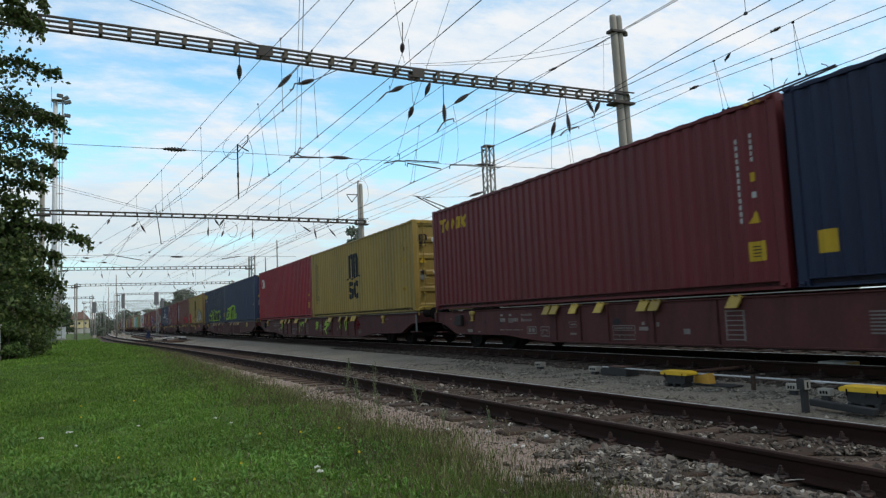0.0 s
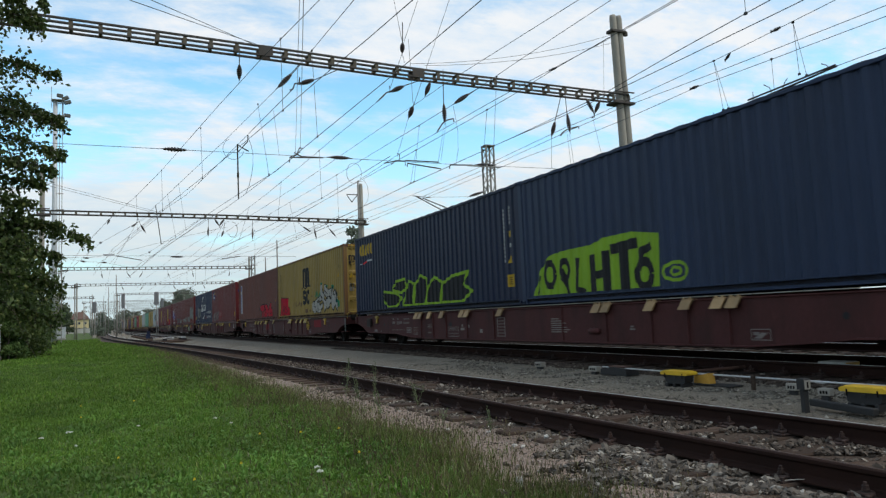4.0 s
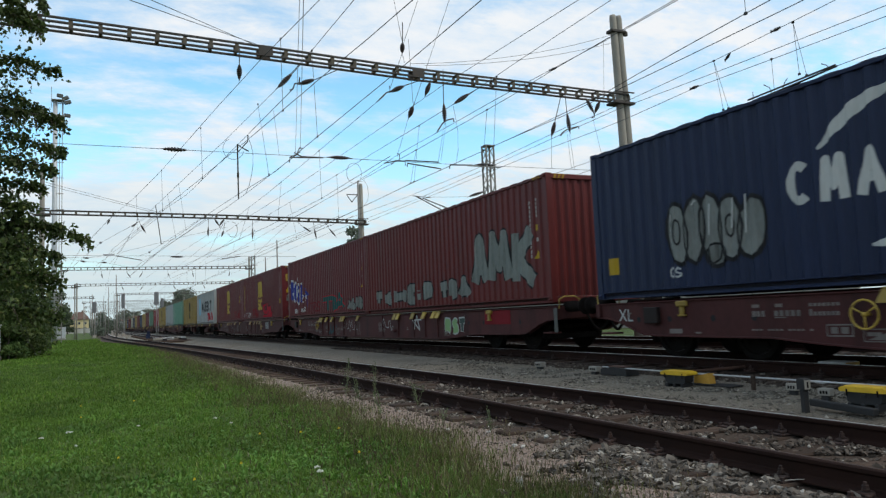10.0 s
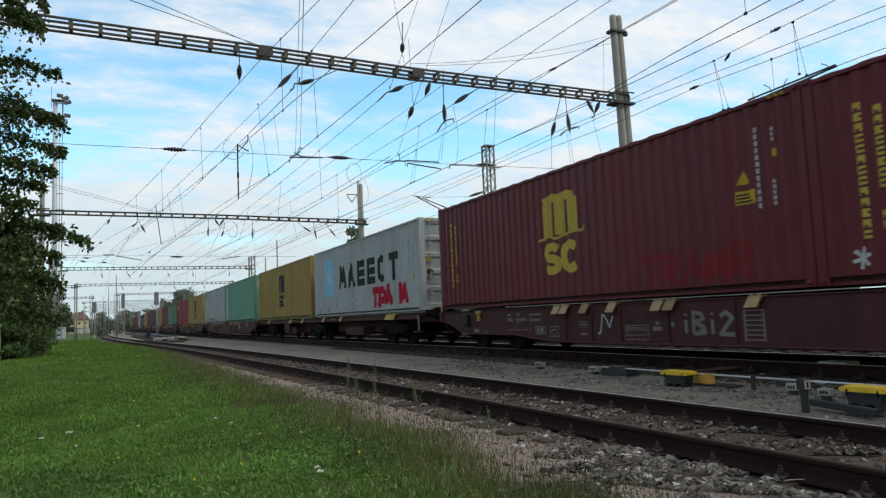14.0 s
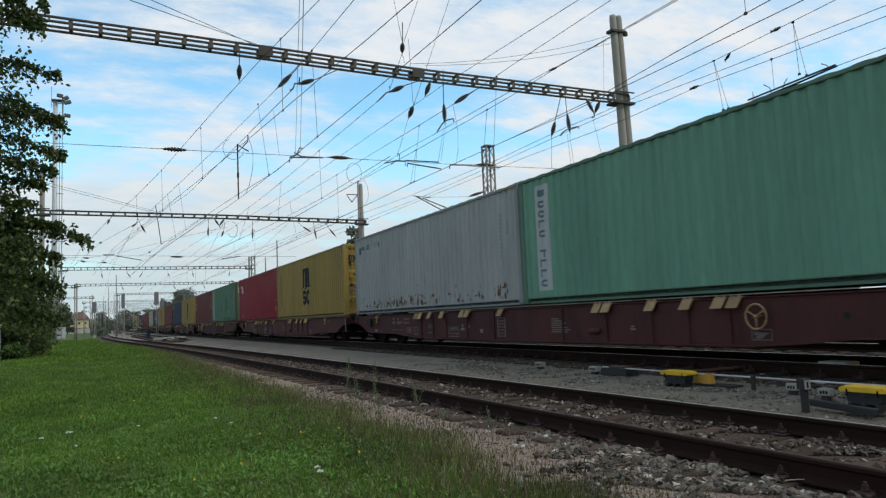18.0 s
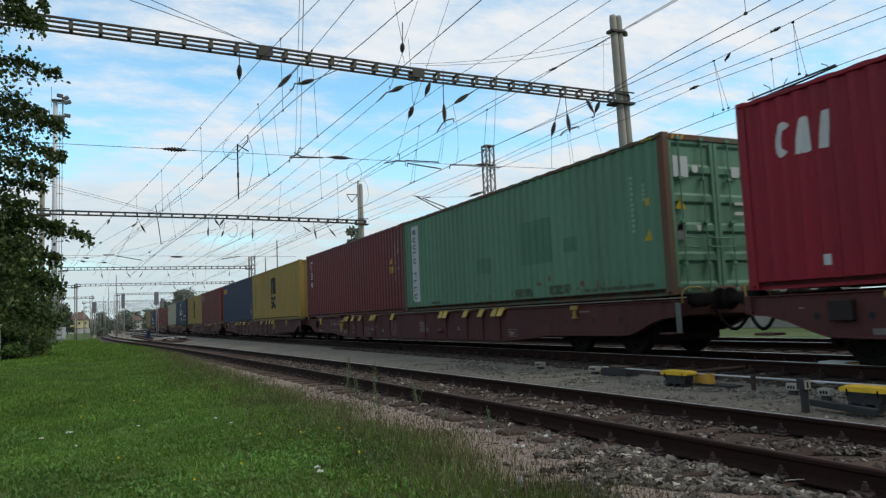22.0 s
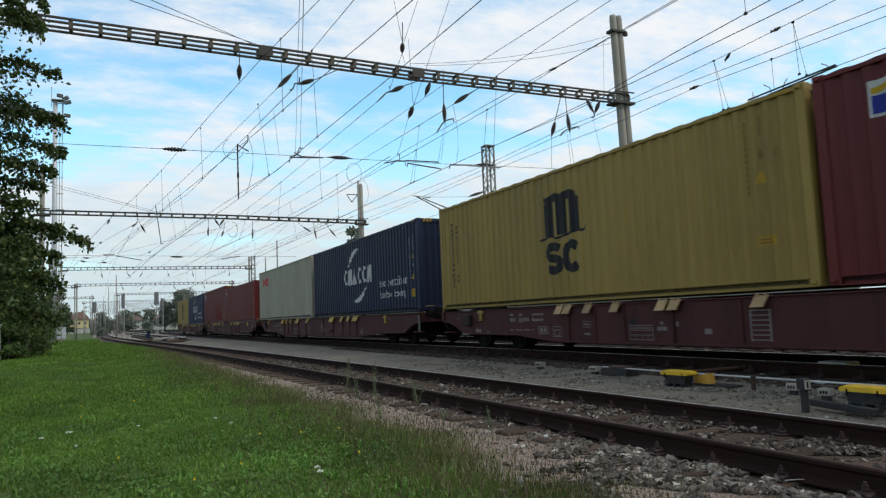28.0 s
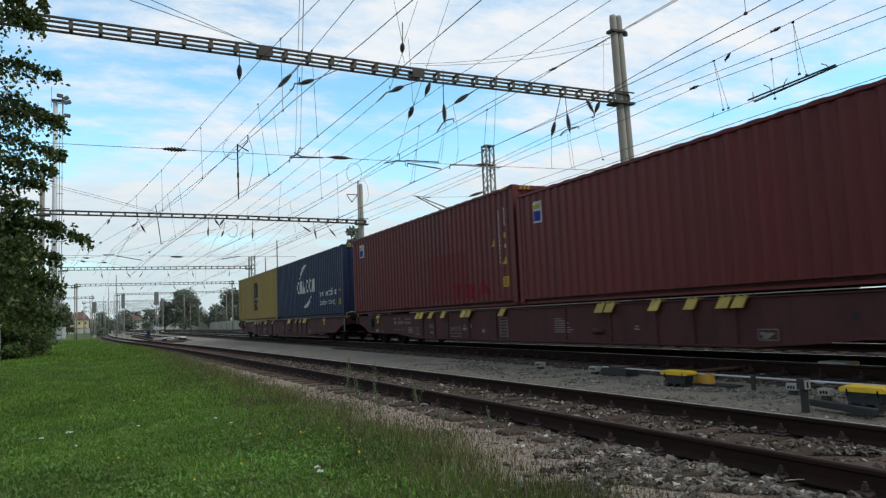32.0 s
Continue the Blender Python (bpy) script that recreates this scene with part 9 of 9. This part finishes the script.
for code in ("K1", "M1"):
    mark(code, rect(0.61, 1.16, 0.28, 2.66), M_PALE, "label_strip", 1, "white label strip with faint upright print")
    upright = []
    for i, c in enumerate("oonc tnnc"):
        upright += word(c, 0.74, 1.05, 2.14 - 0.222 * i, 2.31 - 0.222 * i, 0.050)
    mark(code, upright + rect(0.78, 1.06, 2.40, 2.55), plain("faded_print", (0.10, 0.16, 0.17)), "label_print", 2)
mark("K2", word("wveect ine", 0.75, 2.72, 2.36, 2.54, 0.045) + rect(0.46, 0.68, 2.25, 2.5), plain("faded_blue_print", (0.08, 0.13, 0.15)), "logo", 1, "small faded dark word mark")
r9 = random.Random(9)
for code, n, lo, hi in (("K2", 190, 0.6, 11.6), ("J1", 14, 0.8, 11), ("M1", 26, 0.6, 11.5), ("P2", 12, 0.5, 11.5), ("N1", 8, 0.5, 11.5)):
    pieces = []
    for i in range(n):
        u = r9.uniform(lo, hi) if code != "K2" else (r9.gauss(4.5, 1.2) if i < 100 else r9.uniform(lo, hi))
        u = min(max(u, 0.5), 11.6)
        z = 0.18 + abs(r9.gauss(0.08, 0.17))
        a, b = r9.uniform(0.012, 0.075), r9.uniform(0.03, 0.22)
        pieces.append([(u + a * math.cos(k) * r9.uniform(0.5, 1), z + b * math.sin(k) * r9.uniform(0.6, 1) * 0.6) for k in (0.2, 1.1, 2.0, 3.0, 4.0, 5.2)])
    mark(code, pieces, M_RUSTG if code in ("K2", "J1") else M_RUST, "rust_stains", 1, "brown rust stains")
mark("M1", rect(9.0, 9.5, 1.05, 1.36) + rect(5.0, 5.8, 0.85, 1.25) + rect(7.2, 8.5, 0.9, 1.9), plain("patched_green", (0.064, 0.142, 0.092)), "patch", 1)
mark("M1", rect(6.85, 7.65, 0.14, 0.36) + rect(8.37, 9.11, 0.14, 0.37) + rect(9.44, 11.8, 0.13, 0.24) + rect(2.0, 2.6, 0.15, 0.24), material("green_grime", (0.060, 0.075, 0.050), 0.9, 0, 0.4, 3, 30, 0.1, second=(0.082, 0.165, 0.105), second_at=(0.48, 0.62), spec=0.15), "grime", 2)
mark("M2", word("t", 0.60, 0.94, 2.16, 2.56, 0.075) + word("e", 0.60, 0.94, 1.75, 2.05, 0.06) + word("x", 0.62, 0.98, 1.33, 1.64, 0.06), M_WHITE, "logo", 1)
mark("L2", rect(1.28, 1.40, 0.29, 0.44), M_PALE, "label_plate")
copied(["O1", "Q2"], rect(0.78, 1.16, 2.12, 2.60), M_PALE, "logo_plate", 1, "small pale plate with a blue and yellow shape")
copied(["O1", "Q2"], rect(0.82, 1.12, 2.16, 2.40), M_BLUE, "logo_print", 2)
copied(["O1", "Q2"], [[(0.82, 2.42), (1.12, 2.46), (1.12, 2.56), (0.82, 2.50)]], M_YEL, "logo_print", 3)
copied(["Q1"], rect(0.66, 1.06, 1.83, 2.32), M_PALE, "logo_plate", 1, "small pale plate with a blue and yellow shape")
copied(["Q1"], rect(0.70, 1.02, 1.87, 2.10), M_BLUE, "logo_print", 2)
copied(["Q1"], [[(0.70, 2.13), (1.02, 2.17), (1.02, 2.28), (0.70, 2.22)]], M_YEL, "logo_print", 3)
copied(["Q1", "Q2"], triangle(11.0, 11.2, 1.5, 1.7), M_YEL, "warning_sign", 1)
mark("Q2", rect(7.2, 9.6, 0.25, 1.55), plain("patched_red", (0.11, 0.02, 0.02)), "patch", 1)
mark("Q2", tag("TRA", 8.6, 10.9, 0.24, 0.6, 0.14, seed=19), M_DULLRED, "graffiti", 2)
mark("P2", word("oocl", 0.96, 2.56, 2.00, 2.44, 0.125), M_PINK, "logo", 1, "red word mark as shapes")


# ---------------------------------------------------------------- labels on the leading doors, hazard stripes
def end_mark(code, x0, x1, z0, z1, mat, name="door_label", y=0.012):
    part(name, Geo().box(x0, x1, -LEN / 2 + y - 0.004, -LEN / 2 + y, z0, z1), mat, BOXES[code])


def end_logo(code, polys, mat):
    """The side's logo again, small, on the leading door."""
    g = Geo()
    for k, poly in enumerate(polys):
        n = len(g.v)
        g.v += [(-0.86 + (u - 6.08) * 0.22, -LEN / 2 + 0.0195 - 0.0004 * (k % 6), 2.24 + (z - 1.48) * 0.22) for u, z in poly]
        g.f.append(tuple(range(n, len(g.v))))
    part("door_logo", g, mat, BOXES[code])


for code in ("B1", "F1", "L1", "I1"):
    end_logo(code, triple_arch(5.2, 6.97, 1.36, 2.36) + open_rings(5.40, 6.74, 0.60, 1.32), M_BLACK if code != "I1" else M_GOLD)
DISC = Geo().lathe((-0.50, -LEN / 2 - 0.002, 2.26), (-0.50, -LEN / 2 + 0.008, 2.26), [(0, 0.075), (1, 0.075)], 16).mesh("round_label")
WARN = Geo().slab([(-1.0, 1.52), (-0.76, 1.52), (-0.88, 1.74)], 1, -LEN / 2 + 0.008, -LEN / 2 + 0.012).mesh("warning_sign")
SMALLTRI = Geo().slab([(-0.54, 1.24), (-0.40, 1.24), (-0.47, 1.12)], 1, -LEN / 2 + 0.026, -LEN / 2 + 0.030).mesh("small_triangle")
M_PLATE = plain("grey_plate", (0.16, 0.16, 0.16))
for code in ("B1", "F1", "L1", "I1", "C1", "G1", "K1", "M1", "J1"):
    end_mark(code, 0.42, 0.78, 1.62, 1.68, M_PALE), end_mark(code, 0.42, 0.70, 1.44, 1.50, M_PALE), end_mark(code, 0.40, 0.60, 2.14, 2.34, M_PALE)
    end_mark(code, -0.98, -0.78, 0.98, 1.28, M_PLATE, "plate", 0.034)
    part("round_label", DISC, M_PALE, BOXES[code])
    part("warning_sign", WARN, M_YEL, BOXES[code])
    part("small_triangle", SMALLTRI, M_PALE, BOXES[code])
end_mark("G1", -1.02, -0.55, 2.18, 2.36, M_NAVY), end_mark("G1", -0.40, -0.22, 2.14, 2.34, M_LIME), end_mark("I1", -0.98, -0.55, 1.42, 1.60, M_YEL)
end_mark("N1", -0.60, 0.20, 1.90, 2.08, M_YEL), end_mark("K1", -1.0, -0.66, 2.10, 2.48, M_PALE), end_mark("M1", -1.0, -0.66, 2.10, 2.48, M_PALE)
for code in ("P1", "R1"):
    part("door_label", Geo().slab([(0.48, 1.92), (0.76, 1.92), (0.62, 2.16)], 1, -LEN / 2 + 0.008, -LEN / 2 + 0.012), M_YEL, BOXES[code], "yellow warning triangle")
    end_mark(code, 0.66, 1.00, 0.55, 0.93, M_YEL)
    for i in range(4):
        end_mark(code, 0.72, 0.93 - 0.03 * (i % 2), 0.61 + 0.08 * i, 0.64 + 0.08 * i, M_BLACK, "label_print", 0.007)
SIDE_STRIPES, END_STRIPES = Geo(), Geo()
for i in range(3):
    y = -LEN / 2 + 0.25 + 0.11 * i
    SIDE_STRIPES.add([(-WID / 2 - 0.003, y, HC - 0.08), (-WID / 2 - 0.003, y + 0.06, HC - 0.08), (-WID / 2 - 0.003, y + 0.10, HC - 0.026), (-WID / 2 - 0.003, y + 0.04, HC - 0.026)], [(0, 1, 2, 3)])
    x = -WID / 2 + 0.2 + 0.11 * i
    END_STRIPES.add([(x, -LEN / 2 - 0.001, HC - 0.115), (x + 0.06, -LEN / 2 - 0.001, HC - 0.115), (x + 0.10, -LEN / 2 - 0.001, HC - 0.016), (x + 0.04, -LEN / 2 - 0.001, HC - 0.016)], [(0, 1, 2, 3)])
SIDE_STRIPES, END_STRIPES = SIDE_STRIPES.mesh("height_stripes"), END_STRIPES.mesh("end_stripes")
for code, s0, h, coat, front, label in TRAIN:
    if h == HC and code not in ("J2", "N1", "A1", "C2", "L2"):
        part("height_stripes", SIDE_STRIPES, M_DULLYEL, BOXES[code])
        part("end_stripes", END_STRIPES, M_DULLYEL, BOXES[code])


# ---------------------------------------------------------------- markings and fittings of the wagons
def on_sill(polys, off=0.004):
    """Pieces in (toward the front, height) on the near side sill."""
    g = Geo()
    for k, poly in enumerate(polys):
        n = len(g.v)
        for a, z in poly:
            g.v.append((-1.1705 - off - 0.00012 * (k % 10), -a, z))
        g.f.append(tuple(range(n, len(g.v))))
    return g


table = rect(-1.36, -1.33, 0.33, 0.81) + rect(-1.00, -0.97, 0.33, 0.81)
for i in range(7):
    table += rect(-1.33, -1.00, 0.34 + 0.075 * i, 0.357 + 0.075 * i)
TABLE = on_sill(table).mesh("load_table")
LINES = on_sill([q for i in range(7) for q in rect(1.05, 1.35 + 0.05 * i + 0.08 * ((i * 7) % 3), 0.73 - 0.047 * i, 0.752 - 0.047 * i)]).mesh("small_print")
NUMBER = on_sill(rect(-8.55, -8.41, 0.835, 0.885) + rect(-8.13, -8.0, 0.835, 0.885) + [q for i in range(7) for q in rect(-7.56 + 0.07 * i, -7.51 + 0.07 * i, 0.83, 0.875)]
                 + [q for i, w in enumerate((0.07, 0.06, 0.06)) for q in rect(-8.55 + 0.085 * i, -8.55 + 0.085 * i + w, 0.70, 0.785)] + [q for i in range(5) for q in rect(-8.15 + 0.095 * i, -8.085 + 0.095 * i, 0.70, 0.785)] + rect(-8.15, -7.95, 0.675, 0.69)
                 + [q for i in range(7) for q in rect(-7.56 + 0.068 * i, -7.51 + 0.068 * i, 0.70, 0.755 + (0.035 if i == 0 else 0.0))] + [q for i in range(15) if i % 5 != 3 for q in rect(-8.58 + 0.072 * i, -8.525 + 0.072 * i, 0.49, 0.515)]).mesh("small_print")
grid = stroke([(-4.18, 0.32), (-4.18, 0.58), (-3.54, 0.58), (-3.54, 0.32)], 0.014, True) + [q for z in (0.40, 0.49) for q in rect(-4.17, -3.55, z, z + 0.012)] + [q for u in (-4.0, -3.84, -3.68) for q in rect(u, u + 0.01, 0.33, 0.40)] + [q for i in range(8) for q in rect(-4.14 + 0.07 * i, -4.10 + 0.07 * i, 0.52, 0.55)]
PLATES = [on_sill(grid).mesh("number_plate"), on_sill(rect(-3.42, -3.18, 0.49, 0.56) + rect(-3.34, -3.26, 0.59, 0.65)).mesh("number_plate"), on_sill(rect(-2.29, -2.14, 0.43, 0.52)).mesh("number_plate"), on_sill(rect(-2.95, -2.88, 0.56, 0.64)).mesh("number_plate"),
          on_sill(stroke([(-5.62, 0.56), (-5.62, 0.67), (-5.36, 0.67), (-5.36, 0.56)], 0.012, True) + rect(-5.60, -5.38, 0.40, 0.44) + rect(-5.58, -5.40, 0.60, 0.63)).mesh("number_plate"), on_sill(rect(3.70, 3.80, 0.55, 0.58) + rect(3.68, 3.83, 0.50, 0.53)).mesh("number_plate")]
FRAMES = [on_sill(q).mesh("framed_mark") for q in islands(stroke([(-7.31, 0.42), (-7.31, 0.57), (-6.93, 0.57), (-6.93, 0.42)], 0.02, True) + rect(-7.25, -7.14, 0.45, 0.54) + rect(-7.10, -6.99, 0.45, 0.54))[0] + islands(rect(-10.35, -10.05, 0.44, 0.52))[0] + islands(rect(9.4, 9.75, 0.86, 0.885))[0] + islands(rect(-9.75, -9.62, 0.44, 0.47))[0] + islands(rect(-11.42, -11.34, 0.80, 0.82))[0]]
PANEL = [on_sill(stroke([(a, 0.35), (a, 0.51), (a + w, 0.51), (a + w, 0.35)], 0.014, True) + [((a + 0.04, 0.37), (a + w * 0.5, 0.37), (a + w - 0.04, 0.46), (a + w * 0.5, 0.46))] + rect(a + 0.04, a + w * 0.4, 0.42, 0.47)).mesh("brake_panel") for a, w in ((6.49, 0.36), (-6.78, 0.60))]
holes = []
for a in (8.08, 8.92, 9.88, 10.73, -8.52, -9.34, -10.34, -11.14):
    holes.append([(a + 0.055 * math.cos(k * math.pi / 4), 0.69 + 0.055 * math.sin(k * math.pi / 4)) for k in range(8)])
holes.append([(-4.05 + 0.11 * math.cos(k * math.pi / 5), 0.66 + 0.065 * math.sin(k * math.pi / 5)) for k in range(10)])
SECOND_BOX = on_sill(stroke([(-6.73, 0.36), (-6.73, 0.57), (-6.40, 0.57), (-6.40, 0.36)], 0.016, True) + stroke([(-6.66, 0.40), (-6.66, 0.50), (-6.48, 0.50), (-6.48, 0.40)], 0.02) + rect(-6.62, -6.50, 0.375, 0.39)).mesh("framed_mark")
HOLES = [on_sill([q]).mesh("drain_hole") for q in holes]
ring = Geo()
pts = [(-0.10, 0.19 * math.cos(k * math.pi / 10), 0.19 * math.sin(k * math.pi / 10)) for k in range(21)]
ring.line(pts, 0.015, 6)
for k in range(3):
    a = k * 2 * math.pi / 3 + 0.5
    ring.tube((-0.10, 0, 0), (-0.10, 0.19 * math.cos(a), 0.19 * math.sin(a)), 0.012, 6)
ring.tube((0, 0, 0), (-0.12, 0, 0), 0.03, 8)
RING = ring.mesh("brake_wheel", True)
CRATE = Geo().cbox(-0.10, 0.0, -0.175, 0.175, -0.145, 0.145, 0.015).mesh("valve_box")
FADED = plain("faded_white", (0.16, 0.14, 0.13), 0.8, 0.35)
VALVE = plain("dark_box", (0.022, 0.016, 0.015))
AIRTANK = Geo().lathe((0, -0.17, 0), (0, 0.17, 0), [(0, 0.03), (0.08, 0.06), (0.92, 0.06), (1, 0.03)], 12).mesh("air_tank", True)
for k, w in WAGONS.items():
    if k == "J":
        part("small_print", on_sill(bars(2.6, 3.6, 0.93, 0.99, 1, 3, False) + bars(-4, -3, 0.93, 0.99, 1, 3, False)), FADED, w)["kind"] = "stuff"
        continue
    part("load_table", TABLE, FADED, w)["kind"] = "stuff"
    part("small_print", LINES, FADED, w)["kind"] = "stuff"
    part("small_print", NUMBER, FADED, w)["kind"] = "stuff"
    part("brake_panel", PANEL[0], FADED, w)["kind"] = "stuff"
    for me in PLATES:
        part("number_plate", me, FADED, w)["kind"] = "stuff"
    for me in FRAMES:
        part("framed_mark", me, FADED, w)
    for me in HOLES:
        part("drain_hole", me, M_BLACK, w)
    if k in "BFIKN":
        part("brake_wheel", RING, M_DULLRED if k == "B" else TAN if k in "IK" else YELLOW, w, "dull red hand-brake wheel" if k == "B" else "yellow hand-brake wheel").matrix_basis = pose(-1.18, -6.68, 0.705)
    if k not in "GHM":
        part("framed_mark", SECOND_BOX, FADED, w)["kind"] = "stuff"
    if k in "GHM":
        part("brake_wheel", RING, YELLOW, w, "yellow hand-brake wheel").matrix_basis = pose(-1.18, 6.68, 0.705)
        part("brake_panel", PANEL[1], FADED, w)["kind"] = "stuff"
    part("valve_box", CRATE, VALVE, w, "dark valve box").matrix_basis = pose(-1.18, 10.72, 0.765)
    part("air_tank", AIRTANK, WAGON, w, "small air tank under the sill").matrix_basis = pose(-1.19, -2.62, 0.48)


def sill_mark(k, polys, mat, name="graffiti", off=0.008):
    for q in islands(polys)[0]:
        part(name, on_sill(q, off), mat, WAGONS[k])["kind"] = "stuff"


sill_mark("B", stroke([(-2.68, 0.37), (-2.50, 0.86), (-2.30, 0.70), (-2.12, 0.84), (-1.80, 0.86), (-1.83, 0.65)], 0.09) + scribble(0.44, 0.88, 0.50, 0.88, 8, 0.08, 4)
          + stroke([(1.75, 0.51), (2.10, 0.60), (2.17, 0.90), (1.88, 0.72), (2.45, 0.76), (1.98, 0.50), (2.14, 0.33)], 0.09) + stroke([(2.45, 0.62), (2.70, 0.85), (2.95, 0.82)], 0.04)
          + scribble(4.02, 4.38, 0.55, 0.88, 9, 0.07, 5) + stroke([(4.30, 0.60), (4.20, 0.42)], 0.05) + scribble(4.75, 5.35, 0.50, 0.88, 8, 0.09, 6) + scribble(-6.78, -6.05, 0.58, 0.93, 9, 0.07, 7), M_LIME)
sill_mark("C", scribble(8.7, 9.2, 0.7, 0.9, 6, 0.05, 8), M_LIME)
sill_mark("H", stroke([(4.3, 0.5), (4.55, 0.95), (4.75, 0.5), (4.2, 0.8), (4.9, 0.82)], 0.05) + scribble(-3.0, -1.2, 0.5, 0.9, 16, 0.02, 9) + scribble(1.4, 2.6, 0.48, 0.92, 12, 0.025, 10), M_PALE)
sill_mark("H", letters([("R", 6.55, 7.05, 0.36, 0.86), ("S", 7.02, 7.50, 0.36, 0.86), ("T", 7.42, 7.95, 0.35, 0.86)], 0.19, 20), M_PALE, "graffiti_outline", 0.006)
sill_mark("H", letters([("R", 6.59, 7.01, 0.40, 0.82), ("S", 7.06, 7.46, 0.40, 0.82)], 0.13, 20), plain("spray_pale_green", (0.21, 0.34, 0.15)), "graffiti", 0.010)
sill_mark("H", letters([("T", 7.46, 7.91, 0.39, 0.82)], 0.13, 20), plain("spray_slate", (0.05, 0.08, 0.07)), "graffiti", 0.010)
sill_mark("H", rect(9.0, 10.3, 0.64, 0.98), M_DULLRED, "paint_patch", 0.006)
sill_mark("H", scribble(-5.15, -4.37, 0.34, 0.72, 11, 0.10, 31), plain("spray_teal", (0.012, 0.050, 0.055)))
sill_mark("F", rect(7.4, 8.6, 0.62, 0.95) + rect(-3.4, -2.6, 0.5, 0.85), M_DULLRED, "paint_patch", 0.006)
sill_mark("G", scribble(2.4, 3.6, 0.55, 0.85, 8, 0.06, 12) + scribble(4.6, 5.6, 0.5, 0.9, 9, 0.05, 13), M_DULLRED)
sill_mark("I", rect(7.46, 8.32, 0.56, 0.96), plain("spray_dull_silver", (0.19, 0.19, 0.185), 0.6, 0.3), "paint_patch", 0.006)
sill_mark("I", scribble(7.55, 8.25, 0.62, 0.90, 8, 0.02, 14) + scribble(-5.05, -4.45, 0.42, 0.84, 7, 0.03, 15), M_PALE)
sill_mark("I", letters([("I", -2.68, -2.50, 0.40, 0.82), ("B", -2.46, -2.12, 0.40, 0.83), ("I", -2.08, -1.92, 0.40, 0.82), ("2", -1.88, -1.52, 0.40, 0.82)], 0.07, 23), FADED)
XL = lettering("XL", 10.72, 0.66, 0.42)
for k in ("G", "Q", "O"):
    sill_mark(k, XL, M_PALE, "large_letters")
XLR = lettering("XL", -11.7, 0.66, 0.40)
for k in ("G",):
    sill_mark(k, XLR, M_PALE, "large_letters")

# the last wagon's tail plates
for s in (-1, 1):
    part("tail_plate", Geo().cbox(s * 0.95 - 0.12, s * 0.95 + 0.12, WAGON_HALF + 0.01, WAGON_HALF + 0.03, 1.10, 1.40, 0.005), M_PALE, WAGONS["R"], "pale tail plate")


# ---------------------------------------------------------------- what moves
SPEED = 11.17


def motions():
    for ob in list(BOXES.values()) + list(WAGONS.values()):
        x, y, z = ob.matrix_basis.translation
        walk(ob, [(0.0, pose(x, y, z)), (32.0, pose(x, y - SPEED * 32.0, z))])
    first = {}
    for ws, d in WHEELSETS:
        if d not in first:
            walk(ws, [(i / FPS, pose(0, d, 0.46, math.degrees(SPEED * i / FPS / 0.46), 0, 0)) for i in range(32 * FPS + 1)])
            first[d] = ws.animation_data
        else:
            ws.rotation_mode = "QUATERNION"
            ws.animation_data_create()
            ws.animation_data.action = first[d].action
            ws.animation_data.action_slot = first[d].action_slot

    # the boughs of the near tree swing gently in the wind
    for i, (bough, z) in enumerate(BOUGHS):
        pivot = pose(-4.45, 17.1, z)
        rows = []
        for k in range(33):
            a = 0.55 * math.sin(k * 1.35 + i * 0.7) + 0.35 * math.sin(k * 0.47 + i * 1.9)
            rows.append((float(k), pivot @ pose(0, 0, 0, 0, a, 0.5 * a) @ pivot.inverted()))
        walk(bough, rows)


motions()
